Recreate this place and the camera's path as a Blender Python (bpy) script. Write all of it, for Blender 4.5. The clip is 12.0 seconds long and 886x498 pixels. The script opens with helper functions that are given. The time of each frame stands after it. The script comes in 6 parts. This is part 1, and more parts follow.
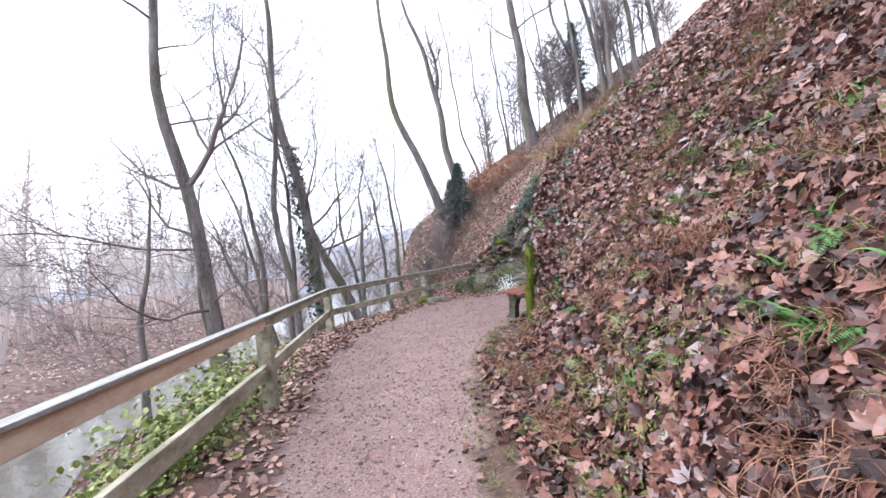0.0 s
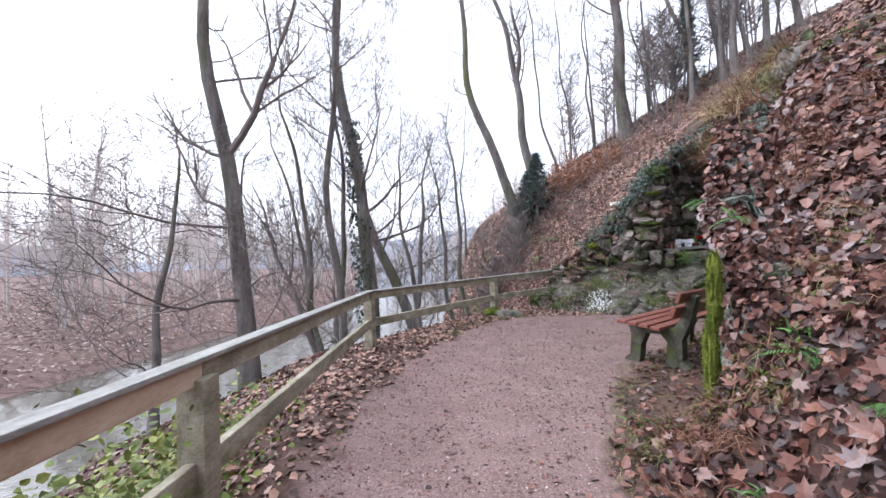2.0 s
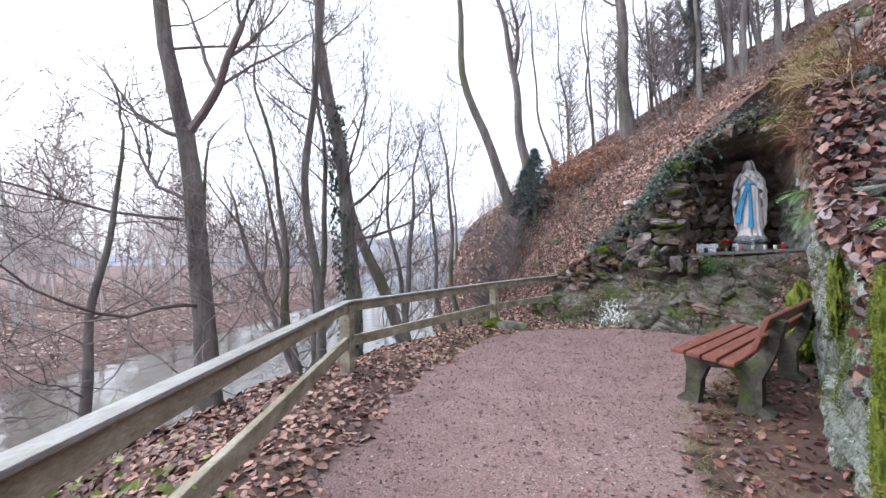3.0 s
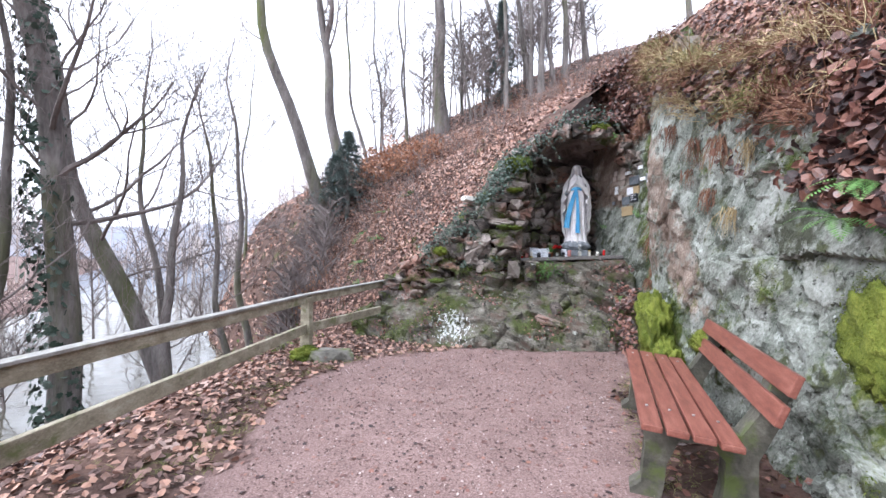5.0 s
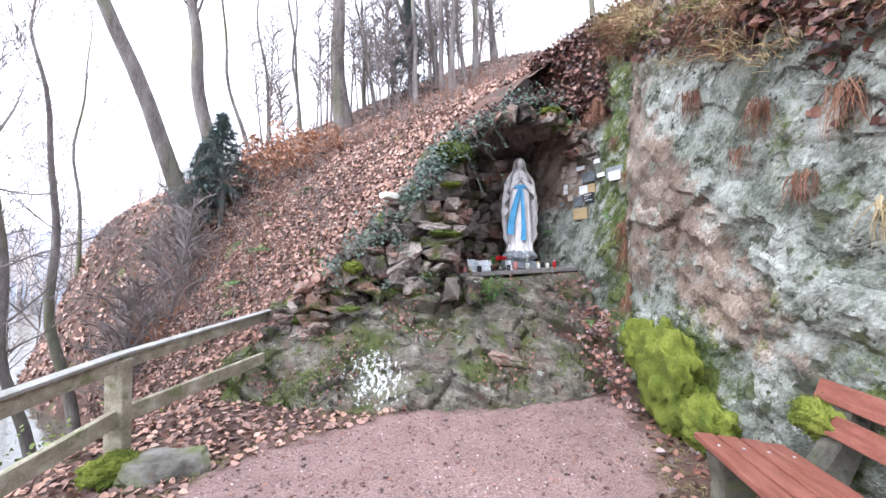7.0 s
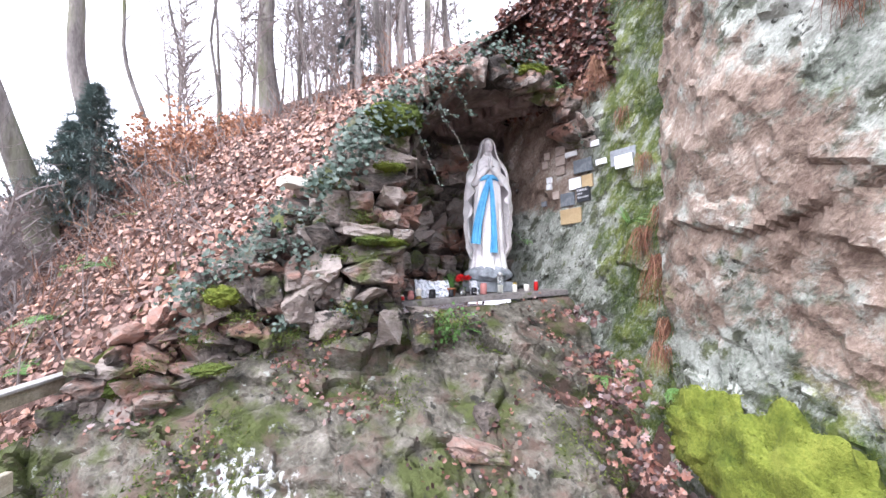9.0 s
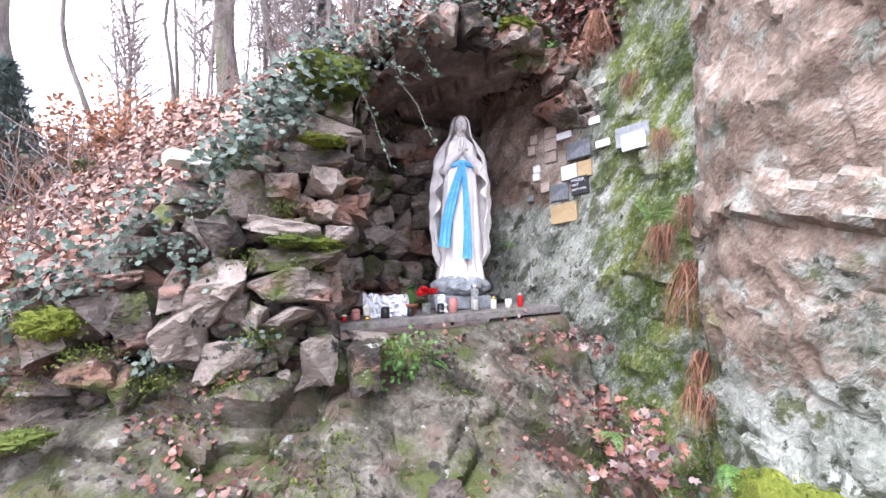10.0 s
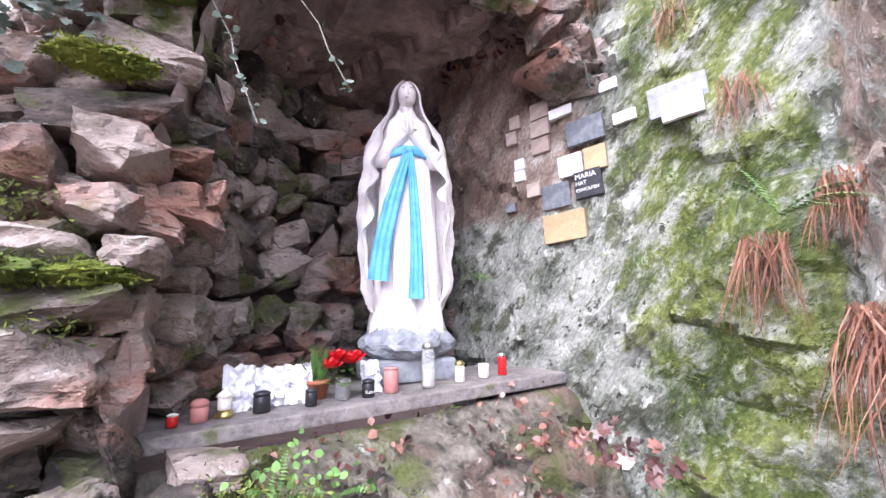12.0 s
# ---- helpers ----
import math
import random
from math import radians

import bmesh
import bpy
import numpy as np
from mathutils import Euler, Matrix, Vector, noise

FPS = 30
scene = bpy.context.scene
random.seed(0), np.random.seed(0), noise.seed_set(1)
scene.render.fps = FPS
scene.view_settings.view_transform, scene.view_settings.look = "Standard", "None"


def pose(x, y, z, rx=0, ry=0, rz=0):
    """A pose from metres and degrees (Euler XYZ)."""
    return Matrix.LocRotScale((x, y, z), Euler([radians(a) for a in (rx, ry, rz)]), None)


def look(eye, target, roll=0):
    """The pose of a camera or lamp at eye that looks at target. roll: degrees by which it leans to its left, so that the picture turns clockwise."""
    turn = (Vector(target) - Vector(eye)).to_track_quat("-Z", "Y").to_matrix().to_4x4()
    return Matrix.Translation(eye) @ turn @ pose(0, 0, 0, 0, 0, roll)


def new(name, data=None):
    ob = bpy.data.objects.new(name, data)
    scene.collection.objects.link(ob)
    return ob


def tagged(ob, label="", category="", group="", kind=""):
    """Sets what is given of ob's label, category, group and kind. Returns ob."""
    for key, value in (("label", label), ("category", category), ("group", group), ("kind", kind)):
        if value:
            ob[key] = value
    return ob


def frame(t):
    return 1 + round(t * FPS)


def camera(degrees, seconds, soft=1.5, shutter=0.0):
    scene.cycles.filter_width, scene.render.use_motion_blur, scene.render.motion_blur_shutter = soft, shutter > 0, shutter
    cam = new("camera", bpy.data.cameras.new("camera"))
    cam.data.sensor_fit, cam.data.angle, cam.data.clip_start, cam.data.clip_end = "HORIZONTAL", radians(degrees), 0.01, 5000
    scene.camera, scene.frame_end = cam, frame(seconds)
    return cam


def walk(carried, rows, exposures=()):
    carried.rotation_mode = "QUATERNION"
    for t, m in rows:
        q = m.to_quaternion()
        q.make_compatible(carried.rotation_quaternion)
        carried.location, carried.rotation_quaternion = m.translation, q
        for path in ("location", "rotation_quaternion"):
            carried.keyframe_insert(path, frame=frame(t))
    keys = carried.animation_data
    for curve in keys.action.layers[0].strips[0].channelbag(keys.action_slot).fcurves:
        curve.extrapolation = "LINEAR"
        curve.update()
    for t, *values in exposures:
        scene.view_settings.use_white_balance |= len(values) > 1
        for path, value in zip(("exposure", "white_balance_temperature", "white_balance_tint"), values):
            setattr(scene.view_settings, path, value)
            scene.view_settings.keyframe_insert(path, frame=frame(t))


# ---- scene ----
cam = camera(92.7, 12.0)
METRES, EYE, TILT, LEAN, TURN = 12.24, 1.275, 0.5, 6.3, 0.0
ROWS = [
    (0.0, 0.0, 0.0, 0.0, 0.0, -0.0, 0.0),
    (0.5, -0.0114, 0.0458, -0.0024, 4.81, -0.0, -2.55),
    (1.0, -0.0197, 0.091, -0.005, 6.39, -0.11, -3.89),
    (1.5, -0.0241, 0.1398, -0.0048, 7.39, -0.26, -4.14),
    (2.0, -0.0324, 0.185, -0.005, 8.02, -0.33, -4.47),
    (2.5, -0.0448, 0.2337, -0.0048, 8.36, -0.41, -5.06),
    (4.5, -0.0755, 0.4142, -0.0044, -13.62, 2.07, -7.15),
    (5.0, -0.0766, 0.457, -0.003, -20.99, 2.34, -7.01),
    (5.5, -0.0737, 0.5, 0.0002, -24.43, 2.88, -6.54),
    (6.0, -0.0659, 0.5396, 0.0022, -28.31, 3.71, -6.13),
    (6.5, -0.0519, 0.5796, 0.0047, -30.93, 4.34, -5.85),
    (7.0, -0.0361, 0.6174, 0.0084, -34.8, 4.89, -5.32),
    (9.0, 0.0666, 0.7454, 0.0276, -41.37, 6.97, -4.83),
    (9.5, 0.0992, 0.769, 0.0326, -42.61, 7.35, -5.02),
    (10.0, 0.1337, 0.7972, 0.0386, -43.69, 7.92, -4.77),
    (10.5, 0.1647, 0.818, 0.0455, -45.29, 9.24, -4.65),
    (11.0, 0.1912, 0.8417, 0.0489, -47.04, 10.95, -4.24),
    (11.5, 0.2103, 0.8597, 0.0522, -48.31, 12.38, -3.84),
    (12.0, 0.2215, 0.8714, 0.0549, -48.38, 13.07, -3.48),
]
EXPOSURES = [(t, e + 0.24, 5850 if t < 8 else 5980, 11 if t < 8 else 15 + 3 * (t - 9)) for t, e in ((0.0, 1.15), (0.6, 0.95), (1.5, 0.8), (2.5, 0.75), (5.0, 1.25), (7.0, 1.55), (9.0, 1.9), (10.0, 2.1), (11.0, 2.38), (12.0, 2.52))]
walk(cam, [(t, pose(0, 0, EYE, TILT, LEAN, TURN) @ pose(METRES * x, METRES * y, METRES * z, 90 + pitch, roll, yaw)) for t, x, y, z, yaw, pitch, roll in ROWS], EXPOSURES)

# ---- world and light ----
world = bpy.data.worlds.new("overcast_sky")
scene.world = world
world.use_nodes = True
wn = world.node_tree
sky = wn.nodes.new("ShaderNodeTexSky")
sky.sky_type, sky.sun_disc = "NISHITA", False
sky.sun_elevation, sky.sun_rotation = radians(38), radians(-70)
sky.air_density, sky.dust_density, sky.ozone_density = 1.0, 6.0, 1.0
grey = wn.nodes.new("ShaderNodeHueSaturation")
grey.inputs["Saturation"].default_value = 0.22
wn.links.new(sky.outputs["Color"], grey.inputs["Color"])
cloud = wn.nodes.new("ShaderNodeMix")
cloud.data_type = "RGBA"
cloud.inputs["Factor"].default_value, cloud.inputs["B"].default_value = 0.65, (7.2, 7.3, 7.8, 1)
wn.links.new(grey.outputs["Color"], cloud.inputs["A"])
wn.links.new(cloud.outputs["Result"], wn.nodes["Background"].inputs["Color"])
wn.nodes["Background"].inputs["Strength"].default_value = 0.15
sun = new("sun", bpy.data.lights.new("sun", "SUN"))
sun.data.energy, sun.data.angle, sun.data.color = 1.2, radians(40), (1.0, 0.97, 0.93)
sun.matrix_world = look((0, 0, 30), (0 + 22, 0 + 8, 0))


# ---- materials ----
def shade(name, ramp, scale=3.0, detail=6.0, rough=0.85, bump=0.3, bump_scale=40.0, island=0.0, piece=0.0, dist=0.02, spec=0.3,
          stretch=(1, 1, 1), spots=None, world_space=True, mask=None, turn=(0, 0, 0), zones=()):
    """A node material: a ramp of colours over large noise, finer grain, bump, and a shift of value from piece to piece.
    spots: (colour, scale, threshold, softness) patches of another growth or stain."""
    m = bpy.data.materials.new(name)
    m.use_nodes = True
    n, l = m.node_tree.nodes, m.node_tree.links
    b = n["Principled BSDF"]
    if world_space:
        src = n.new("ShaderNodeNewGeometry").outputs["Position"]
    else:
        src = n.new("ShaderNodeTexCoord").outputs["Object"]
    mp = n.new("ShaderNodeMapping")
    mp.inputs["Scale"].default_value, mp.inputs["Rotation"].default_value = stretch, [radians(a) for a in turn]
    mp.vector_type = "TEXTURE" if any(turn) else "POINT"
    if any(turn):
        mp.inputs["Scale"].default_value = [1 / v for v in stretch]
    l.new(src, mp.inputs["Vector"])
    src = mp.outputs["Vector"]

    def noise_tex(sc, det, rg=0.6):
        t = n.new("ShaderNodeTexNoise")
        t.inputs["Scale"].default_value, t.inputs["Detail"].default_value, t.inputs["Roughness"].default_value = sc, det, rg
        l.new(src, t.inputs["Vector"])
        return t.outputs["Fac"]

    big, fine = noise_tex(scale, detail), noise_tex(bump_scale, 4)
    mix = n.new("ShaderNodeMath")
    mix.operation = "MULTIPLY_ADD"
    l.new(fine, mix.inputs[0])
    mix.inputs[1].default_value = 0.5
    l.new(big, mix.inputs[2])
    sub = n.new("ShaderNodeMath")
    sub.operation = "SUBTRACT"
    l.new(mix.outputs[0], sub.inputs[0])
    sub.inputs[1].default_value = 0.25
    fac = sub.outputs[0]
    if island or piece:
        rnd = n.new("ShaderNodeNewGeometry").outputs["Random Per Island"] if island else n.new("ShaderNodeObjectInfo").outputs["Random"]
        k = n.new("ShaderNodeMath")
        k.operation = "MULTIPLY_ADD"
        l.new(rnd, k.inputs[0])
        amount = island or piece
        k.inputs[1].default_value = amount
        l.new(fac, k.inputs[2])
        k2 = n.new("ShaderNodeMath")
        k2.operation = "SUBTRACT"
        l.new(k.outputs[0], k2.inputs[0])
        k2.inputs[1].default_value = amount / 2
        fac = k2.outputs[0]
    cr = n.new("ShaderNodeValToRGB")
    while len(cr.color_ramp.elements) < len(ramp):
        cr.color_ramp.elements.new(0.5)
    for e, (p, c) in zip(cr.color_ramp.elements, ramp):
        e.position, e.color = p, (*c, 1)
    l.new(fac, cr.inputs["Fac"])
    col = cr.outputs["Color"]
    for c, sc, th, soft in spots or ():
        f = noise_tex(sc, 8, 0.65)
        mr = n.new("ShaderNodeMapRange")
        mr.inputs["From Min"].default_value, mr.inputs["From Max"].default_value = th - soft, th + soft
        l.new(f, mr.inputs["Value"])
        mx = n.new("ShaderNodeMix")
        mx.data_type = "RGBA"
        l.new(mr.outputs["Result"], mx.inputs["Factor"])
        l.new(col, mx.inputs["A"])
        mx.inputs["B"].default_value = (*c, 1)
        col = mx.outputs["Result"]
    for attr, stops in zones:
        at = n.new("ShaderNodeAttribute")
        at.attribute_name = attr
        edge = n.new("ShaderNodeMath")
        edge.operation = "MULTIPLY_ADD"
        l.new(noise_tex(5.5, 12, 0.7), edge.inputs[0])
        edge.inputs[1].default_value = 1.6
        l.new(at.outputs["Fac"], edge.inputs[2])
        lim = n.new("ShaderNodeMapRange")
        lim.inputs["From Min"].default_value, lim.inputs["From Max"].default_value = 1.2, 1.42
        l.new(edge.outputs[0], lim.inputs["Value"])
        zr = n.new("ShaderNodeValToRGB")
        while len(zr.color_ramp.elements) < len(stops):
            zr.color_ramp.elements.new(0.5)
        for e, (p, c) in zip(zr.color_ramp.elements, stops):
            e.position, e.color = p, (*c, 1)
        l.new(fac, zr.inputs["Fac"])
        mx = n.new("ShaderNodeMix")
        mx.data_type = "RGBA"
        l.new(lim.outputs["Result"], mx.inputs["Factor"])
        l.new(col, mx.inputs["A"])
        l.new(zr.outputs["Color"], mx.inputs["B"])
        col = mx.outputs["Result"]
    if mask:
        at = n.new("ShaderNodeAttribute")
        at.attribute_name = mask[0]
        edge = n.new("ShaderNodeMath")
        edge.operation = "MULTIPLY_ADD"
        l.new(noise_tex(5.0, 8), edge.inputs[0])
        edge.inputs[1].default_value = 0.9
        l.new(at.outputs["Fac"], edge.inputs[2])
        lim = n.new("ShaderNodeMapRange")
        lim.inputs["From Min"].default_value, lim.inputs["From Max"].default_value = 0.80, 1.12
        l.new(edge.outputs[0], lim.inputs["Value"])
        r2 = n.new("ShaderNodeValToRGB")
        while len(r2.color_ramp.elements) < len(mask[1]):
            r2.color_ramp.elements.new(0.5)
        for e, (p, c) in zip(r2.color_ramp.elements, mask[1]):
            e.position, e.color = p, (*c, 1)
        grit = noise_tex(75.0, 6, 0.75)
        both = n.new("ShaderNodeMix")
        both.inputs["Factor"].default_value = 0.82
        l.new(fac, both.inputs["A"])
        l.new(grit, both.inputs["B"])
        l.new(both.outputs["Result"], r2.inputs["Fac"])
        mx = n.new("ShaderNodeMix")
        mx.data_type = "RGBA"
        l.new(lim.outputs["Result"], mx.inputs["Factor"])
        l.new(col, mx.inputs["A"])
        l.new(r2.outputs["Color"], mx.inputs["B"])
        col = mx.outputs["Result"]
    l.new(col, b.inputs["Base Color"])
    b.inputs["Roughness"].default_value = rough
    b.inputs["Specular IOR Level"].default_value = spec
    bp = n.new("ShaderNodeBump")
    bp.inputs["Strength"].default_value, bp.inputs["Distance"].default_value = bump, dist
    l.new(mix.outputs[0], bp.inputs["Height"])
    l.new(bp.outputs["Normal"], b.inputs["Normal"])
    return m


def plain(name, c, rough=0.5, metal=0.0, alpha=1.0, trans=0.0):
    m = shade(name, [(0.3, tuple(v * 0.82 for v in c)), (0.7, c)], scale=18, bump=0.05, rough=rough, world_space=False)
    b = m.node_tree.nodes["Principled BSDF"]
    b.inputs["Metallic"].default_value, b.inputs["Transmission Weight"].default_value = metal, trans
    return m


M = {
    "soil": shade("leaf_mould_and_gravel", [(0.3, (0.035, 0.022, 0.018)), (0.5, (0.085, 0.05, 0.04)), (0.7, (0.14, 0.085, 0.066))], 2.5, 8, 0.95, 0.8, 34, dist=0.04,
                  spots=[((0.07, 0.085, 0.025), 1.1, 0.64, 0.05)],
                  mask=("tread", [(0.34, (0.08, 0.053, 0.047)), (0.5, (0.2, 0.13, 0.119)), (0.66, (0.345, 0.252, 0.234))])),
    "leaf": shade("dead_leaf", [(0.08, (0.024, 0.013, 0.013)), (0.32, (0.076, 0.035, 0.031)), (0.54, (0.15, 0.062, 0.047)), (0.72, (0.23, 0.102, 0.072)), (0.88, (0.26, 0.15, 0.122)), (0.97, (0.24, 0.19, 0.19))],
                  1.6, 4, 0.5, 0.2, 60, island=0.9, spec=0.5),
    # lighter, pinker ramp than leaf, for slopes, hill and fence verge
    "hill_leaf": shade("pale_dead_leaf", [(0.05, (0.06, 0.04, 0.036)), (0.3, (0.19, 0.115, 0.098)), (0.55, (0.33, 0.2, 0.16)), (0.75, (0.4, 0.225, 0.16)), (0.95, (0.44, 0.32, 0.275))], 0.9, 6, 0.6, 0.2, 60, island=0.8, spec=0.4),
    "cliff": shade("pale_slate_rock", [(0.26, (0.04, 0.045, 0.035)), (0.4, (0.13, 0.145, 0.12)), (0.5, (0.215, 0.228, 0.2)), (0.6, (0.3, 0.315, 0.285)), (0.78, (0.43, 0.445, 0.415))], 2.6, 15, 0.8, 1.0, 38,
                   dist=0.035, stretch=(2.4, 1.0, 0.8), turn=(38, 20, -35), spots=[((0.06, 0.065, 0.045), 3.1, 0.58, 0.03), ((0.38, 0.4, 0.37), 10.0, 0.6, 0.03), ((0.075, 0.085, 0.045), 5.0, 0.6, 0.03), ((0.04, 0.042, 0.034), 14.0, 0.62, 0.02)],
                   # rust carries real stains and the shade painted on the niche's right wall
                   zones=[("rust", [(0.3, (0.085, 0.055, 0.042)), (0.45, (0.165, 0.122, 0.097)), (0.57, (0.24, 0.185, 0.15)), (0.66, (0.34, 0.3, 0.262)), (0.78, (0.5, 0.48, 0.44))]),
                          ("moss", [(0.3, (0.02, 0.035, 0.007)), (0.46, (0.055, 0.08, 0.014)), (0.6, (0.12, 0.14, 0.035)), (0.72, (0.2, 0.23, 0.1))]),
                          ("lichen", [(0.3, (0.2, 0.22, 0.18)), (0.5, (0.4, 0.43, 0.36)), (0.7, (0.55, 0.57, 0.5))])]),
    "bedrock": shade("dark_mossy_rock", [(0.3, (0.07, 0.065, 0.055)), (0.5, (0.16, 0.15, 0.13)), (0.7, (0.29, 0.27, 0.25))], 1.8, 10, 0.85, 1.0, 12, dist=0.06,
                     spots=[((0.11, 0.13, 0.035), 1.2, 0.55, 0.06), ((0.16, 0.09, 0.065), 1.7, 0.62, 0.03)]),
    "stone": shade("wall_stone", [(0.12, (0.035, 0.03, 0.027)), (0.34, (0.12, 0.1, 0.088)), (0.5, (0.215, 0.18, 0.16)), (0.66, (0.28, 0.236, 0.21)), (0.9, (0.35, 0.305, 0.278))], 6.0, 14, 0.85, 1.0, 26,
                   piece=0.72, dist=0.06, stretch=(1, 1, 1.5), spots=[((0.085, 0.1, 0.035), 3.2, 0.58, 0.05), ((0.27, 0.15, 0.115), 1.5, 0.57, 0.05), ((0.36, 0.37, 0.35), 9.0, 0.66, 0.03), ((0.03, 0.027, 0.024), 6.0, 0.63, 0.03)]),
    "bark": shade("grey_bark", [(0.3, (0.085, 0.074, 0.07)), (0.5, (0.165, 0.148, 0.14)), (0.7, (0.26, 0.24, 0.225))], 4, 8, 0.95, 0.8, 25, dist=0.03, stretch=(1, 1, 0.25),
                  spots=[((0.12, 0.13, 0.06), 0.8, 0.58, 0.08)]),
    "twig": shade("twig_bark", [(0.3, (0.13, 0.11, 0.105)), (0.7, (0.25, 0.215, 0.205))], 2, 3, 0.95, 0.2, 30),
    "wood": shade("weathered_wood", [(0.3, (0.16, 0.14, 0.1)), (0.5, (0.28, 0.25, 0.185)), (0.7, (0.41, 0.38, 0.30))], 3, 8, 0.8, 0.5, 30, dist=0.01, stretch=(3, 1, 3),
                  spots=[((0.13, 0.14, 0.06), 2.5, 0.62, 0.06)]),
    # cap boards: grey of the sky's light painted into the wood tone
    "cap_wood": shade("skylit_wood", [(0.3, (0.18, 0.172, 0.158)), (0.5, (0.27, 0.262, 0.245)), (0.7, (0.37, 0.362, 0.345))], 3, 8, 0.7, 0.4, 30, dist=0.01, stretch=(3, 1, 3), spots=[((0.2, 0.21, 0.14), 2.5, 0.66, 0.06)]),
    "new_wood": shade("new_timber", [(0.3, (0.42, 0.31, 0.22)), (0.5, (0.54, 0.42, 0.31)), (0.7, (0.62, 0.51, 0.4))], 3, 8, 0.75, 0.4, 30, dist=0.01, stretch=(3, 1, 3)),
    "moss": shade("bright_moss", [(0.3, (0.05, 0.075, 0.008)), (0.5, (0.115, 0.14, 0.018)), (0.7, (0.20, 0.225, 0.04))], 5, 8, 0.95, 1.0, 60, dist=0.03),
    "dark_moss": shade("dark_moss", [(0.2, (0.03, 0.05, 0.008)), (0.5, (0.075, 0.10, 0.02)), (0.85, (0.16, 0.18, 0.045))], 3, 6, 0.95, 0.3, 60, island=0.6),
    "fern": shade("fern_green", [(0.2, (0.04, 0.10, 0.02)), (0.8, (0.13, 0.25, 0.07))], 2, 4, 0.6, 0.1, 40, island=0.5),
    "ivy": shade("ivy_green", [(0.2, (0.026, 0.046, 0.032)), (0.5, (0.068, 0.095, 0.075)), (0.9, (0.15, 0.18, 0.155))], 2, 4, 0.6, 0.1, 40, island=0.7, spec=0.22),
    "bracken": shade("dead_bracken", [(0.1, (0.09, 0.04, 0.028)), (0.5, (0.19, 0.088, 0.055)), (0.9, (0.29, 0.17, 0.11))], 2, 4, 0.8, 0.1, 40, island=0.7),
    "straw": shade("dry_grass", [(0.1, (0.20, 0.14, 0.07)), (0.5, (0.34, 0.26, 0.14)), (0.9, (0.46, 0.38, 0.22))], 2, 4, 0.8, 0.1, 40, island=0.7),
    "grass": shade("winter_grass", [(0.1, (0.10, 0.12, 0.03)), (0.5, (0.19, 0.19, 0.07)), (0.9, (0.28, 0.26, 0.11))], 2, 4, 0.8, 0.1, 40, island=0.7),
    "bramble": shade("bramble_green", [(0.1, (0.05, 0.07, 0.014)), (0.5, (0.13, 0.165, 0.036)), (0.9, (0.28, 0.29, 0.085))], 2, 4, 0.5, 0.1, 40, island=0.7),
    "beech": shade("orange_beech_leaf", [(0.1, (0.23, 0.1, 0.055)), (0.5, (0.38, 0.185, 0.11)), (0.9, (0.48, 0.28, 0.18))], 2, 4, 0.7, 0.1, 40, island=0.7),
    # far bank leaves, with the haze mixed into their brown
    "hazed_litter": shade("hazed_far_litter", [(0.1, (0.33, 0.25, 0.225)), (0.5, (0.45, 0.355, 0.315)), (0.9, (0.54, 0.45, 0.41))], 0.3, 4, 0.9, 0.0, 40, island=0.6),
    "grit": shade("grit", [(0.1, (0.05, 0.032, 0.028)), (0.5, (0.17, 0.115, 0.105)), (0.9, (0.42, 0.34, 0.32))], 2, 4, 0.9, 0.1, 40, island=0.8),
    "needle": shade("fir_needle", [(0.2, (0.1, 0.14, 0.135)), (0.8, (0.24, 0.3, 0.29))], 2, 4, 0.7, 0.1, 40, island=0.5),
    # twig colour lightened to stand for haze over distance
    "hazed_twig": shade("hazed_far_wood", [(0.3, (0.5, 0.445, 0.42)), (0.7, (0.66, 0.6, 0.575))], 0.2, 3, 0.95, 0.0, 30, island=0.5),
    "birch": shade("birch_bark", [(0.3, (0.3, 0.28, 0.27)), (0.7, (0.62, 0.6, 0.58))], 2, 6, 0.9, 0.1, 30, island=0.4),
}


# ---- mesh helpers ----
def link_mesh(name, bm, material, parent=None, label="", smooth=False):
    me = bpy.data.meshes.new(name)
    bm.to_mesh(me)
    bm.free()
    for m in material if isinstance(material, (list, tuple)) else [material]:
        me.materials.append(m)
    if smooth:
        me.shade_smooth()
    ob = new(name, me)
    ob.parent = parent
    if label:
        ob["label"] = label
    return ob


def part(name, bm, material, parent, label="", smooth=False):
    return link_mesh(name, bm, material, parent, label, smooth)


def data_mesh(name, verts, faces, material, smooth=False):
    me = bpy.data.meshes.new(name)
    me.from_pydata([tuple(v) for v in verts], [], [tuple(f) for f in faces])
    for m in material if isinstance(material, (list, tuple)) else [material]:
        me.materials.append(m)
    if smooth:
        me.shade_smooth()
    return me


def box(bm, size, m=Matrix(), bevel=0.0):
    made = bmesh.ops.create_cube(bm, size=1.0, matrix=m @ Matrix.Diagonal((*size, 1)))
    if bevel:
        edges = {e for v in made["verts"] for e in v.link_edges}
        bmesh.ops.bevel(bm, geom=list(edges), offset=bevel, segments=2, profile=0.6, affect="EDGES")
    return made


def beam(bm, a, b, w, h, bevel=0.008):
    """A bevelled timber from a to b, w wide and h high."""
    a, b = Vector(a), Vector(b)
    d = b - a
    q = d.to_track_quat("Y", "Z").to_matrix().to_4x4()
    box(bm, (w, d.length, h), Matrix.Translation((a + b) / 2) @ q, bevel)


def thing(name, label, category, group="", at=(0, 0, 0)):
    ob = new(name)
    ob.location = at
    return tagged(ob, label, category, group)


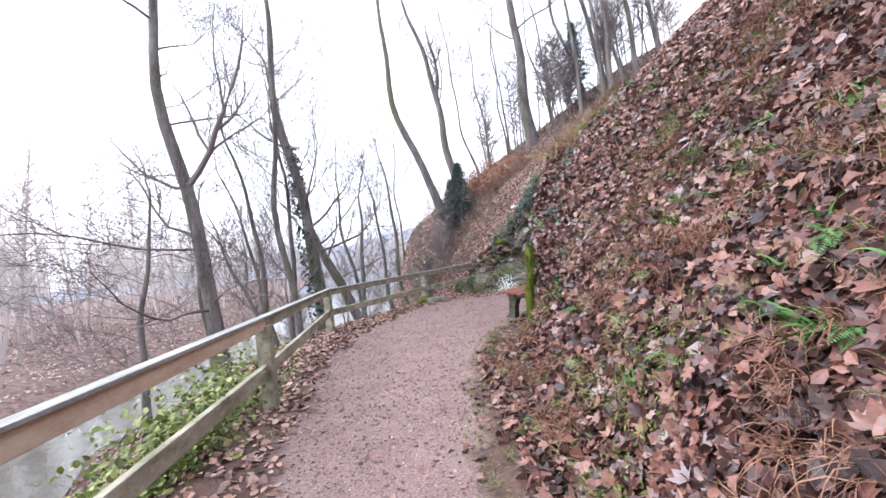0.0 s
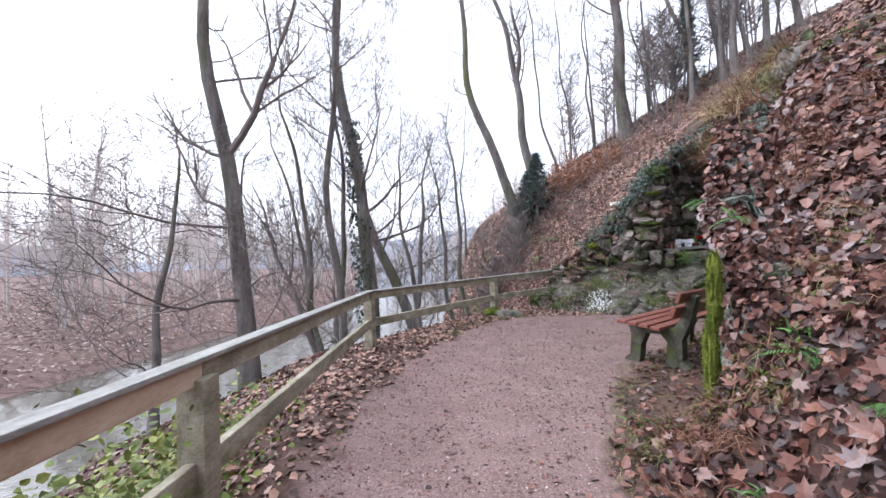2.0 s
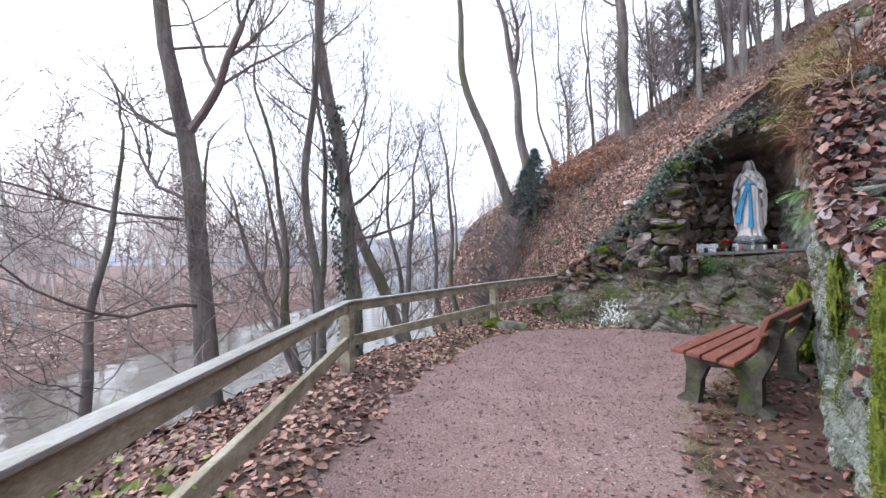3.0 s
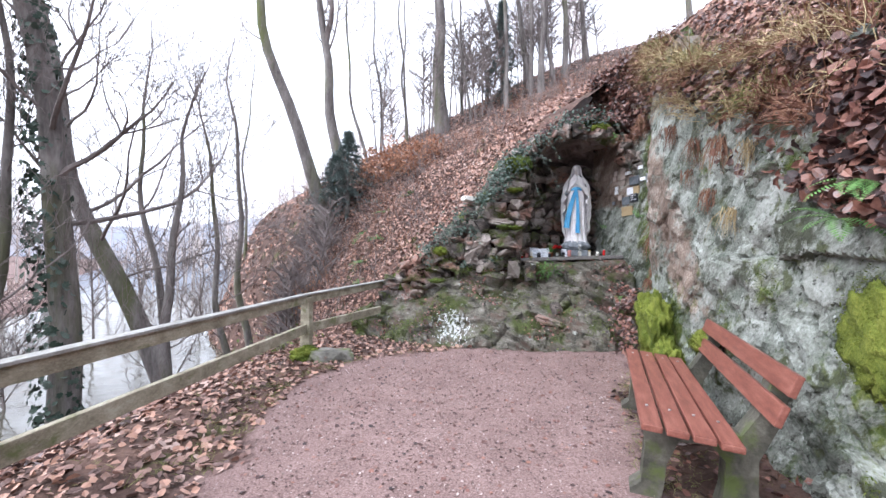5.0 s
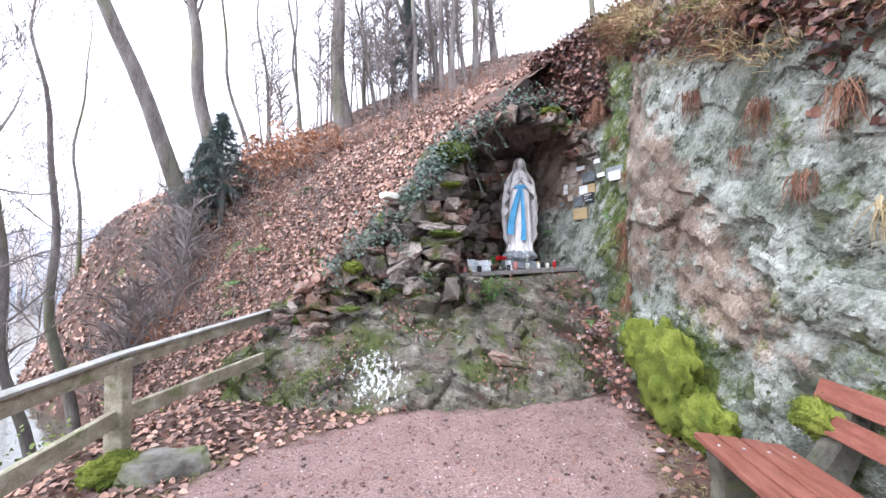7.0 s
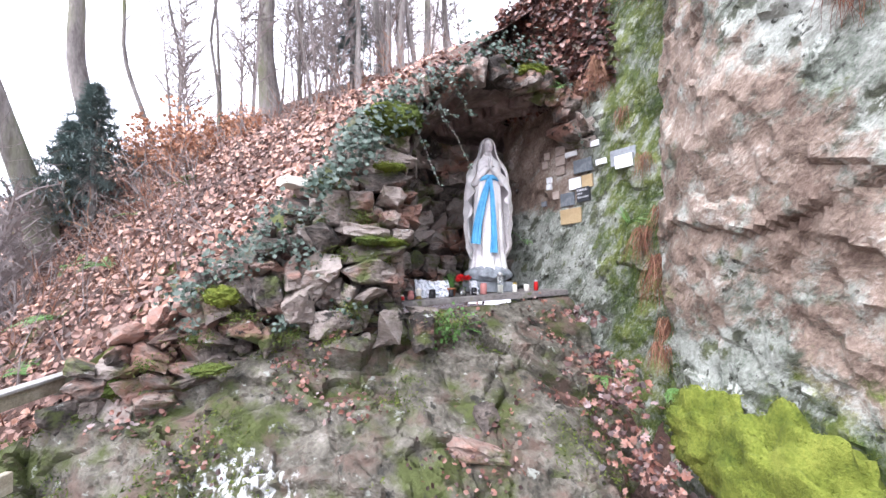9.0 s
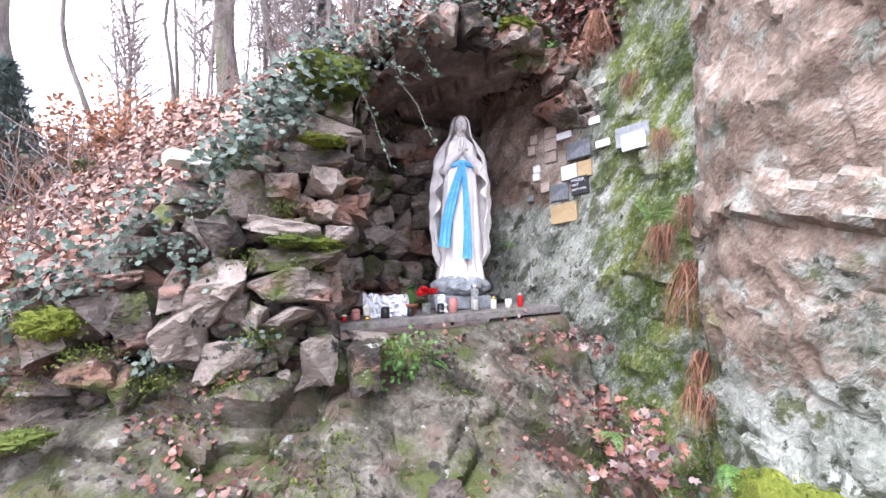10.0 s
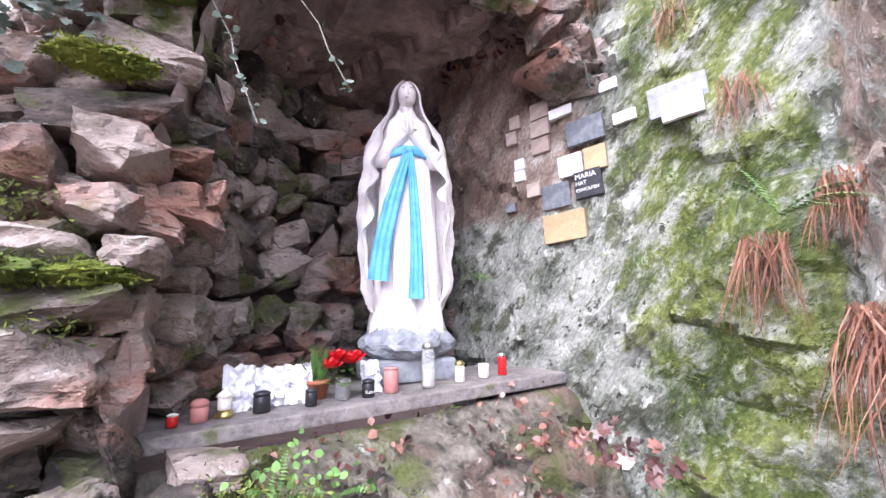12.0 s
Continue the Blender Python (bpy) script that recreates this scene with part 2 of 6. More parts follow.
# ---- lie of the land ----
FENCE = [(-1.1, -40), (-1.35, 0.0), (-1.76, 3.99), (-2.32, 8.15), (-0.6, 11.5), (0.55, 13.4)]
CLIFF = [(1.1, 5.5), (1.36, 6.3), (2.04, 7.3), (2.55, 8.1), (3.06, 8.84), (3.57, 9.6), (4.05, 10.22), (4.28, 10.5), (4.66, 10.62), (4.95, 11.2), (5.06, 12.0), (5.2, 12.8)]
G0, E1, E2 = Vector((3.23, 12.54, 0)), Vector((0.926, -0.378, 0)), Vector((0.378, 0.926, 0))
WATER = -2.4


def lane(y, pts):
    ys, xs = zip(*pts)
    return np.interp(y, ys, xs)


def side(x, y, pts):
    """Signed distance to a polyline, positive to the right of its course."""
    best, sign = np.full(np.shape(x), 1e9), np.zeros(np.shape(x))
    for (ax, ay), (bx, by) in zip(pts, pts[1:]):
        dx, dy = bx - ax, by - ay
        t = np.clip(((x - ax) * dx + (y - ay) * dy) / (dx * dx + dy * dy), 0, 1)
        d = np.hypot(x - ax - t * dx, y - ay - t * dy)
        s = np.sign((x - ax) * dy - (y - ay) * dx)
        near = d < best - 1e-9
        best, sign = np.where(near, d, best), np.where(near, s, sign)
    return best * np.where(sign == 0, 1, sign)


def ripple(x, y, k=1.0, seed=0.0):
    return (np.sin(x * 1.7 * k + seed + 1.3 * np.sin(y * 1.1 * k + seed)) + np.sin(y * 2.3 * k - seed + 1.7 * np.sin(x * 1.9 * k)) +
            0.6 * np.sin((x + y) * 4.1 * k + seed * 2)) / 2.6


def uv_of(x, y):
    dx, dy = x - G0.x, y - G0.y
    return dx * E1.x + dy * E1.y, dx * E2.x + dy * E2.y


def hill(x, y):
    x0 = lane(y, [(-60, 0.55), (0, 0.62), (4, 0.8), (5.5, 0.9), (9, 0.75), (12.3, 0.55), (13.6, 0.2), (16, -0.6), (18.5, -0.1), (21, -2.0), (24, -3.6), (28, -4.5), (38, -4.6), (80, -3.6), (400, -0.6)])
    d = x - x0
    knee = np.interp(y, [0, 11, 14, 18], [6.0, 4.2, 3.5, 3.0])
    k2 = np.interp(y, [0, 11, 14, 18], [0.95, 0.85, 0.62, 0.61])
    z = np.where(d < knee, 1.12 * d, 1.12 * knee + k2 * (d - knee))
    z = np.where(d > 16, 1.12 * knee + k2 * (16 - knee) + 0.25 * (d - 16), z)
    # the far flank breaks off steeply towards the river
    brink = np.interp(y, [15, 17.5, 20, 24, 40], [0.0, 0.7, 1.9, 2.3, 2.3])
    z = np.where((y > 15) & (d < brink), 1.12 * brink + 2.6 * (d - brink), z)
    nose = 1.0 * np.exp(-((y - 6.8) / 1.15) ** 2) * np.clip(d / 0.8, 0, 1) * np.exp(-np.maximum(d - 1.8, 0) / 2.0)
    nose = nose + 0.4 * np.exp(-((y - 8.6) / 1.1) ** 2) * np.clip(d / 0.8, 0, 1) * np.exp(-np.maximum(d - 2.6, 0) / 1.5)
    return np.minimum(z + nose, 40)


def land(x, y):
    x, y = np.asarray(x, float), np.asarray(y, float)
    z = hill(x, y)
    # the trodden shelf in front of the rock
    shelf_in = side(x, y, CLIFF) < 0.42
    cut = (y > 5.0) & (y < 13.2) & shelf_in
    u, v = uv_of(x, y)
    back = (v < 0.1) & (y > 5.6)
    behind_wall = (u > -2.6) & (v > -0.2)
    flat = np.zeros_like(z)
    apron = np.clip((v + 1.9) * 0.72, 0, 1.15) * np.clip((u + 2.9) / 1.4, 0, 1)
    flat = np.where((y > 9) & (v > -2.2), np.minimum(apron, 1.15) - 0.3, flat)
    z = np.where(cut & (y >= 5.6) & (v < 0.0), np.minimum(z, flat), z)
    z = np.where((y < 13.2) & (side(x, y, FENCE) > -0.25), np.maximum(z, 0), z)
    out = -side(x, y, FENCE) - 0.25
    s1, s2 = np.interp(y, [3.6, 6.5], [0.85, 0.30]), np.interp(y, [4.0, 9.5], [0.85, 0.42])
    drop = np.where(out > 0, -s1 * np.minimum(out, 1.2) - s2 * np.maximum(out - 1.2, 0), 0)
    far_y = y > 13.0
    z = np.where((out > 0) & ~far_y, drop, z)
    z = np.where(far_y, np.where(z < 0, z * 0.95, z), z)
    z = np.maximum(z, -3.2)
    # far bank and the wooded valley side beyond it
    fx = -15.5 + 2.0 * np.sin(y * 0.05) - np.maximum(y - 40, 0) * 0.25
    fb = fx - x
    bank = np.where(fb > 0, -2.45 + np.minimum(fb * 0.55, 0.9) + np.minimum(np.maximum(fb - 3, 0) * 0.02, 1), -3.2)
    z = np.maximum(z, np.minimum(bank, 30))
    rough = 0.05 * ripple(x, y, 1.0) + 0.03 * ripple(x, y, 3.1, 2.0)
    walked = (z > -0.05) & (z < 0.03)
    return z + np.where(walked, 0.012 * ripple(x, y, 2.0, 1.0), rough)


def axis(lo, hi, step, far, grow=1.22):
    core = list(np.arange(lo, hi + 1e-6, step))
    a, s = hi, step
    while a < far:
        s *= grow
        a += s
        core.append(a)
    a, s = lo, step
    while a > -far:
        s *= grow
        a -= s
        core.insert(0, a)
    return np.array(core)


XS, YS = axis(-5, 9, 0.1, 700), axis(-2, 19, 0.1, 700)
GX, GY = np.meshgrid(XS, YS)
GZ = land(GX, GY)
# smooth the sheet a little where the bank breaks
for _ in range(2):
    GZ[1:-1, 1:-1] = (GZ[1:-1, 1:-1] * 2 + GZ[:-2, 1:-1] + GZ[2:, 1:-1] + GZ[1:-1, :-2] + GZ[1:-1, 2:]) / 6
nx, ny = len(XS), len(YS)
gu, gv = uv_of(GX, GY)
# the sheet runs under the bedrock apron
foot = np.interp(gu, [-3, -1.6, 0, 1.2, 2.5], [-0.9, -1.65, -1.95, -1.8, -0.9])
rise = np.interp(gu, [-3, -2.4, -1.5, -0.6, -0.1, 0.0, 1.9, 2.5], [0.3, 0.62, 0.9, 1.05, 1.05, 1.2, 1.33, 1.3])
brow = np.interp(gu, [-3, -0.4, 0.0, 2.5], [-0.3, -0.35, 0.0, 0.0])
share = (gv - foot) / (brow - foot)
under = (gu > -2.9) & (gu < 2.45) & (share > 0.06) & (share < 1.02)
GZ = np.where(under, np.minimum(GZ, -0.15 + (rise + 0.15) * np.clip(share, 0, 1) ** 0.8 - 0.3), GZ)
idx = np.arange(nx * ny).reshape(ny, nx)
quads = np.stack([idx[:-1, :-1], idx[:-1, 1:], idx[1:, 1:], idx[1:, :-1]], -1)
cu, cv = (gu[:-1, :-1] + gu[1:, 1:]) / 2, (gv[:-1, :-1] + gv[1:, 1:]) / 2
keep = ~((cu > -0.12) & (cu < 2.7) & (cv > -0.45) & (cv < 0.33))
PATH_L = [(-1.0, -40), (-1.1, 0), (-1.27, 2.76), (-1.68, 5.1), (-1.62, 7.6), (-0.76, 10.4), (0.33, 11.2), (1.5, 11.25)]
PATH_R = [(0.1, -40), (0.1, 2.3), (0.12, 3.74), (0.36, 5.35), (0.95, 7.2), (2.4, 9.0), (3.5, 9.9)]


def trodden(x, y):
    m = np.minimum(side(x, y, PATH_L), -side(x, y, PATH_R)) + 0.12 * ripple(x, y, 2.2, 3.0)
    u, v = uv_of(x, y)
    m = np.minimum(m, -1.75 - v + 0.1 * ripple(x, y, 2.0))
    return np.where(y > 12, -1, m)


me = data_mesh("ground", np.stack([GX.ravel(), GY.ravel(), GZ.ravel()], 1), quads[keep], M["soil"], True)
worn = me.attributes.new("tread", "FLOAT", "POINT")
bare = np.clip(0.5 + trodden(GX, GY) / 0.5, 0, 1)
# far bank is not trodden: part path colour, only to pale the ground
bare = np.where(GX < -13, 0.55, bare)
worn.data.foreach_set("value", bare.ravel().astype(np.float32))
ground = tagged(new("ground", me), "leaf-strewn woodland slope with a trodden red gravel path", "ground", kind="structure")


def ground_z(x, y):
    i = int(np.clip(np.searchsorted(YS, y) - 1, 0, ny - 2))
    j = int(np.clip(np.searchsorted(XS, x) - 1, 0, nx - 2))
    fx, fy = (x - XS[j]) / (XS[j + 1] - XS[j]), (y - YS[i]) / (YS[i + 1] - YS[i])
    return float(GZ[i, j] * (1 - fx) * (1 - fy) + GZ[i, j + 1] * fx * (1 - fy) + GZ[i + 1, j] * (1 - fx) * fy + GZ[i + 1, j + 1] * fx * fy)


# river
wm = bpy.data.materials.new("river_water")
wm.use_nodes = True
wb = wm.node_tree.nodes["Principled BSDF"]
wb.inputs["Base Color"].default_value, wb.inputs["Roughness"].default_value = (0.075, 0.07, 0.055, 1), 0.06
wt, wbp = wm.node_tree.nodes.new("ShaderNodeTexNoise"), wm.node_tree.nodes.new("ShaderNodeBump")
wt.inputs["Scale"].default_value, wt.inputs["Detail"].default_value = 1.3, 5
wbp.inputs["Strength"].default_value, wbp.inputs["Distance"].default_value = 0.35, 0.08
wg = wm.node_tree.nodes.new("ShaderNodeNewGeometry")
wm.node_tree.links.new(wg.outputs["Position"], wt.inputs["Vector"])
wm.node_tree.links.new(wt.outputs["Fac"], wbp.inputs["Height"])
wm.node_tree.links.new(wbp.outputs["Normal"], wb.inputs["Normal"])
river = tagged(new("water", data_mesh("water", [(-400, -300, WATER), (40, -300, WATER), (40, 300, WATER), (-400, 300, WATER)], [(0, 1, 2, 3)], wm)),
               "calm brown-grey river reflecting the pale sky", "river", kind="structure")


# ---- rock face ----
def facets(w):
    """Broken rock: each cell of a jumble has its own height and tilt, with a crack along its edge."""
    d, near = noise.voronoi(w)
    p = near[0]
    tilt = noise.cell_vector(p * 13.7) - Vector((0.5, 0.5, 0.5))
    crack = max(0.0, 1 - (d[1] - d[0]) / 0.07)
    return 0.6 * (noise.cell(p * 5.1) - 0.5) + 1.1 * tilt.dot(w - p) - 0.22 * crack


def rock_sheet(name, base, top_z, low_z, lean, material, label, cols=400, rows=120, amp=0.115, seed=0.0, kind="structure", back=0.9):
    """A craggy face along a polyline: rows climb from low_z to top_z, leaning back by lean, with a thick back."""
    pts = [Vector((x, y, 0)) for x, y in base]
    cum = [0.0]
    for a, b in zip(pts, pts[1:]):
        cum.append(cum[-1] + (b - a).length)
    verts, faces = [], []
    for i in range(cols + 1):
        s = cum[-1] * i / cols
        k = max(j for j in range(len(pts) - 1) if cum[j] <= s + 1e-9)
        f = (s - cum[k]) / (cum[k + 1] - cum[k])
        p = pts[k].lerp(pts[k + 1], f)
        d = (pts[min(k + 2, len(pts) - 1)] - pts[max(k - 1, 0)]).normalized()
        nrm = Vector((-d.y, d.x, 0))
        over = p - nrm * 0.45
        tz = float(hill(np.array(over.x), np.array(over.y))) + 0.12 + float(np.interp(i / cols, *zip(*top_z)))
        ln = float(np.interp(i / cols, *zip(*lean)))
        for j in range(rows + 1):
            h = j / rows
            z = low_z + (tz - low_z) * h
            q = p - nrm * (ln * max(z, 0)) + Vector((0, 0, z))
            w = Vector((q.x * 0.9, q.y * 0.9, q.z * 0.7)) + Vector((seed, 0, 0))
            big = noise.fractal(w * 0.8, 0.9, 2.1, 4)
            # slabs dip along the face: stretch the jumble that way
            bent = Vector((q.x * 0.8 + q.z * 0.55, q.y * 0.8 + q.z * 0.55, q.z * 1.2 - (q.x + q.y) * 0.45)) + Vector((seed, 0, 0)) + Vector((big, big, 0)) * 0.15
            off = amp * (0.7 * big + 0.45 * facets(bent * 0.7) + 0.3 * facets(bent * 2.1) + 0.2 * facets(bent * 5.5)) + 0.02 * noise.fractal(w * 9, 0.7, 2.0, 4)
            verts.append(q + nrm * off)
    for i in range(cols):
        for j in range(rows):
            a = i * (rows + 1) + j
            faces.append((a, a + 1, a + rows + 2, a + rows + 1))
    me = data_mesh(name, verts, faces, material, True)
    me.set_sharp_from_angle(angle=radians(32))
    ob = new(name, me)
    mod = ob.modifiers.new("thickness", "SOLIDIFY")
    mod.thickness, mod.offset = back * 0.35, -1
    return tagged(ob, label, "rock face", kind=kind)


cliff = rock_sheet("rock_face", CLIFF, [(0, -0.1), (0.1, -0.2), (0.35, -0.28), (0.7, -0.12), (0.85, -0.2), (1, -0.3)], -0.25,
                   [(0, 0.12), (0.2, 0.02), (0.6, -0.03), (0.72, 0.05), (0.85, 0.02), (1, 0.0)], M["cliff"],
                   "pale grey-green slate cliff with rust stains and moss", seed=3.0)

# growth and rust on the face, and painted shade by the niche, as patches with their own outline
co = np.empty(len(cliff.data.vertices) * 3, np.float32)
cliff.data.vertices.foreach_get("co", co)
co = co.reshape(-1, 3)


def patch(centre, size):
    d = (co - np.array(centre)) / np.array(size)
    return np.exp(-(d ** 2).sum(1))


lie = co[:, 1] - 0.68 * (co[:, 2] - 1.0)
rust = 0.66 * np.exp(-((lie - 8.95) / 0.62) ** 4) * np.clip((10.75 - co[:, 1]) / 0.4, 0, 1) * np.clip((co[:, 2] - 0.4) / 0.6, 0, 1)
rust = np.maximum(rust, 0.6 * np.clip((co[:, 1] - 9.5) / 0.5, 0, 1) * np.clip((10.62 - co[:, 1]) / 0.12, 0, 1) * np.clip((co[:, 2] - 0.9) / 0.4, 0, 1))
# plaque wall: its own brown stone, deepened to stand for the overhang's shade
rust = np.maximum(rust, 0.72 * np.clip((co[:, 1] - 11.3) / 0.4, 0, 1) * np.clip((co[:, 2] - 2.15) / 0.3, 0, 1))
moss = np.zeros(len(co))
for c, sz, k in [((4.4, 10.7, 0.8), (0.5, 0.45, 0.9), 1.0), ((4.85, 11.2, 1.8), (0.4, 0.35, 0.6), 1.0), ((4.9, 11.35, 2.5), (0.4, 0.3, 0.5), 0.75), ((4.6, 10.7, 3.0), (0.5, 0.4, 0.5), 0.75), ((4.8, 11.2, 3.6), (0.5, 0.7, 0.25), 0.8),
                 ((3.4, 9.4, 0.5), (0.6, 0.7, 0.6), 1.0), ((2.6, 8.1, 0.7), (0.3, 0.4, 0.5), 0.75), ((1.6, 6.7, 0.9), (0.5, 0.6, 0.7), 1.0), ((0.9, 5.5, 0.8), (0.3, 0.3, 1.2), 1.0), ((2.2, 7.6, 1.2), (0.3, 0.35, 0.3), 0.75),
                 ((2.9, 8.6, 2.3), (0.3, 0.4, 0.3), 0.7), ((2.0, 7.3, 2.0), (0.5, 0.5, 0.35), 0.75), ((2.9, 8.7, 1.1), (0.2, 0.2, 0.3), 0.7), ((3.9, 10.0, 3.6), (0.4, 0.5, 0.25), 0.7)]:
    moss = np.maximum(moss, 0.66 * k * patch(c, sz) ** 0.6)
moss = np.maximum(moss, 0.57 * np.clip((co[:, 1] - 10.5) / 0.12, 0, 1) * np.clip((11.55 - co[:, 1]) / 0.3, 0, 1))
moss = np.maximum(moss, 0.5 * np.clip((0.35 - co[:, 2]) / 0.4, 0, 1))
lichen = 0.28 * np.clip((co[:, 1] - 10.5) / 0.15, 0, 1) * np.clip((11.6 - co[:, 1]) / 0.3, 0, 1)
for nm, val in (("rust", rust), ("moss", moss), ("lichen", lichen)):
    a_ = cliff.data.attributes.new(nm, "FLOAT", "POINT")
    a_.data.foreach_set("value", val.astype(np.float32))
CLIFF_CO, CLIFF_MOSS = co, moss

# ---- grotto ----
def gp(u, v, z):
    return G0 + E1 * u + E2 * v + Vector((0, 0, z))


random.seed(11)


def stone_mesh(k):
    bm = bmesh.new()
    rnd = random.Random(100 + k)
    for _ in range(15 + k % 5):
        p = Vector((rnd.uniform(-1, 1), rnd.uniform(-1, 1), rnd.uniform(-1, 1)))
        m = max(abs(p.x), abs(p.y), abs(p.z))
        p = p / m * rnd.uniform(0.78, 1.0)
        p = p.lerp(p.normalized(), 0.18)
        bm.verts.new(p * 0.5)
    bmesh.ops.convex_hull(bm, input=bm.verts)
    for v in [v for v in bm.verts if not v.link_faces]:
        bm.verts.remove(v)
    bmesh.ops.dissolve_limit(bm, angle_limit=radians(18), verts=bm.verts, edges=bm.edges)
    bmesh.ops.triangulate(bm, faces=bm.faces)
    bmesh.ops.subdivide_edges(bm, edges=bm.edges, cuts=4, use_grid_fill=True)
    bmesh.ops.smooth_vert(bm, verts=bm.verts, factor=0.12, use_axis_x=True, use_axis_y=True, use_axis_z=True)
    for v in bm.verts:
        w = v.co * 2.6 + Vector((k * 7.0, 0, 0))
        chip = Vector((v.co.x * 3, v.co.y * 3, v.co.z * 9)) + Vector((k * 5.0, 0, 0))
        v.co *= 1 + 0.1 * noise.fractal(w, 0.7, 2.3, 5) + 0.1 * facets(chip * 0.7)
    me = bpy.data.meshes.new("stone")
    bm.to_mesh(me)
    bm.free()
    me.materials.append(M["stone"])
    me.shade_smooth()
    me.set_sharp_from_angle(angle=radians(28))
    return me


STONES = [stone_mesh(k) for k in range(16)]


def lay(parent, at, size, turn, rnd, tip=10):
    ob = new("stone", STONES[rnd.randrange(len(STONES))])
    ob.parent = parent
    m = Matrix.Translation(at) @ turn @ Euler([radians(rnd.gauss(0, tip)) for _ in range(3)]).to_matrix().to_4x4()
    ob.matrix_basis = m @ Matrix.Diagonal((*size, 1))
    return ob


ALONG = Matrix((E1, E2, (0, 0, 1))).transposed().to_4x4()
wall = tagged(new("grotto_wall"), "rough dry-stone grotto wall of brown and grey rocks", "stone wall")
wall_top = [(-2.5, 0.85), (-1.74, 1.45), (-1.42, 1.8), (-0.93, 2.35), (-0.6, 2.75), (-0.4, 3.2), (0.1, 3.5)]
wall_low = [(-2.6, 0.35), (-1.84, 0.58), (-1.38, 0.86), (-0.85, 1.02), (0.2, 0.95)]
UPPER = [(-0.14, 2.46, 0.47, 0.19, 0), (-0.05, 2.67, 0.38, 0.2, 8), (-0.08, 2.29, 0.25, 0.21, 12), (-0.54, 2.17, 0.32, 0.32, 0), (-0.36, 2.26, 0.24, 0.24, 0), (-0.35, 1.97, 0.48, 0.16, 2), (-0.7, 1.91, 0.3, 0.26, 10),
         (-0.26, 1.79, 0.54, 0.16, 0), (-0.3, 1.6, 0.48, 0.23, 0), (-0.63, 1.65, 0.16, 0.25, 10), (-0.1, 2.08, 0.2, 0.16, 0), (0.0, 1.94, 0.2, 0.15, 5), (-0.12, 2.92, 0.3, 0.2, -10)]
LOWER = [(-0.76, 1.53, 0.25, 0.42, 40), (-0.97, 1.55, 0.18, 0.15, 0), (-0.29, 1.37, 0.3, 0.2, 0), (-0.16, 1.12, 0.29, 0.34, 5), (0.14, 1.09, 0.27, 0.33, -5), (-0.62, 1.17, 0.35, 0.24, 0), (-1.1, 1.4, 0.22, 0.38, -30),
         (-0.89, 1.34, 0.26, 0.29, 0), (-1.25, 1.12, 0.18, 0.31, -50), (-1.13, 1.05, 0.15, 0.22, 15), (-1.51, 1.06, 0.13, 0.3, -55), (-1.53, 1.32, 0.3, 0.19, -15), (-1.33, 1.4, 0.15, 0.18, 0), (-1.18, 1.63, 0.2, 0.1, -10), (-0.47, 1.42, 0.16, 0.14, 20)]
rnd = random.Random(5)
for u, z, w, h, tilt in UPPER + LOWER:
    lay(wall, gp(u, -0.31 + 0.14 * (z - 0.9) + rnd.uniform(-0.05, 0.02), z), (w * 1.16, rnd.uniform(0.36, 0.46), h * 1.16), ALONG @ Matrix.Rotation(radians(tilt), 4, "Y"), rnd, 5)
# smaller rubble packed between and behind the large stones
z = 0.6
while z < 3.5:
    hgt = rnd.uniform(0.09, 0.17)
    u = -2.6 + rnd.uniform(0, 0.2)
    while u < 0.14:
        w = rnd.uniform(0.1, 0.3)
        lim = 0.0 if z < 2.0 else 0.18
        if u + w > lim:
            w = lim - u
            if w < 0.07:
                break
        uc = u + w / 2
        if np.interp(uc, *zip(*wall_low)) - 0.05 < z < np.interp(uc, *zip(*wall_top)) - 0.02:
            lean_v = -0.16 + 0.14 * (z - 0.9) + rnd.uniform(-0.07, 0.04) - (0.1 if uc < -1.55 else 0)
            lay(wall, gp(uc + 0.02 * z, lean_v, z + rnd.uniform(-0.04, 0.04)), (w * 1.25, rnd.uniform(0.3, 0.42), hgt * rnd.uniform(1.3, 1.8)), ALONG @ Matrix.Rotation(radians(rnd.uniform(-25, 25)), 4, "Y"), rnd, 10)
        u += w
    z += hgt
# the backing of rubble and mortar behind the face
bm = bmesh.new()
cols = 40
for i in range(cols + 1):
    u = -2.6 + 2.42 * i / cols
    tz, lz = float(np.interp(u, *zip(*wall_top))), float(np.interp(u, *zip(*wall_low))) - 0.3
    for j in range(15):
        zz = lz + (tz - lz) * j / 14
        bm.verts.new(gp(u, -0.08 + 0.14 * (zz - 0.9) + 0.05 * noise.fractal(Vector((u * 3, zz * 3, 0)), 1, 2, 3), zz))
bm.verts.ensure_lookup_table()
for i in range(cols):
    for j in range(14):
        a = i * 15 + j
        bm.faces.new([bm.verts[k] for k in (a, a + 15, a + 16, a + 1)])
part("rubble_backing", bm, M["bedrock"], wall)

# niche: an arched vault, rough rock inside, with earth over it
ARCH = [(0.0, 1.2), (0.04, 1.9), (0.12, 2.5), (0.26, 2.95), (0.5, 3.25), (0.85, 3.42), (1.25, 3.5), (1.65, 3.48), (1.95, 3.3), (2.08, 2.9), (2.1, 2.2), (2.1, 1.2)]


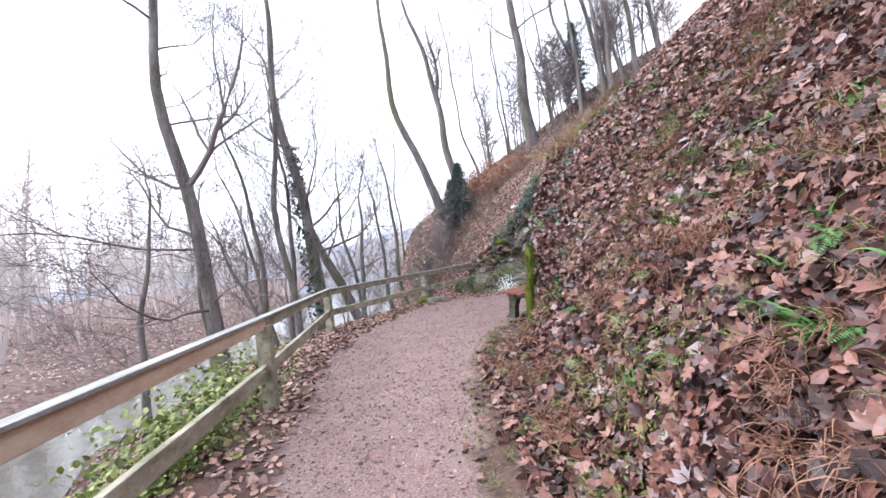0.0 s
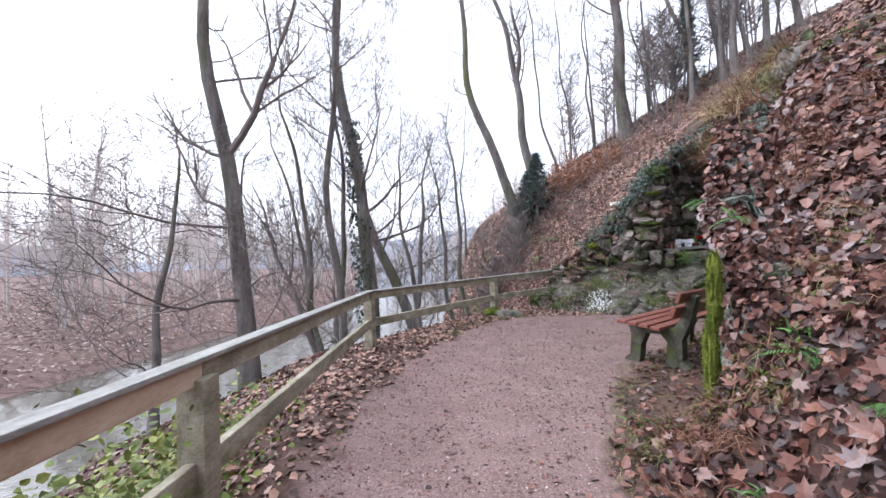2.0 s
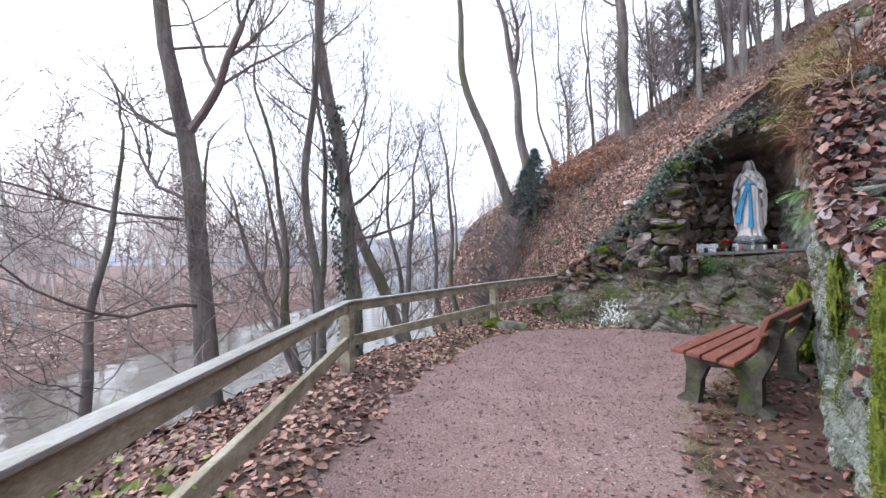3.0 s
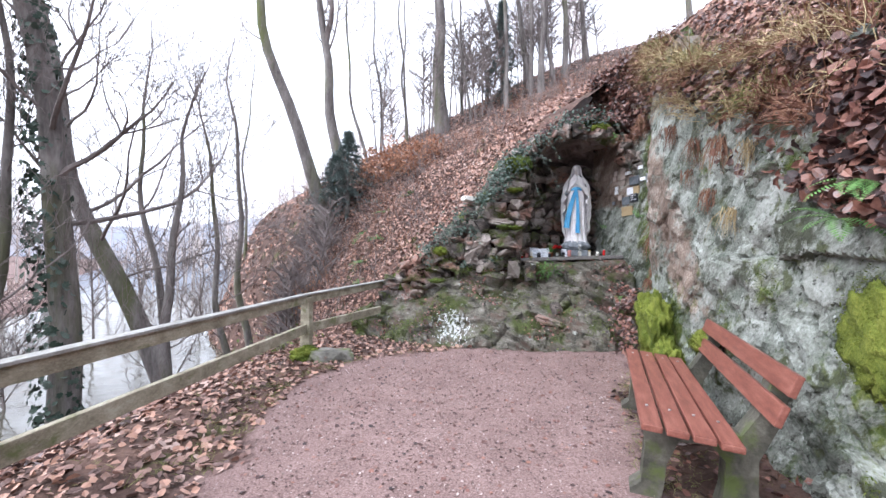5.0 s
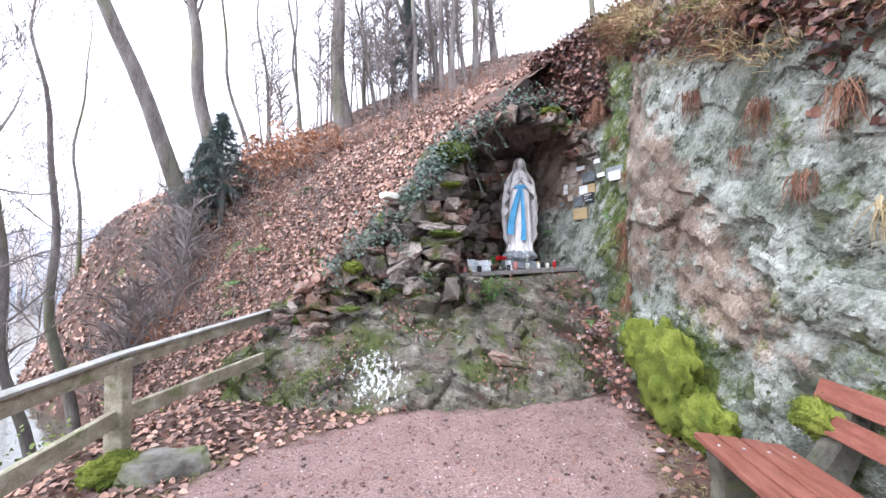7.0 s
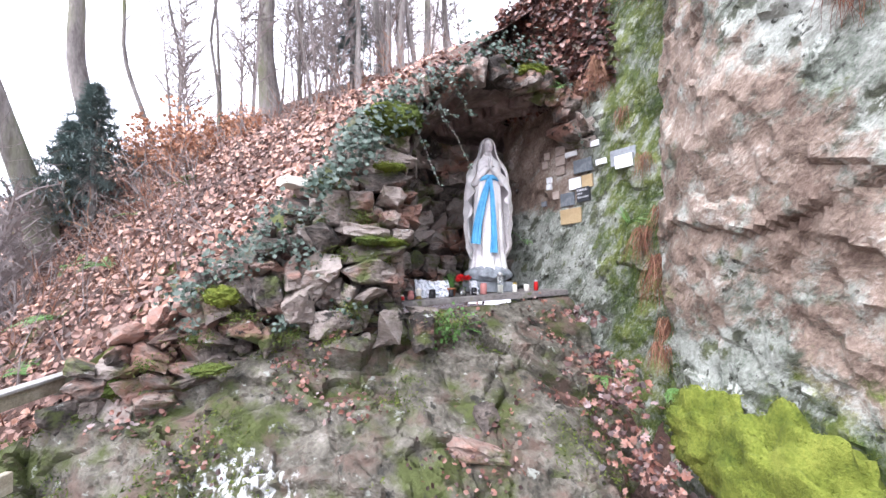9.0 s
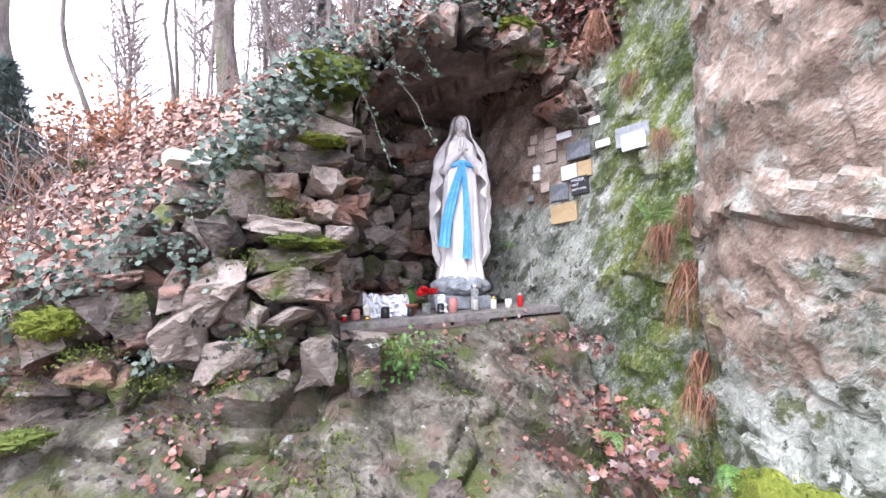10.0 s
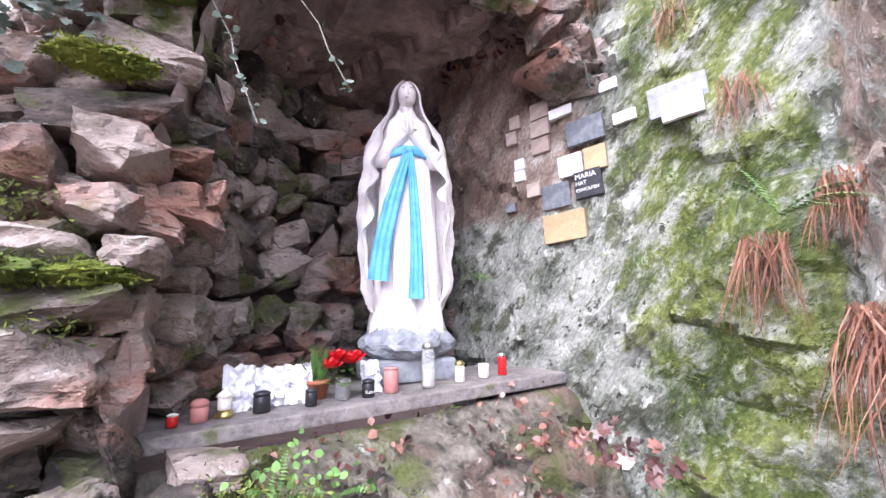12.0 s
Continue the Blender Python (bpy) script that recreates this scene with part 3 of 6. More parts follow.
def vault(name, grow, v0, v1, shrink, rows, material, amp, seed, cap=True):
    """A tunnel through the arch's outline from v0 back to v1, closing in as it goes."""
    cu_, cz_ = 1.1, 2.0
    outline = []
    for (ua, za), (ub, zb) in zip(ARCH, ARCH[1:]):
        for k in range(9):
            outline.append((ua + (ub - ua) * k / 9, za + (zb - za) * k / 9))
    outline.append(ARCH[-1])
    verts, faces = [], []
    n_ = len(outline)
    for r in range(rows + 1):
        f = r / rows
        s = (1 - shrink * f ** 2.5) * (1 + grow)
        for ua, za in outline:
            p = gp(cu_ + (ua - cu_) * s, v0 + (v1 - v0) * f, cz_ + (za - cz_) * (s if za > cz_ else 1))
            w = p * 1.8 + Vector((seed, 0, 0))
            verts.append(p + Vector((noise.fractal(w, 1, 2, 4), noise.fractal(w + Vector((9, 0, 0)), 1, 2, 4), noise.fractal(w + Vector((0, 9, 0)), 1, 2, 4))) * amp + (gp(cu_, p.dot(E2) - G0.dot(E2), cz_) - p).normalized() * (amp * 1.6 * facets(p * 2.2)))
    for r in range(rows):
        for i in range(n_ - 1):
            a = r * n_ + i
            faces.append((a, a + 1, a + n_ + 1, a + n_))
    if not cap:
        return data_mesh(name, verts, faces, material)
    last = rows * n_
    verts.append(gp(cu_, v1 + 0.05, 1.9))
    for i in range(n_ - 1):
        faces.append((last + i, last + i + 1, len(verts) - 1))
    faces.append((last + n_ - 1, last, len(verts) - 1))
    return data_mesh(name, verts, faces, material)


M["vault"] = shade("vault_rock", [(0.25, (0.09, 0.07, 0.066)), (0.5, (0.22, 0.175, 0.165)), (0.7, (0.36, 0.3, 0.285)), (0.85, (0.47, 0.41, 0.39))], 2.5, 12, 0.8, 1.0, 14, dist=0.05)
inner = new("niche_lining", vault("niche_lining", 0.07, -0.2, 1.45, 0.12, 70, M["vault"], 0.075, 1.0))
tagged(inner, "dark damp rock vault of the grotto niche", "grotto", kind="structure")
outer = new("niche_mound", vault("niche_mound", 0.2, -0.12, 0.9, 0.1, 18, M["bedrock"], 0.06, 5.0, False))
tagged(outer, "mossy earth mound over the grotto arch", "mound", kind="structure")

# apron of bedrock under the ledge
verts, faces = [], []
na, nb = 230, 110
for i in range(na + 1):
    u = -3.0 + 5.5 * i / na
    foot_v = float(np.interp(u, [-3, -1.6, 0, 1.2, 2.5], [-0.9, -1.65, -1.95, -1.8, -0.9]))
    crest = float(np.interp(u, [-3, -2.4, -1.5, -0.6, -0.1, 0.0, 1.9, 2.5], [0.3, 0.62, 0.9, 1.05, 1.05, 1.2, 1.33, 1.3]))
    top_v = float(np.interp(u, [-3, -0.4, 0.0, 2.5], [-0.3, -0.35, 0.0, 0.0]))
    for j in range(nb + 1):
        h = j / nb
        v = foot_v + (top_v - foot_v) * h
        zz = -0.15 + (crest + 0.15) * (h ** 0.8)
        p = gp(u, v, zz)
        w = p * 1.4
        big = noise.fractal(w, 0.9, 2.1, 4)
        bent = Vector((p.x * 1.1, p.y * 1.1 - p.z * 0.3, p.z * 1.8 + p.x * 0.35)) + Vector((40, 0, 0))
        off = 0.12 * big + 0.17 * facets(bent * 0.9) + 0.08 * facets(bent * 2.4) + 0.03 * facets(bent * 6.0)
        off *= min(1.0, (1 - h) * 6 + 0.1)
        verts.append(p + Vector((-E2.x * 0.6, -E2.y * 0.6, 0.8)) * off)
for i in range(na):
    for j in range(nb):
        a = i * (nb + 1) + j
        faces.append((a, a + nb + 1, a + nb + 2, a + 1))
M["outcrop"] = shade("outcrop_rock", [(0.3, (0.032, 0.03, 0.024)), (0.45, (0.088, 0.08, 0.064)), (0.58, (0.155, 0.142, 0.118)), (0.76, (0.27, 0.25, 0.22))], 3.4, 14, 0.85, 1.0, 26, dist=0.045, stretch=(1, 1, 1.6), turn=(20, 15, 0),
                     spots=[((0.065, 0.078, 0.024), 1.9, 0.53, 0.06), ((0.12, 0.085, 0.068), 2.7, 0.58, 0.06), ((0.28, 0.29, 0.26), 8.0, 0.65, 0.03), ((0.035, 0.034, 0.028), 6.5, 0.62, 0.03)])
on, ol = M["outcrop"].node_tree.nodes, M["outcrop"].node_tree.links
lime_at, lime_far = on.new("ShaderNodeVectorMath"), on.new("ShaderNodeMapRange")
lime_at.operation = "DISTANCE"
ol.new(on["Geometry"].outputs["Position"], lime_at.inputs[0])
lime_at.inputs[1].default_value = (1.55, 11.75, 0.35)
ol.new(lime_at.outputs["Value"], lime_far.inputs["Value"])
lime_far.inputs["From Min"].default_value, lime_far.inputs["From Max"].default_value = 1.0, -0.1
lime_tex, lime_mul, lime_step = on.new("ShaderNodeTexNoise"), on.new("ShaderNodeMath"), on.new("ShaderNodeMapRange")
lime_tex.inputs["Scale"].default_value, lime_tex.inputs["Detail"].default_value = 24.0, 10
lime_map = on.new("ShaderNodeMapping")
lime_map.inputs["Scale"].default_value = (1, 1, 0.5)
ol.new(on["Geometry"].outputs["Position"], lime_map.inputs["Vector"])
ol.new(lime_map.outputs["Vector"], lime_tex.inputs["Vector"])
lime_mul.operation = "MULTIPLY"
ol.new(lime_tex.outputs["Fac"], lime_mul.inputs[0])
ol.new(lime_far.outputs["Result"], lime_mul.inputs[1])
lime_step.inputs["From Min"].default_value, lime_step.inputs["From Max"].default_value = 0.305, 0.37
ol.new(lime_mul.outputs[0], lime_step.inputs["Value"])
lime_mix = on.new("ShaderNodeMix")
lime_mix.data_type = "RGBA"
ol.new(lime_step.outputs["Result"], lime_mix.inputs["Factor"])
ol.new(on["Principled BSDF"].inputs["Base Color"].links[0].from_socket, lime_mix.inputs["A"])
lime_mix.inputs["B"].default_value = (0.56, 0.575, 0.57, 1)
ol.new(lime_mix.outputs["Result"], on["Principled BSDF"].inputs["Base Color"])
outcrop_mesh = data_mesh("rock_outcrop", verts, faces, M["outcrop"], True)
OUTCROP = np.array([v[:] for v in verts])
outcrop_mesh.set_sharp_from_angle(angle=radians(32))
tagged(new("rock_outcrop", outcrop_mesh), "dark mossy bedrock apron below the grotto ledge", "rock", kind="structure")

# ---- fence ----
fence = tagged(new("fence"), "weathered grey-brown timber railing along the river path", "fence")
POSTS = [(-1.1, -4.2), (-1.37, 0.0), (-1.76, 3.99), (-2.3, 8.12), (-0.6, 11.5)]
for k, (x, y) in enumerate(POSTS):
    gz = ground_z(x, y)
    bm = bmesh.new()
    nxt = POSTS[min(k + 1, len(POSTS) - 1)]
    prv = POSTS[max(k - 1, 0)]
    yaw = math.atan2(nxt[1] - prv[1], nxt[0] - prv[0])
    box(bm, (0.125, 0.125, 1.25), Matrix.Translation((x, y, 0.775 - 0.625)) @ Matrix.Rotation(yaw, 4, "Z"), 0.008)
    part("post", bm, M["wood"], fence)
ENDS = POSTS + [(1.13, 13.85)]
RAIL_TOP = (0.86, 0.86, 0.845, 0.80, 0.80, 0.84)
for k, (a, b) in enumerate(zip(ENDS, ENDS[1:])):
    za, zb = RAIL_TOP[k], RAIL_TOP[k + 1]
    bm = bmesh.new()
    beam(bm, (*a, za - 0.052), (*b, zb - 0.052), 0.045, 0.104)
    part("rail", bm, M["new_wood"] if k < 2 else M["wood"], fence, "newer tan timber rail" if k < 2 else "")
    bm = bmesh.new()
    beam(bm, (*a, za + 0.012), (*b, zb + 0.012), 0.095, 0.022, 0.004)
    part("cap_board", bm, M["cap_wood"], fence)
    bm = bmesh.new()
    if k < len(ENDS) - 2:
        beam(bm, (*a, 0.36), (*b, 0.36), 0.05, 0.12)
    else:
        beam(bm, (*a, 0.36), (0.63, 12.62, 0.42), 0.05, 0.12)
    part("lower_rail", bm, M["wood"], fence)

# lining of smaller stones inside the niche
lining = tagged(new("niche_wall"), "dark piled stones lining the grotto niche", "stone wall")
rnd = random.Random(8)
RUN = [(-0.04, 0.12), (0.06, 0.55), (0.35, 1.0), (0.9, 1.22), (1.6, 1.2), (2.05, 0.8), (2.12, 0.45)]


def along_run(s):
    for (ua, va), (ub, vb) in zip(RUN, RUN[1:]):
        d = math.hypot(ub - ua, vb - va)
        if s <= d:
            return ua + (ub - ua) * s / d, va + (vb - va) * s / d, math.atan2(vb - va, ub - ua)
        s -= d
    return None


z = 1.42
while z < 3.3:
    hgt = rnd.uniform(0.13, 0.21)
    s = rnd.uniform(0, 0.15)
    while True:
        w = rnd.uniform(0.16, 0.34)
        spot = along_run(s + w / 2)
        if spot is None:
            break
        u, v, a = spot
        inward = 0.13 * max(z - 2.2, 0) ** 1.3
        cu0, cv0 = 1.1, 0.35
        u, v = u + (cu0 - u) * inward, v + (cv0 - v) * inward
        if z < 2.75 or rnd.random() < 0.7:
            lay(lining, gp(u, v, z), (w * 1.2, rnd.uniform(0.2, 0.34), hgt * 1.35), ALONG @ Matrix.Rotation(a, 4, "Z"), rnd, 14)
        s += w
    z += hgt
# rim of rough slabs round the arch
for k in range(22):
    f = (k + rnd.uniform(0.2, 0.8)) / 22
    a = math.pi * (1.0 - f * 0.93)
    u, z = 1.06 + 1.08 * math.cos(a), 2.62 + 0.98 * math.sin(a) ** 0.8 + 0.05 * f
    lay(wall, gp(u, -0.12 + rnd.uniform(-0.1, 0.1), z + rnd.uniform(-0.03, 0.1)), (rnd.uniform(0.14, 0.4), rnd.uniform(0.3, 0.5), rnd.uniform(0.12, 0.3)),
        ALONG @ Matrix.Rotation(-(a - math.pi / 2) * rnd.uniform(0.2, 0.9), 4, "Y"), rnd, 18)
for u, v, z, sx, sy, sz in [(1.62, -0.22, 3.62, 0.3, 0.3, 0.24), (1.86, -0.25, 3.42, 0.24, 0.3, 0.26), (1.95, -0.1, 3.15, 0.36, 0.5, 0.3), (0.2, -0.16, 1.24, 0.36, 0.34, 0.1)]:
    lay(wall, gp(u, v, z), (sx, sy, sz), ALONG, rnd, 5)

lay(wall, Vector((3.27, 11.36, 0.5)), (0.2, 0.12, 0.28), ALONG, rnd, 8)
lay(wall, Vector((3.05, 11.3, 0.34)), (0.5, 0.3, 0.16), ALONG, rnd, 6)

# ledge
LEDGE = Matrix.Rotation(-math.atan(0.045), 4, "Y")
bm = bmesh.new()
box(bm, (2.02, 0.62, 0.06), Matrix.Translation(gp(0.96, 0.28, 1.33)) @ ALONG @ LEDGE, 0.008)
M["slab"] = shade("grey_stone_slab", [(0.3, (0.1, 0.092, 0.09)), (0.7, (0.25, 0.23, 0.222))], 5, 10, 0.8, 0.6, 40, spots=[((0.09, 0.1, 0.05), 5.0, 0.62, 0.04)])
tagged(link_mesh("ledge_slab", bm, M["slab"]), "worn grey stone slab forming the altar ledge", "ledge")


def ledge_z(u):
    return 1.362 + 0.045 * (u - 0.96)


# ---- statue ----
M["white"] = shade("statue_white_paint", [(0.25, (0.55, 0.52, 0.53)), (0.5, (0.78, 0.75, 0.75)), (0.8, (0.86, 0.84, 0.84))], 6, 8, 0.55, 0.15, 30, world_space=False)
M["blue"] = shade("statue_blue_paint", [(0.3, (0.06, 0.27, 0.52)), (0.7, (0.13, 0.42, 0.68))], 9, 6, 0.55, 0.1, 30, world_space=False)
M["plinth"] = shade("grey_plinth", [(0.3, (0.16, 0.18, 0.2)), (0.7, (0.33, 0.35, 0.38))], 7, 8, 0.8, 0.5, 30, world_space=False)


def ring_surface(bm, rings, n, mat_index=0, close=True, arc=None):
    """Skin of rings; each ring is a function of the angle returning a point."""
    rows = []
    for ring in rings:
        row = []
        for i in range(n if close else n + 1):
            a = 2 * math.pi * i / n if close else arc[0] + (arc[1] - arc[0]) * i / n
            row.append(bm.verts.new(ring(a)))
        rows.append(row)
    m = len(rows[0])
    for r0, r1 in zip(rows, rows[1:]):
        for i in range(m if close else m - 1):
            f = bm.faces.new((r0[i], r0[(i + 1) % m], r1[(i + 1) % m], r1[i]))
            f.material_index, f.smooth = mat_index, True
    return rows


def blob(bm, at, size, mat_index=0, turn=(0, 0, 0), seg=16):
    m = Matrix.Translation(at) @ Euler([radians(a) for a in turn]).to_matrix().to_4x4() @ Matrix.Diagonal((*size, 1))
    made = bmesh.ops.create_uvsphere(bm, u_segments=seg, v_segments=seg // 2 + 2, radius=1.0, matrix=m)
    for f in {f for v in made["verts"] for f in v.link_faces}:
        f.material_index, f.smooth = mat_index, True


def strip(bm, path, width, depth, mat_index):
    """A folded ribbon along points (x, y, z), with three pleats."""
    rows = []
    for k, p in enumerate(path):
        p = Vector(p)
        d = (Vector(path[min(k + 1, len(path) - 1)]) - Vector(path[max(k - 1, 0)])).normalized()
        across = Vector((0, -1, 0)).cross(d).normalized()
        w = width[k]
        row = []
        for j in range(13):
            f = j / 12 * 2 - 1
            pleat = 0.35 * math.cos(f * 3 * math.pi) - (0.9 if abs(f) > 0.99 else 0)
            row.append(bm.verts.new(p + across * (f * w / 2) + Vector((0, -depth * (0.7 + 0.5 * pleat), 0))))
        rows.append(row)
    for r0, r1 in zip(rows, rows[1:]):
        for j in range(12):
            f = bm.faces.new((r0[j], r0[j + 1], r1[j + 1], r1[j]))
            f.material_index, f.smooth = mat_index, True


def statue():
    """A robed standing figure, 1.55 m high, front towards -y, one mesh."""
    bm = bmesh.new()
    prof = [(0.0, 0.215, 0.18), (0.1, 0.20, 0.165), (0.3, 0.185, 0.15), (0.6, 0.175, 0.14), (0.85, 0.16, 0.13), (1.0, 0.145, 0.12), (1.08, 0.155, 0.125), (1.2, 0.165, 0.125),
            (1.27, 0.14, 0.11), (1.31, 0.07, 0.07), (1.36, 0.055, 0.06)]
    zs, ax, ay = zip(*prof)

    def crease(q):
        return 1 - 2 * abs(math.sin(q / 2)) ** 0.7 + 0.3 * math.sin(q * 1.7)

    def robe(z):
        a_, b_ = float(np.interp(z, zs, ax)), float(np.interp(z, zs, ay))
        fold = 0.021 * max(0.0, 1 - z / 1.05) + 0.004
        return lambda t: Vector(((a_ + fold * crease(t * 13 + 1.5 * math.sin(z * 3))) * math.cos(t), (b_ + fold * crease(t * 13 + 1.5 * math.sin(z * 3))) * math.sin(t), z))
    ring_surface(bm, [robe(z) for z in np.linspace(0, 1.36, 40)], 72, 0)
    # mantle: hangs from the head over shoulders and arms, open at the front
    mz = [(0.16, 0.2, 0.18), (0.3, 0.255, 0.2), (0.55, 0.28, 0.2), (0.8, 0.285, 0.19), (1.0, 0.265, 0.18), (1.12, 0.245, 0.17), (1.2, 0.215, 0.155), (1.27, 0.165, 0.13),
          (1.33, 0.118, 0.112), (1.39, 0.1, 0.11), (1.45, 0.094, 0.105), (1.5, 0.078, 0.09), (1.535, 0.048, 0.06), (1.55, 0.012, 0.015)]
    mzs, mx, my = zip(*mz)

    def mantle(z, grow=0.0):
        a_, b_ = float(np.interp(z, mzs, mx)) + grow, float(np.interp(z, mzs, my)) + grow
        gap = float(np.interp(z, [0.16, 0.5, 0.9, 1.1, 1.25, 1.33, 1.45, 1.52, 1.55], [1.15, 0.95, 0.75, 0.72, 0.7, 0.85, 0.85, 0.5, 0.0]))
        wave = 0.17 * math.sin(z * 23 + 1.5 * math.sin(z * 7)) * (1 if z < 1.15 else 0.15)

        def f(t):
            g = gap + (wave if t > 0 else -wave * 0.7)
            a = -math.pi / 2 + g * (1 if t > 0 else -1) + t * (1 - g / math.pi)
            pl = 0.017 * crease(a * 11 + 3 * math.sin(z * 3.2)) * max(0.2, 1.3 - z) + 0.006 * math.sin(z * 30 + a * 6) * (1 if z < 1.2 else 0)
            edge = 0.018 * math.exp(-abs(t) * 6)
            return Vector(((a_ + pl + edge) * math.cos(a), (b_ + pl + edge) * math.sin(a), z - 0.04 * (1 if z < 0.3 else 0) * math.cos(a * 2)))
        return f
    hs = list(np.linspace(0.16, 1.3, 44)) + list(np.linspace(1.32, 1.55, 16))
    for lo, hi in ((1e-3, math.pi), (-math.pi, -1e-3)):
        outer_ = ring_surface(bm, [mantle(z) for z in hs], 40, 0, False, (lo, hi))
        inner_ = ring_surface(bm, [mantle(z, -0.014) for z in hs], 40, 0, False, (lo, hi))
        c = 0 if lo > 0 else -1
        for r in range(len(hs) - 1):
            bm.faces.new((outer_[r][c], outer_[r + 1][c], inner_[r + 1][c], inner_[r][c])).smooth = True
        for i in range(40):
            bm.faces.new((outer_[0][i], outer_[0][i + 1], inner_[0][i + 1], inner_[0][i])).smooth = True
    # head, features, praying hands with sleeves
    blob(bm, (0, -0.064, 1.44), (0.057, 0.066, 0.08), 0)
    blob(bm, (0, -0.131, 1.435), (0.008, 0.013, 0.022), 0, (12, 0, 0), 10)
    blob(bm, (0, -0.122, 1.404), (0.017, 0.01, 0.006), 0, seg=10)
    blob(bm, (0, -0.114, 1.384), (0.02, 0.018, 0.014), 0, seg=10)
    blob(bm, (0, -0.03, 1.36), (0.045, 0.045, 0.07), 0, seg=12)
    for sx in (-1, 1):
        blob(bm, (sx * 0.024, -0.123, 1.462), (0.014, 0.007, 0.006), 0, seg=10)
        blob(bm, (sx * 0.011, -0.165, 1.225), (0.011, 0.02, 0.075), 0, (-4, 0, sx * 3), 12)
        elbow, wrist = Vector((sx * 0.165, -0.035, 1.03)), Vector((sx * 0.022, -0.15, 1.165))
        ax_ = (wrist - elbow).normalized()
        s1 = ax_.cross(Vector((0, 0, 1))).normalized()
        s2 = ax_.cross(s1)
        ring_surface(bm, [(lambda t, f=f: elbow.lerp(wrist, f) + (s1 * math.cos(t) + s2 * math.sin(t)) * (0.066 - 0.034 * f + 0.006 * math.sin(5 * t + 9 * f)) * (0.25 if f < -0.2 else 1)) for f in (-0.25, 0.0, 0.25, 0.5, 0.75, 1.0)], 18, 0)
    # belt and the two hanging ends of the sash
    ring_surface(bm, [(lambda t, z=z, g=g: Vector(((0.15 + g) * math.cos(t), (0.13 + g) * math.sin(t), z + 0.006 * math.sin(t * 3)))) for z, g in
                      ((1.025, 0.0), (1.035, 0.014), (1.045, 0.009), (1.06, 0.016), (1.075, 0.01), (1.085, 0.0))], 48, 1)
    strip(bm, [(0.0, -0.14, 1.06), (-0.05, -0.155, 0.9), (-0.1, -0.17, 0.72), (-0.15, -0.18, 0.5), (-0.175, -0.185, 0.29)], (0.045, 0.075, 0.095, 0.1, 0.115), 0.03, 1)
    strip(bm, [(0.005, -0.145, 1.06), (0.02, -0.16, 0.88), (0.03, -0.17, 0.65), (0.035, -0.185, 0.42), (0.03, -0.195, 0.19)], (0.035, 0.05, 0.06, 0.07, 0.09), 0.03, 1)
    blob(bm, (0.0, -0.15, 1.05), (0.03, 0.025, 0.03), 1, seg=12)
    # rocky base
    base = bmesh.ops.create_icosphere(bm, subdivisions=4, radius=1.0, matrix=Matrix.Translation((0, 0, -0.05)) @ Matrix.Diagonal((0.265, 0.225, 0.12, 1)))
    for v in base["verts"]:
        v.co.z = max(v.co.z, -0.14)
        v.co += Vector((v.co.x, v.co.y, 0)) * (0.16 * noise.fractal(v.co * 9, 0.9, 2, 3))
    for f in {f for v in base["verts"] for f in v.link_faces}:
        f.material_index = 2
    return bm


bm = statue()
me = bpy.data.meshes.new("statue")
bm.to_mesh(me)
bm.free()
for k in ("white", "blue", "plinth"):
    me.materials.append(M[k])
st = tagged(new("statue", me), "white painted robed statue with pale blue sash, on rock base", "statue")
st.matrix_world = Matrix.Translation(gp(1.2, 0.42, 1.63)) @ Matrix.Rotation(math.atan2(-0.8, -0.6) + math.pi / 2, 4, "Z")
bm = bmesh.new()
box(bm, (0.5, 0.36, 0.12), Matrix.Translation(gp(1.2, 0.44, 1.435)) @ ALONG, 0.02)
for v in bm.verts:
    v.co += Vector((noise.noise(v.co * 9), noise.noise(v.co * 9 + Vector((5, 0, 0))), 0)) * 0.02
tagged(link_mesh("plinth", bm, M["plinth"]), "grey stone plinth under the statue", "plinth")

# ---- candles, flowers and papers on the ledge ----
glass = bpy.data.materials.new("clear_glass")
glass.use_nodes = True
gb = glass.node_tree.nodes["Principled BSDF"]
gb.inputs["Base Color"].default_value, gb.inputs["Roughness"].default_value = (0.92, 0.95, 0.95, 1), 0.06
gb.inputs["Transmission Weight"].default_value, gb.inputs["IOR"].default_value = 0.85, 1.45
PL = {"red": plain("red_plastic", (0.55, 0.02, 0.02), 0.25), "wax": plain("white_wax", (0.8, 0.77, 0.7), 0.45), "gold": plain("gold_lid", (0.55, 0.42, 0.16), 0.3, 0.9),
      "dark": plain("smoked_glass", (0.03, 0.03, 0.035), 0.12), "pink": plain("pink_glass", (0.5, 0.22, 0.2), 0.15), "steel": plain("silver_lid", (0.55, 0.55, 0.56), 0.3, 0.9),
      "paper": plain("white_film", (0.75, 0.77, 0.82), 0.4), "terra": plain("terracotta", (0.35, 0.13, 0.07), 0.8), "green": shade("leaf_green", [(0.3, (0.03, 0.09, 0.015)), (0.7, (0.09, 0.2, 0.04))], 9, 4, 0.5, 0.1, 40),
      "rose": plain("rose_petal", (0.6, 0.015, 0.02), 0.55)}


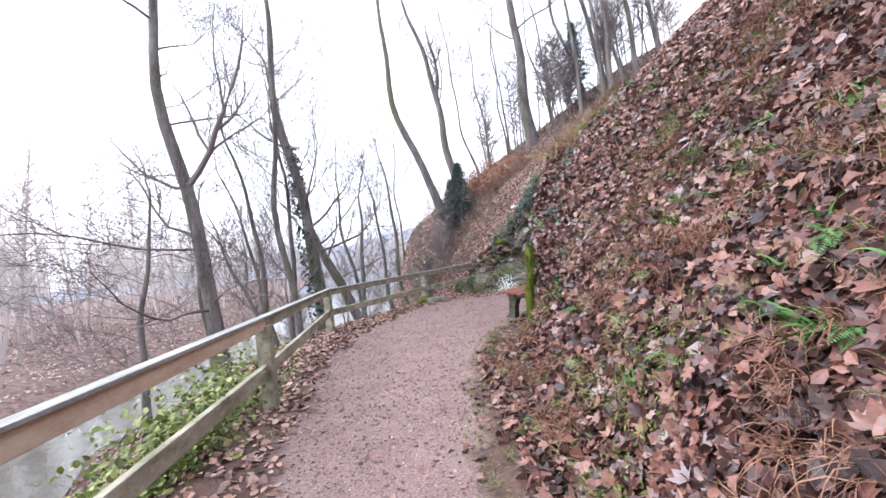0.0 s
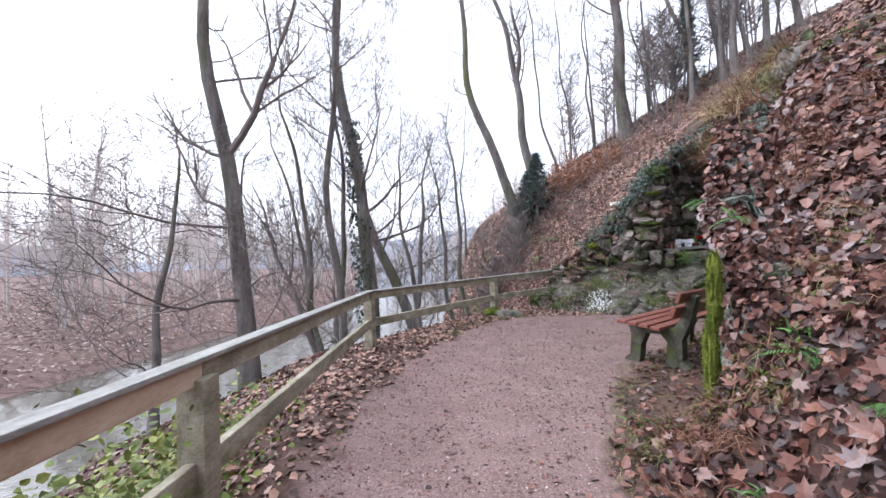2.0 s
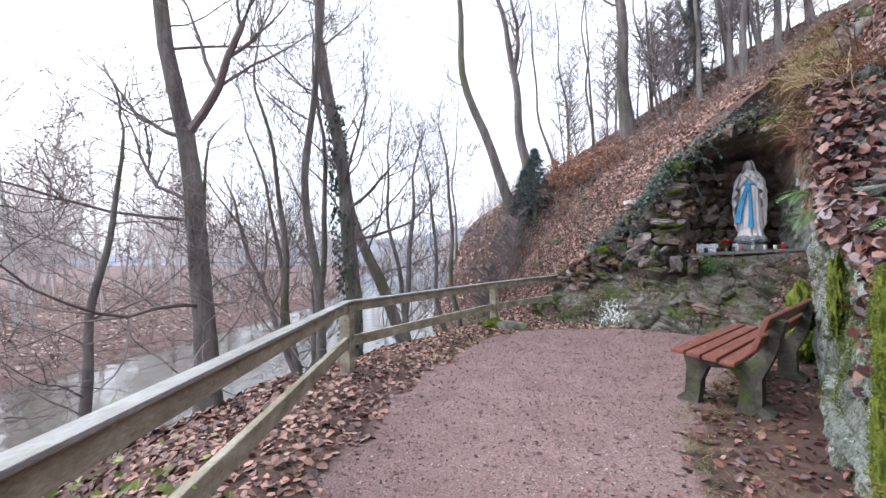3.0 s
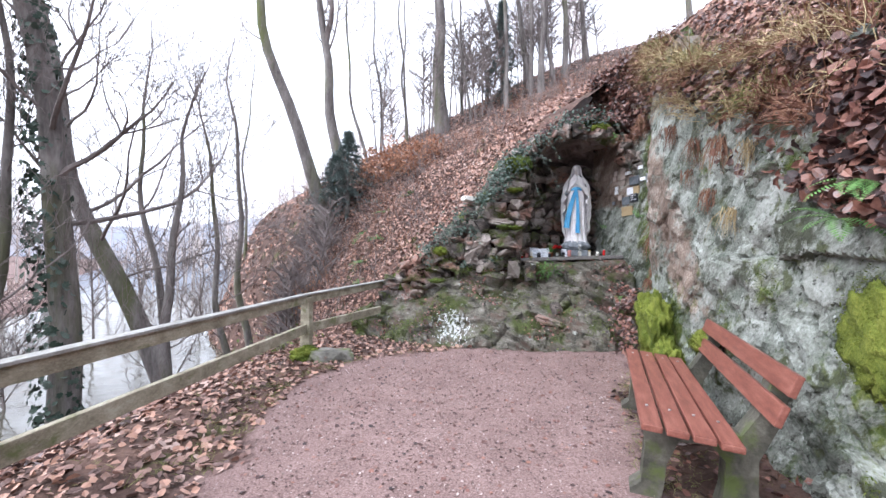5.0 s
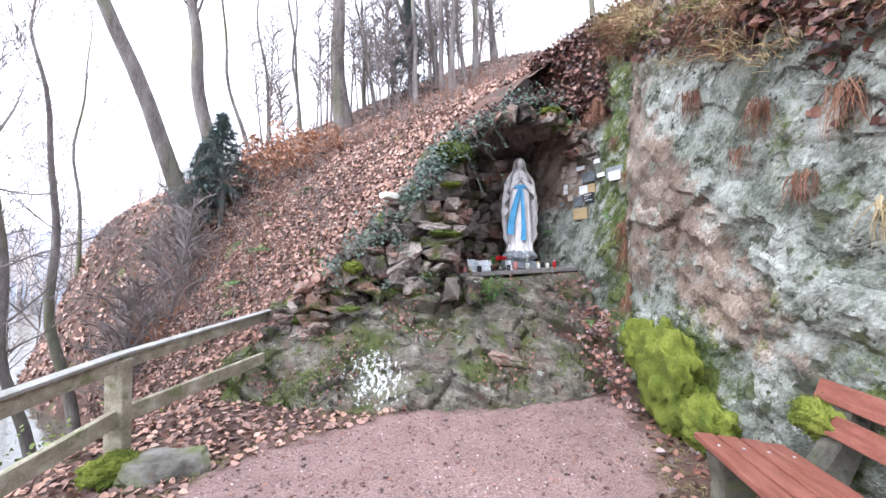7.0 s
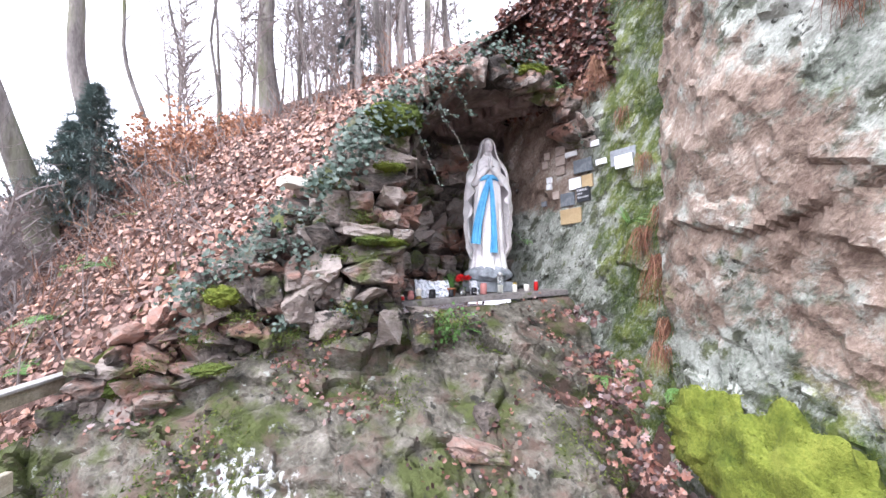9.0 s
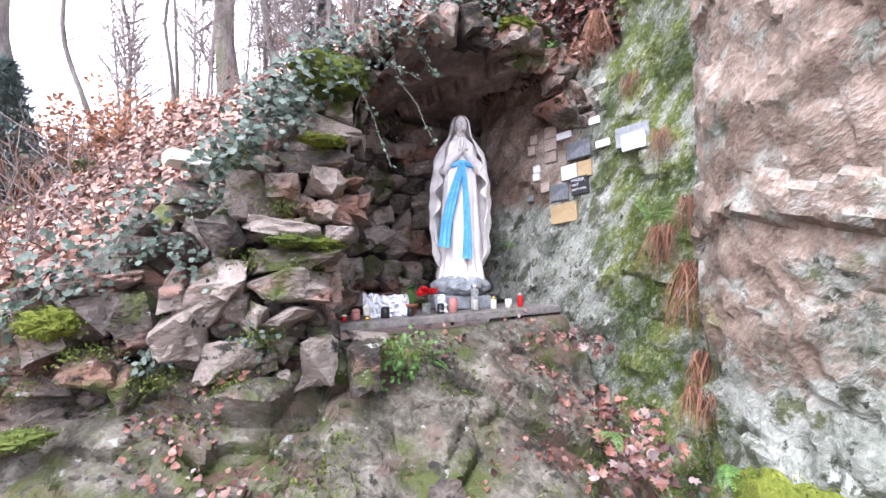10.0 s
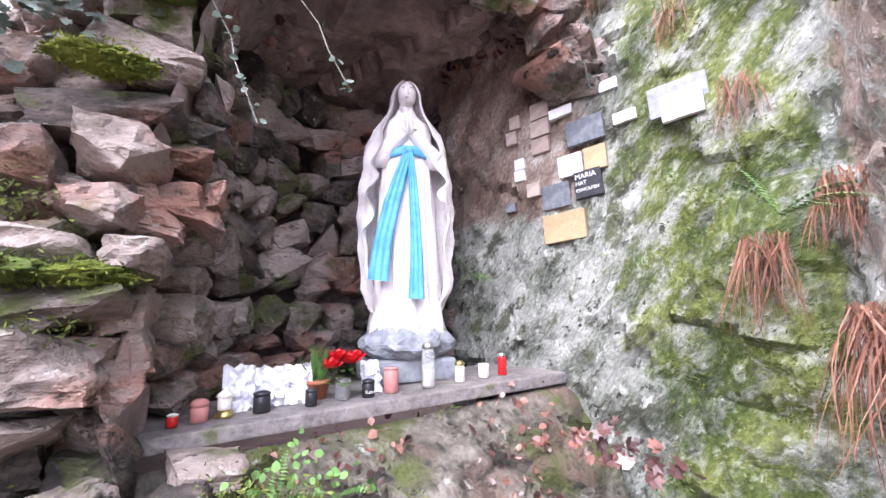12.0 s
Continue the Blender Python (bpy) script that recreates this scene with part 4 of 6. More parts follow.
def lathe(prof, n=20, at=(0, 0, 0)):
    bm = bmesh.new()
    rows = [[bm.verts.new((r * math.cos(2 * math.pi * i / n) + at[0], r * math.sin(2 * math.pi * i / n) + at[1], z + at[2])) for i in range(n)] for r, z in prof]
    for r0, r1 in zip(rows, rows[1:]):
        for i in range(n):
            bm.faces.new((r0[i], r0[(i + 1) % n], r1[(i + 1) % n], r1[i])).smooth = True
    bm.faces.new(rows[0][::-1])
    bm.faces.new(rows[-1])
    return bm


def candle(name, label, u, v, r, h, body, lid=None, lid_mat=None):
    c = thing(name, label, "candle", "candles on the ledge", gp(u, v, ledge_z(u)))
    part("cup", lathe([(r * 0.85, 0), (r, h * 0.04), (r, h * 0.9), (r * 0.86, h)]), body, c)
    if lid:
        part("lid", lathe([(r * 0.86, h), (r * 1.02, h + 0.003), (r * 1.0, h + lid * 0.6), (r * 0.5, h + lid), (r * 0.2, h + lid * 1.05)]), lid_mat, c)
    return c


candle("candle", "small red grave candle with white cross", 0.10, 0.1, 0.02, 0.04, PL["red"], 0.01, PL["wax"])
candle("candle", "pink glass candle jar with a domed lid", 0.19, 0.12, 0.034, 0.06, PL["pink"], 0.03, PL["pink"])
candle("candle", "smoked dark glass votive candle jar", 0.42, 0.12, 0.036, 0.07, PL["dark"], 0.02, PL["dark"])
candle("candle", "small smoked dark glass candle jar", 0.62, 0.1, 0.026, 0.06, PL["dark"], 0.015, PL["dark"])
kc = candle("candle", "dark glass candle jar with white lettering", 0.88, 0.1, 0.03, 0.065, PL["dark"], 0.018, PL["dark"])
candle("candle", "pink glass candle jar with pale lettering", 1.0, 0.12, 0.036, 0.11, PL["pink"], 0.012, PL["pink"])
tallc = candle("candle", "tall clear glass candle with silver lid", 1.19, 0.1, 0.032, 0.19, glass, 0.035, PL["steel"])
part("wax_filling", lathe([(0.026, 0.008), (0.027, 0.02), (0.027, 0.09), (0.02, 0.092)]), PL["wax"], tallc)
candle("candle", "white candle in clear cup with gold lid", 1.38, 0.12, 0.026, 0.085, PL["wax"], 0.025, PL["gold"])
candle("candle", "plain white pillar candle", 1.54, 0.14, 0.03, 0.075, PL["wax"])
candle("candle", "red grave candle with silver lid", 1.66, 0.14, 0.024, 0.1, PL["red"], 0.02, PL["steel"])
# a lantern with a pyramid foot
lan = thing("lantern", "small white and gold metal lantern", "lantern", at=gp(0.28, 0.14, ledge_z(0.28)))
part("foot", lathe([(0.045, 0), (0.042, 0.012), (0.02, 0.035)], 4), PL["gold"], lan)
part("glass_body", lathe([(0.026, 0.03), (0.03, 0.035), (0.03, 0.08), (0.026, 0.082)], 6), PL["wax"], lan)
part("roof", lathe([(0.038, 0.082), (0.03, 0.095), (0.008, 0.112), (0.006, 0.12)], 6), PL["wax"], lan)


def crumpled(name, label, u, v, w, h, seed):
    bm = bmesh.new()
    n = 9
    vs = [[bm.verts.new(gp(u + (i / n - 0.5) * w, v + 0.05 * j / n + 0.05 * noise.noise(Vector((i * 0.7, j * 0.7, seed))), ledge_z(u) + h * j / n * (1 + 0.12 * noise.noise(Vector((i * 0.5, seed, 0)))))) for j in range(n + 1)] for i in range(n + 1)]
    for i in range(n):
        for j in range(n):
            bm.faces.new((vs[i][j], vs[i + 1][j], vs[i + 1][j + 1], vs[i][j + 1]))
    ob = link_mesh(name, bm, PL["paper"])
    ob.modifiers.new("thickness", "SOLIDIFY").thickness = 0.002
    return tagged(ob, label, "paper", "wrapped cards on the ledge")


crumpled("wrapped_card", "crumpled white plastic-wrapped card propped on the ledge", 0.33, 0.2, 0.13, 0.19, 1)
crumpled("wrapped_card", "white plastic-wrapped card propped on the ledge", 0.46, 0.22, 0.14, 0.17, 2)
crumpled("wrapped_card", "folded white card propped beside the flowers", 0.58, 0.19, 0.12, 0.17, 3)
crumpled("wrapped_card", "white card standing behind a dark candle jar", 0.93, 0.2, 0.1, 0.15, 4)


def rose(bm, at, r, seed):
    rr = random.Random(seed)
    for k in range(14):
        f = k / 14
        a, tilt, rad = k * 2.4, 0.25 + 0.9 * f, r * (0.25 + 0.75 * f)
        c, s_ = math.cos(a), math.sin(a)
        side_ = Vector((-s_, c, 0))
        out = Vector((c, s_, 0))
        base = Vector(at) + out * rad * 0.25
        pts = [(-0.5, 0.0), (0.5, 0.0), (0.75, 0.6), (0.35, 1.0), (-0.35, 1.0), (-0.75, 0.6)]
        bm.faces.new([bm.verts.new(base + side_ * x * rad * 0.8 + (out * math.sin(tilt) * y + Vector((0, 0, 1)) * math.cos(tilt) * y) * r * rr.uniform(0.8, 1.05)) for x, y in pts]).smooth = True


bq = thing("flower_vase", "glass vase of red roses with green leaves", "flowers", at=gp(0.77, 0.14, ledge_z(0.77)))
part("vase", lathe([(0.03, 0), (0.035, 0.004), (0.036, 0.09), (0.032, 0.092), (0.03, 0.01), (0.005, 0.008)]), glass, bq)
for k, (x, y, zz) in enumerate([(-0.08, -0.02, 0.15), (-0.03, 0.0, 0.185), (0.02, -0.03, 0.165), (0.065, 0.0, 0.175), (-0.01, 0.04, 0.17)]):
    bm = bmesh.new()
    rose(bm, (x, y, zz), 0.05, k)
    part("rose", bm, PL["rose"], bq)
bm = bmesh.new()
rr = random.Random(3)
for k in range(46):
    a, t = rr.uniform(0, 6.28), rr.uniform(0.08, 0.17)
    c = Vector((math.cos(a) * rr.uniform(0.02, 0.09), math.sin(a) * rr.uniform(0.02, 0.07), t - 0.02))
    d = Vector((math.cos(a), math.sin(a), rr.uniform(-0.4, 0.6))).normalized() * rr.uniform(0.03, 0.05)
    n_ = d.cross(Vector((0, 0, 1))) * 0.35
    bm.faces.new([bm.verts.new(p) for p in (c, c + d * 0.5 + n_, c + d, c + d * 0.5 - n_)])
part("foliage", bm, PL["green"], bq)
pot = thing("flower_pot", "small terracotta pot with green fir sprigs", "flower pot", at=gp(0.67, 0.24, ledge_z(0.67)))
part("pot", lathe([(0.04, 0), (0.055, 0.07), (0.06, 0.07), (0.06, 0.085), (0.05, 0.086)]), PL["terra"], pot)
bm = bmesh.new()
for k in range(16):
    a = rr.uniform(0, 6.28)
    tip = Vector((math.cos(a) * rr.uniform(0.02, 0.12), math.sin(a) * 0.06, rr.uniform(0.17, 0.26)))
    root = Vector((0, 0, 0.07))
    for j in range(14):
        c = root.lerp(tip, j / 14)
        for sgn in (-1, 1):
            d = Vector((-(tip - root).y, (tip - root).x, 0)).normalized() * sgn * 0.03 * (1 - j / 18) + (tip - root).normalized() * 0.015
            bm.faces.new([bm.verts.new(p) for p in (c, c + d + Vector((0, 0, 0.002)), c + d * 0.9 + Vector((0, 0, -0.005)))])
part("greenery", bm, PL["green"], pot)
# lettering on the jar
cu_ = bpy.data.curves.new("lettering", "FONT")
cu_.body, cu_.size, cu_.extrude, cu_.align_x = "Kann", 0.022, 0.0006, "CENTER"
cu_.materials.append(PL["wax"])
lt = new("lettering", cu_)
lt.parent = kc
lt.matrix_local = ALONG @ pose(0, -0.0315, 0.02, 90, 0, 0)

# ---- plaques on the right wall of the niche ----
PM = {"gold": shade("brass_plaque", [(0.3, (0.30, 0.22, 0.12)), (0.7, (0.42, 0.32, 0.19))], 5, 5, 0.45, 0.2, 40, world_space=False),
      "slate": shade("slate_plaque", [(0.3, (0.10, 0.115, 0.13)), (0.7, (0.24, 0.255, 0.28))], 8, 8, 0.6, 0.3, 30, piece=0.3, world_space=False),
      "marble": shade("white_marble_plaque", [(0.3, (0.6, 0.62, 0.66)), (0.7, (0.82, 0.83, 0.85))], 6, 6, 0.4, 0.1, 30, world_space=False),
      "tan": shade("stone_plaque", [(0.3, (0.25, 0.2, 0.17)), (0.7, (0.42, 0.35, 0.31))], 6, 6, 0.7, 0.3, 30, piece=0.3, world_space=False),
      "black": shade("black_plaque", [(0.3, (0.015, 0.017, 0.02)), (0.7, (0.04, 0.043, 0.05))], 6, 6, 0.35, 0.1, 30, world_space=False)}
WALL_X = 4.93
PLAQUES = [(12.05, 2.98, 0.08, 0.09, "tan"), (12.08, 2.88, 0.08, 0.09, "tan"), (11.88, 3.02, 0.13, 0.11, "tan"), (11.88, 2.9, 0.13, 0.11, "tan"), (11.88, 2.78, 0.12, 0.10, "tan"),
           (11.72, 2.94, 0.15, 0.06, "marble"), (11.42, 2.99, 0.1, 0.06, "marble"), (11.58, 2.78, 0.22, 0.15, "slate"), (11.34, 2.77, 0.12, 0.06, "marble"), (11.05, 2.70, 0.18, 0.13, "marble"),
           (11.07, 2.76, 0.26, 0.16, "slate"), (11.69, 2.6, 0.15, 0.13, "marble"), (11.53, 2.6, 0.13, 0.14, "gold"), (11.79, 2.43, 0.18, 0.15, "slate"), (11.58, 2.46, 0.16, 0.16, "black"),
           (12.03, 2.69, 0.07, 0.07, "marble"), (12.03, 2.61, 0.07, 0.07, "marble"), (11.94, 2.5, 0.09, 0.09, "tan"), (11.74, 2.23, 0.26, 0.17, "gold"), (12.12, 2.42, 0.07, 0.06, "slate")]
LABEL = {"tan": "small square brown stone votive plaque on the rock", "marble": "small white marble votive plaque on the rock", "slate": "blue-grey slate votive plaque on the rock",
         "gold": "tan brass votive plaque on the rock", "black": "black votive plaque with engraved white lettering"}
for k, (y, z, w, h, mat) in enumerate(PLAQUES):
    bm = bmesh.new()
    box(bm, (w, 0.03, h), Matrix(), 0.003)
    pq = link_mesh("plaque", bm, PM[mat])
    near = np.argsort((CLIFF_CO[:, 1] - y) ** 2 + (CLIFF_CO[:, 2] - z) ** 2 + 0.05 * (CLIFF_CO[:, 0] - WALL_X) ** 2)[:60]
    x = float(np.percentile(CLIFF_CO[near, 0], 20)) - 0.005 - (0.02 if (y, z) == (11.05, 2.70) else 0)
    pq.matrix_world = Matrix.Translation((x, y, z)) @ Matrix.Rotation(radians(-90), 4, "Z") @ Matrix.Rotation(radians(-3), 4, "Y")
    tagged(pq, LABEL[mat], "plaque", "votive plaques")
    if mat == "black":
        for j, line in enumerate(("MARIA", "HAT", "GEHOLFEN")):
            cv_ = bpy.data.curves.new("lettering", "FONT")
            cv_.body, cv_.size, cv_.extrude = line, (0.042, 0.034, 0.027)[j], 0.001
            cv_.materials.append(PM["marble"])
            tx = new("lettering", cv_)
            tx.parent = pq
            tx.matrix_local = pose(-0.072, -0.0165, 0.035 - 0.038 * j, 90, 0, 0)

# ---- bench ----
M["slat"] = shade("red_brown_painted_wood", [(0.3, (0.13, 0.046, 0.034)), (0.5, (0.2, 0.072, 0.052)), (0.75, (0.28, 0.12, 0.092))], 5, 8, 0.42, 0.25, 50, dist=0.006, world_space=False, stretch=(1, 6, 6))
M["concrete"] = shade("mossy_concrete", [(0.3, (0.04, 0.038, 0.03)), (0.6, (0.105, 0.098, 0.078)), (0.8, (0.18, 0.17, 0.14))], 6, 8, 0.9, 0.7, 30, dist=0.02, spots=[((0.08, 0.10, 0.03), 4, 0.62, 0.06)])
B0, B1 = Vector((0.86, 7.32, 0)), Vector((0.67, 0.742, 0))
B2 = Vector((B1.y, -B1.x, 0))
bench = tagged(new("bench"), "park bench with red-brown slats on mossy concrete supports", "bench")
bench.matrix_world = Matrix((B1, -B2, (0, 0, 1))).transposed().to_4x4()
bench.location = B0
LEN = 1.96
for k in range(4):
    bm = bmesh.new()
    z = 0.485 - 0.012 * k - 0.006 * (k == 3)
    box(bm, (LEN, 0.105, 0.036), Matrix.Translation((LEN / 2, -0.06 - 0.122 * k, z)) @ Matrix.Rotation(radians(4), 4, "X"), 0.008)
    part("seat_slat", bm, M["slat"], bench)
for k in range(2):
    bm = bmesh.new()
    box(bm, (LEN, 0.036, 0.115), Matrix.Translation((LEN / 2, -0.62 - 0.055 * k, 0.63 + 0.15 * k)) @ Matrix.Rotation(radians(20), 4, "X"), 0.008)
    part("back_slat", bm, M["slat"], bench)
for k, x in enumerate((0.32, 1.78)):
    bm = bmesh.new()
    side_prof = [(0.03, -0.06), (0.03, 0.03), (-0.03, 0.08), (-0.05, 0.3), (-0.02, 0.452), (-0.52, 0.422), (-0.60, 0.55), (-0.68, 0.80), (-0.76, 0.78), (-0.69, 0.5), (-0.60, 0.3), (-0.60, 0.08), (-0.68, 0.03), (-0.68, -0.06),
                 (-0.40, -0.06), (-0.44, 0.1), (-0.45, 0.27), (-0.38, 0.35), (-0.22, 0.34), (-0.16, 0.2), (-0.15, 0.08), (-0.12, -0.06)]
    vs = [bm.verts.new((x - 0.07, y, z)) for y, z in side_prof]
    f = bm.faces.new(vs)
    ext = bmesh.ops.extrude_face_region(bm, geom=[f])
    bmesh.ops.translate(bm, verts=[g for g in ext["geom"] if isinstance(g, bmesh.types.BMVert)], vec=(0.14, 0, 0))
    bmesh.ops.recalc_face_normals(bm, faces=bm.faces)
    bmesh.ops.triangulate(bm, faces=[f for f in bm.faces if len(f.verts) > 4])
    part("support", bm, M["concrete"], bench)
for k in range(4):
    for x in (0.32, 1.78):
        bm = lathe([(0.009, 0), (0.009, 0.004), (0.005, 0.007)], 8)
        bmesh.ops.translate(bm, verts=bm.verts, vec=(x, -0.06 - 0.122 * k, 0.503 - 0.012 * k - 0.006 * (k == 3)))
        part("bolt", bm, PL["steel"], bench)

# ---- boulder by the last fence post, white stone on the slope ----
def boulder(name, label, at, size, material, seed, category="boulder"):
    bm = bmesh.new()
    bmesh.ops.create_icosphere(bm, subdivisions=4, radius=1.0)
    for v in bm.verts:
        n_ = noise.fractal(v.co * 1.3 + Vector((seed, 0, 0)), 0.8, 2.1, 4)
        cell = noise.voronoi(v.co * 1.4 + Vector((seed, 0, 0)))[0][0]
        v.co *= 0.85 + 0.25 * n_ + 0.25 * cell
        v.co = Vector((max(-0.8, min(0.8, v.co.x)) * size[0], max(-0.8, min(0.8, v.co.y)) * size[1], max(-0.8, min(0.75, v.co.z)) * size[2]))
    ob = link_mesh(name, bm, material)
    ob.data.shade_smooth()
    ob.data.set_sharp_from_angle(angle=radians(30))
    ob.location = at
    return tagged(ob, label, category)


boulder("boulder", "flat-topped grey boulder with moss beside the fence post", (-0.33, 11.2, -0.03), (0.36, 0.24, 0.2), M["bedrock"], 2.0)
boulder("pale_stone", "flat white stone lying on the leafy slope", (2.36, 12.88, max(2.42, ground_z(2.36, 12.88) + 0.04)), (0.17, 0.13, 0.06), PL["wax"], 7.0, "stone")


# ---- growth: shared makers ----
def leaf_mesh(name, pts, nrm, size, material, shape=0, curl=0.25, seed=0, tilt=0.5, lift=0.02):
    """Loose leaves at the points, lying about square to the normals, each an island of its own."""
    g = np.random.default_rng(seed)
    n = len(pts)
    if shape == 0:
        tv = np.array([(0, 0, 0), (-0.42, 0.32, 1), (0, 0.45, 0), (0.42, 0.32, 1), (-0.3, 0.78, 0.8), (0.3, 0.78, 0.8), (0, 1.05, 0.2)])
        tf = [(0, 2, 1), (0, 3, 2), (1, 2, 6, 4), (2, 3, 5, 6)]
    elif shape == 1:
        ring = [(0, 0.0), (0.3, 0.02), (0.52, 0.28), (0.3, 0.4), (0.5, 0.78), (0.18, 0.72), (0, 1.1), (-0.18, 0.72), (-0.5, 0.78), (-0.3, 0.4), (-0.52, 0.28), (-0.3, 0.02)]
        tv = np.array([(0, 0.42, 0)] + [(x, y, 0.3 + 1.1 * (abs(x) + abs(y - 0.4)) ** 2) for x, y in ring])
        tf = [(0, 1 + i, 1 + (i + 1) % 12) for i in range(12)]
    else:
        tv = np.array([(0, 0, 0), (-0.16, 0.4, 0.5), (0.16, 0.4, 0.5), (0, 1, 0)])
        tf = [(0, 2, 3, 1)]
    nrm = nrm + g.normal(0, tilt, (n, 3))
    nrm /= np.linalg.norm(nrm, axis=1, keepdims=True)
    ref = g.normal(0, 1, (n, 3))
    t1 = np.cross(nrm, ref)
    t1 /= np.linalg.norm(t1, axis=1, keepdims=True)
    t2 = np.cross(nrm, t1)
    sz = g.uniform(size[0], size[1], n)
    cl = g.uniform(-0.3, 1, n) * curl
    base = pts + nrm * (g.uniform(0, 1, n) * lift)[:, None]
    v = (base[:, None, :] + sz[:, None, None] * (tv[None, :, 0:1] * t1[:, None, :] + (tv[None, :, 1:2] - 0.5) * t2[:, None, :] +
                                                  (tv[None, :, 2:3] * cl[:, None, None]) * nrm[:, None, :]))
    k = len(tv)
    faces = []
    for i in range(n):
        o = i * k
        faces.extend([tuple(o + j for j in f) for f in tf])
    return data_mesh(name, v.reshape(-1, 3), faces, material)


GNX, GNY = np.gradient(GZ, YS, XS)[1], np.gradient(GZ, YS, XS)[0]


def on_ground(x, y):
    i = np.clip(np.searchsorted(YS, y) - 1, 0, ny - 2)
    j = np.clip(np.searchsorted(XS, x) - 1, 0, nx - 2)
    fx, fy = (x - XS[j]) / (XS[j + 1] - XS[j]), (y - YS[i]) / (YS[i + 1] - YS[i])
    z = GZ[i, j] * (1 - fx) * (1 - fy) + GZ[i, j + 1] * fx * (1 - fy) + GZ[i + 1, j] * (1 - fx) * fy + GZ[i + 1, j + 1] * fx * fy
    nr = np.stack([-GNX[i, j], -GNY[i, j], np.ones(len(x))], 1)
    steep = np.linalg.norm(nr, axis=1)
    return np.stack([x, y, z], 1), nr / steep[:, None], steep


def litter(name, lo, hi, count, size, label, seed, shape=0, where=None, material="leaf", tilt=0.5, lift=0.03, category="leaves", steep_max=3.2, curl=0.28):
    g = np.random.default_rng(seed)
    x, y = g.uniform(lo[0], hi[0], count * 3), g.uniform(lo[1], hi[1], count * 3)
    ok = where(x, y) if where else np.ones(len(x), bool)
    x, y = x[ok], y[ok]
    p, nr, steep = on_ground(x, y)
    ok = (steep < steep_max) & (g.uniform(0, 1, len(x)) < steep / 2.2)
    ok &= p[:, 2] > WATER + 0.05
    p, nr = p[ok][:count], nr[ok][:count]
    ob = new(name, leaf_mesh(name, p, nr, size, M[material], shape, curl, seed, tilt, lift))
    return tagged(ob, label, category, kind="stuff")


def bank_zone(x, y):
    return (trodden(x, y) < -0.05) & ((side(x, y, CLIFF) > 0.35) | (y < 5.5) | (y > 13.0))


def verge_zone(x, y):
    return (trodden(x, y) < 0.06) & (side(x, y, FENCE) > -2.6) & (side(x, y, CLIFF) < 0.2)


litter("bank_leaves", (0.3, -1.5), (4.8, 8.0), 20000, (0.03, 0.085), "deep drift of curled red-brown leaves", 1, 0, bank_zone, tilt=0.95, lift=0.09, curl=0.6)
litter("bank_leaves", (0.3, -1.5), (4.8, 8.0), 8500, (0.045, 0.12), "large lobed russet leaves on the bank", 2, 1, bank_zone, tilt=0.8, lift=0.1, curl=0.5)
litter("bank_leaves", (0.35, 0.3), (2.6, 3.2), 5200, (0.05, 0.11), "large russet leaves heaped at the bank's foot", 11, 1, bank_zone, tilt=0.6, lift=0.05, curl=0.45)
litter("slope_leaves", (1.2, 5.6), (9.5, 14.0), 16000, (0.05, 0.095), "fallen brown leaves on the steep slope", 3, 0, bank_zone, material="hill_leaf", tilt=0.7, lift=0.06, curl=0.4)
litter("brow_leaves", (1.0, 5.4), (6.5, 13.0), 6000, (0.05, 0.09), "dead leaves caught along the rock's brow", 31, 0, lambda x, y: (side(x, y, CLIFF) > 0.12) & (side(x, y, CLIFF) < 1.2), tilt=0.7, lift=0.07, curl=0.4, steep_max=9.0)
litter("slope_leaves", (-1.5, 12.6), (12.0, 21.0), 52000, (0.03, 0.08), "fallen russet leaves on the hillside", 4, 0, bank_zone, material="hill_leaf", tilt=0.6, lift=0.06, curl=0.4)
litter("slope_leaves", (-6, 19.5), (16, 42.0), 16000, (0.1, 0.18), "distant fallen leaves on the wooded hill", 5, 0, None, material="hill_leaf", tilt=0.5, lift=0.06)
litter("verge_leaves", (-3.6, -1.0), (2.6, 13.2), 21000, (0.035, 0.08), "brown leaves heaped along the fence", 6, 0, material="hill_leaf", where=lambda x, y: verge_zone(x, y) & (x < lane(y, [q[::-1] for q in PATH_L]) + 0.25) , tilt=0.45, lift=0.03)
litter("verge_leaves", (-0.2, 0.0), (3.5, 11.0), 5000, (0.03, 0.075), "brown leaves along the path's edge", 7, 0, lambda x, y: verge_zone(x, y) & (side(x, y, PATH_R) > -0.2), tilt=0.4, lift=0.02)
litter("path_leaves", (-1.8, 0.0), (3.6, 11.6), 4600, (0.01, 0.045), "scattered dead leaves trodden into the gravel", 8, 0, lambda x, y: trodden(x, y) > 0.0, tilt=0.2, lift=0.006, curl=0.15)
litter("river_bank_leaves", (-9, -3), (-2.0, 20), 10000, (0.06, 0.11), "fallen leaves on the river bank", 9, 0, lambda x, y: side(x, y, FENCE) < -0.5, tilt=0.4, lift=0.03)
litter("far_bank_leaves", (-45, -5), (-15, 60), 26000, (0.08, 0.17), "brown leaf litter on the far bank, paled for haze", 10, 0, None, tilt=0.35, lift=0.05, material="hazed_litter")
litter("gravel", (-1.9, 0.0), (3.6, 11.6), 26000, (0.008, 0.022), "loose reddish grit on the path", 12, 0, lambda x, y: trodden(x, y) > 0.1, tilt=0.5, lift=0.006, material="grit", category="gravel")


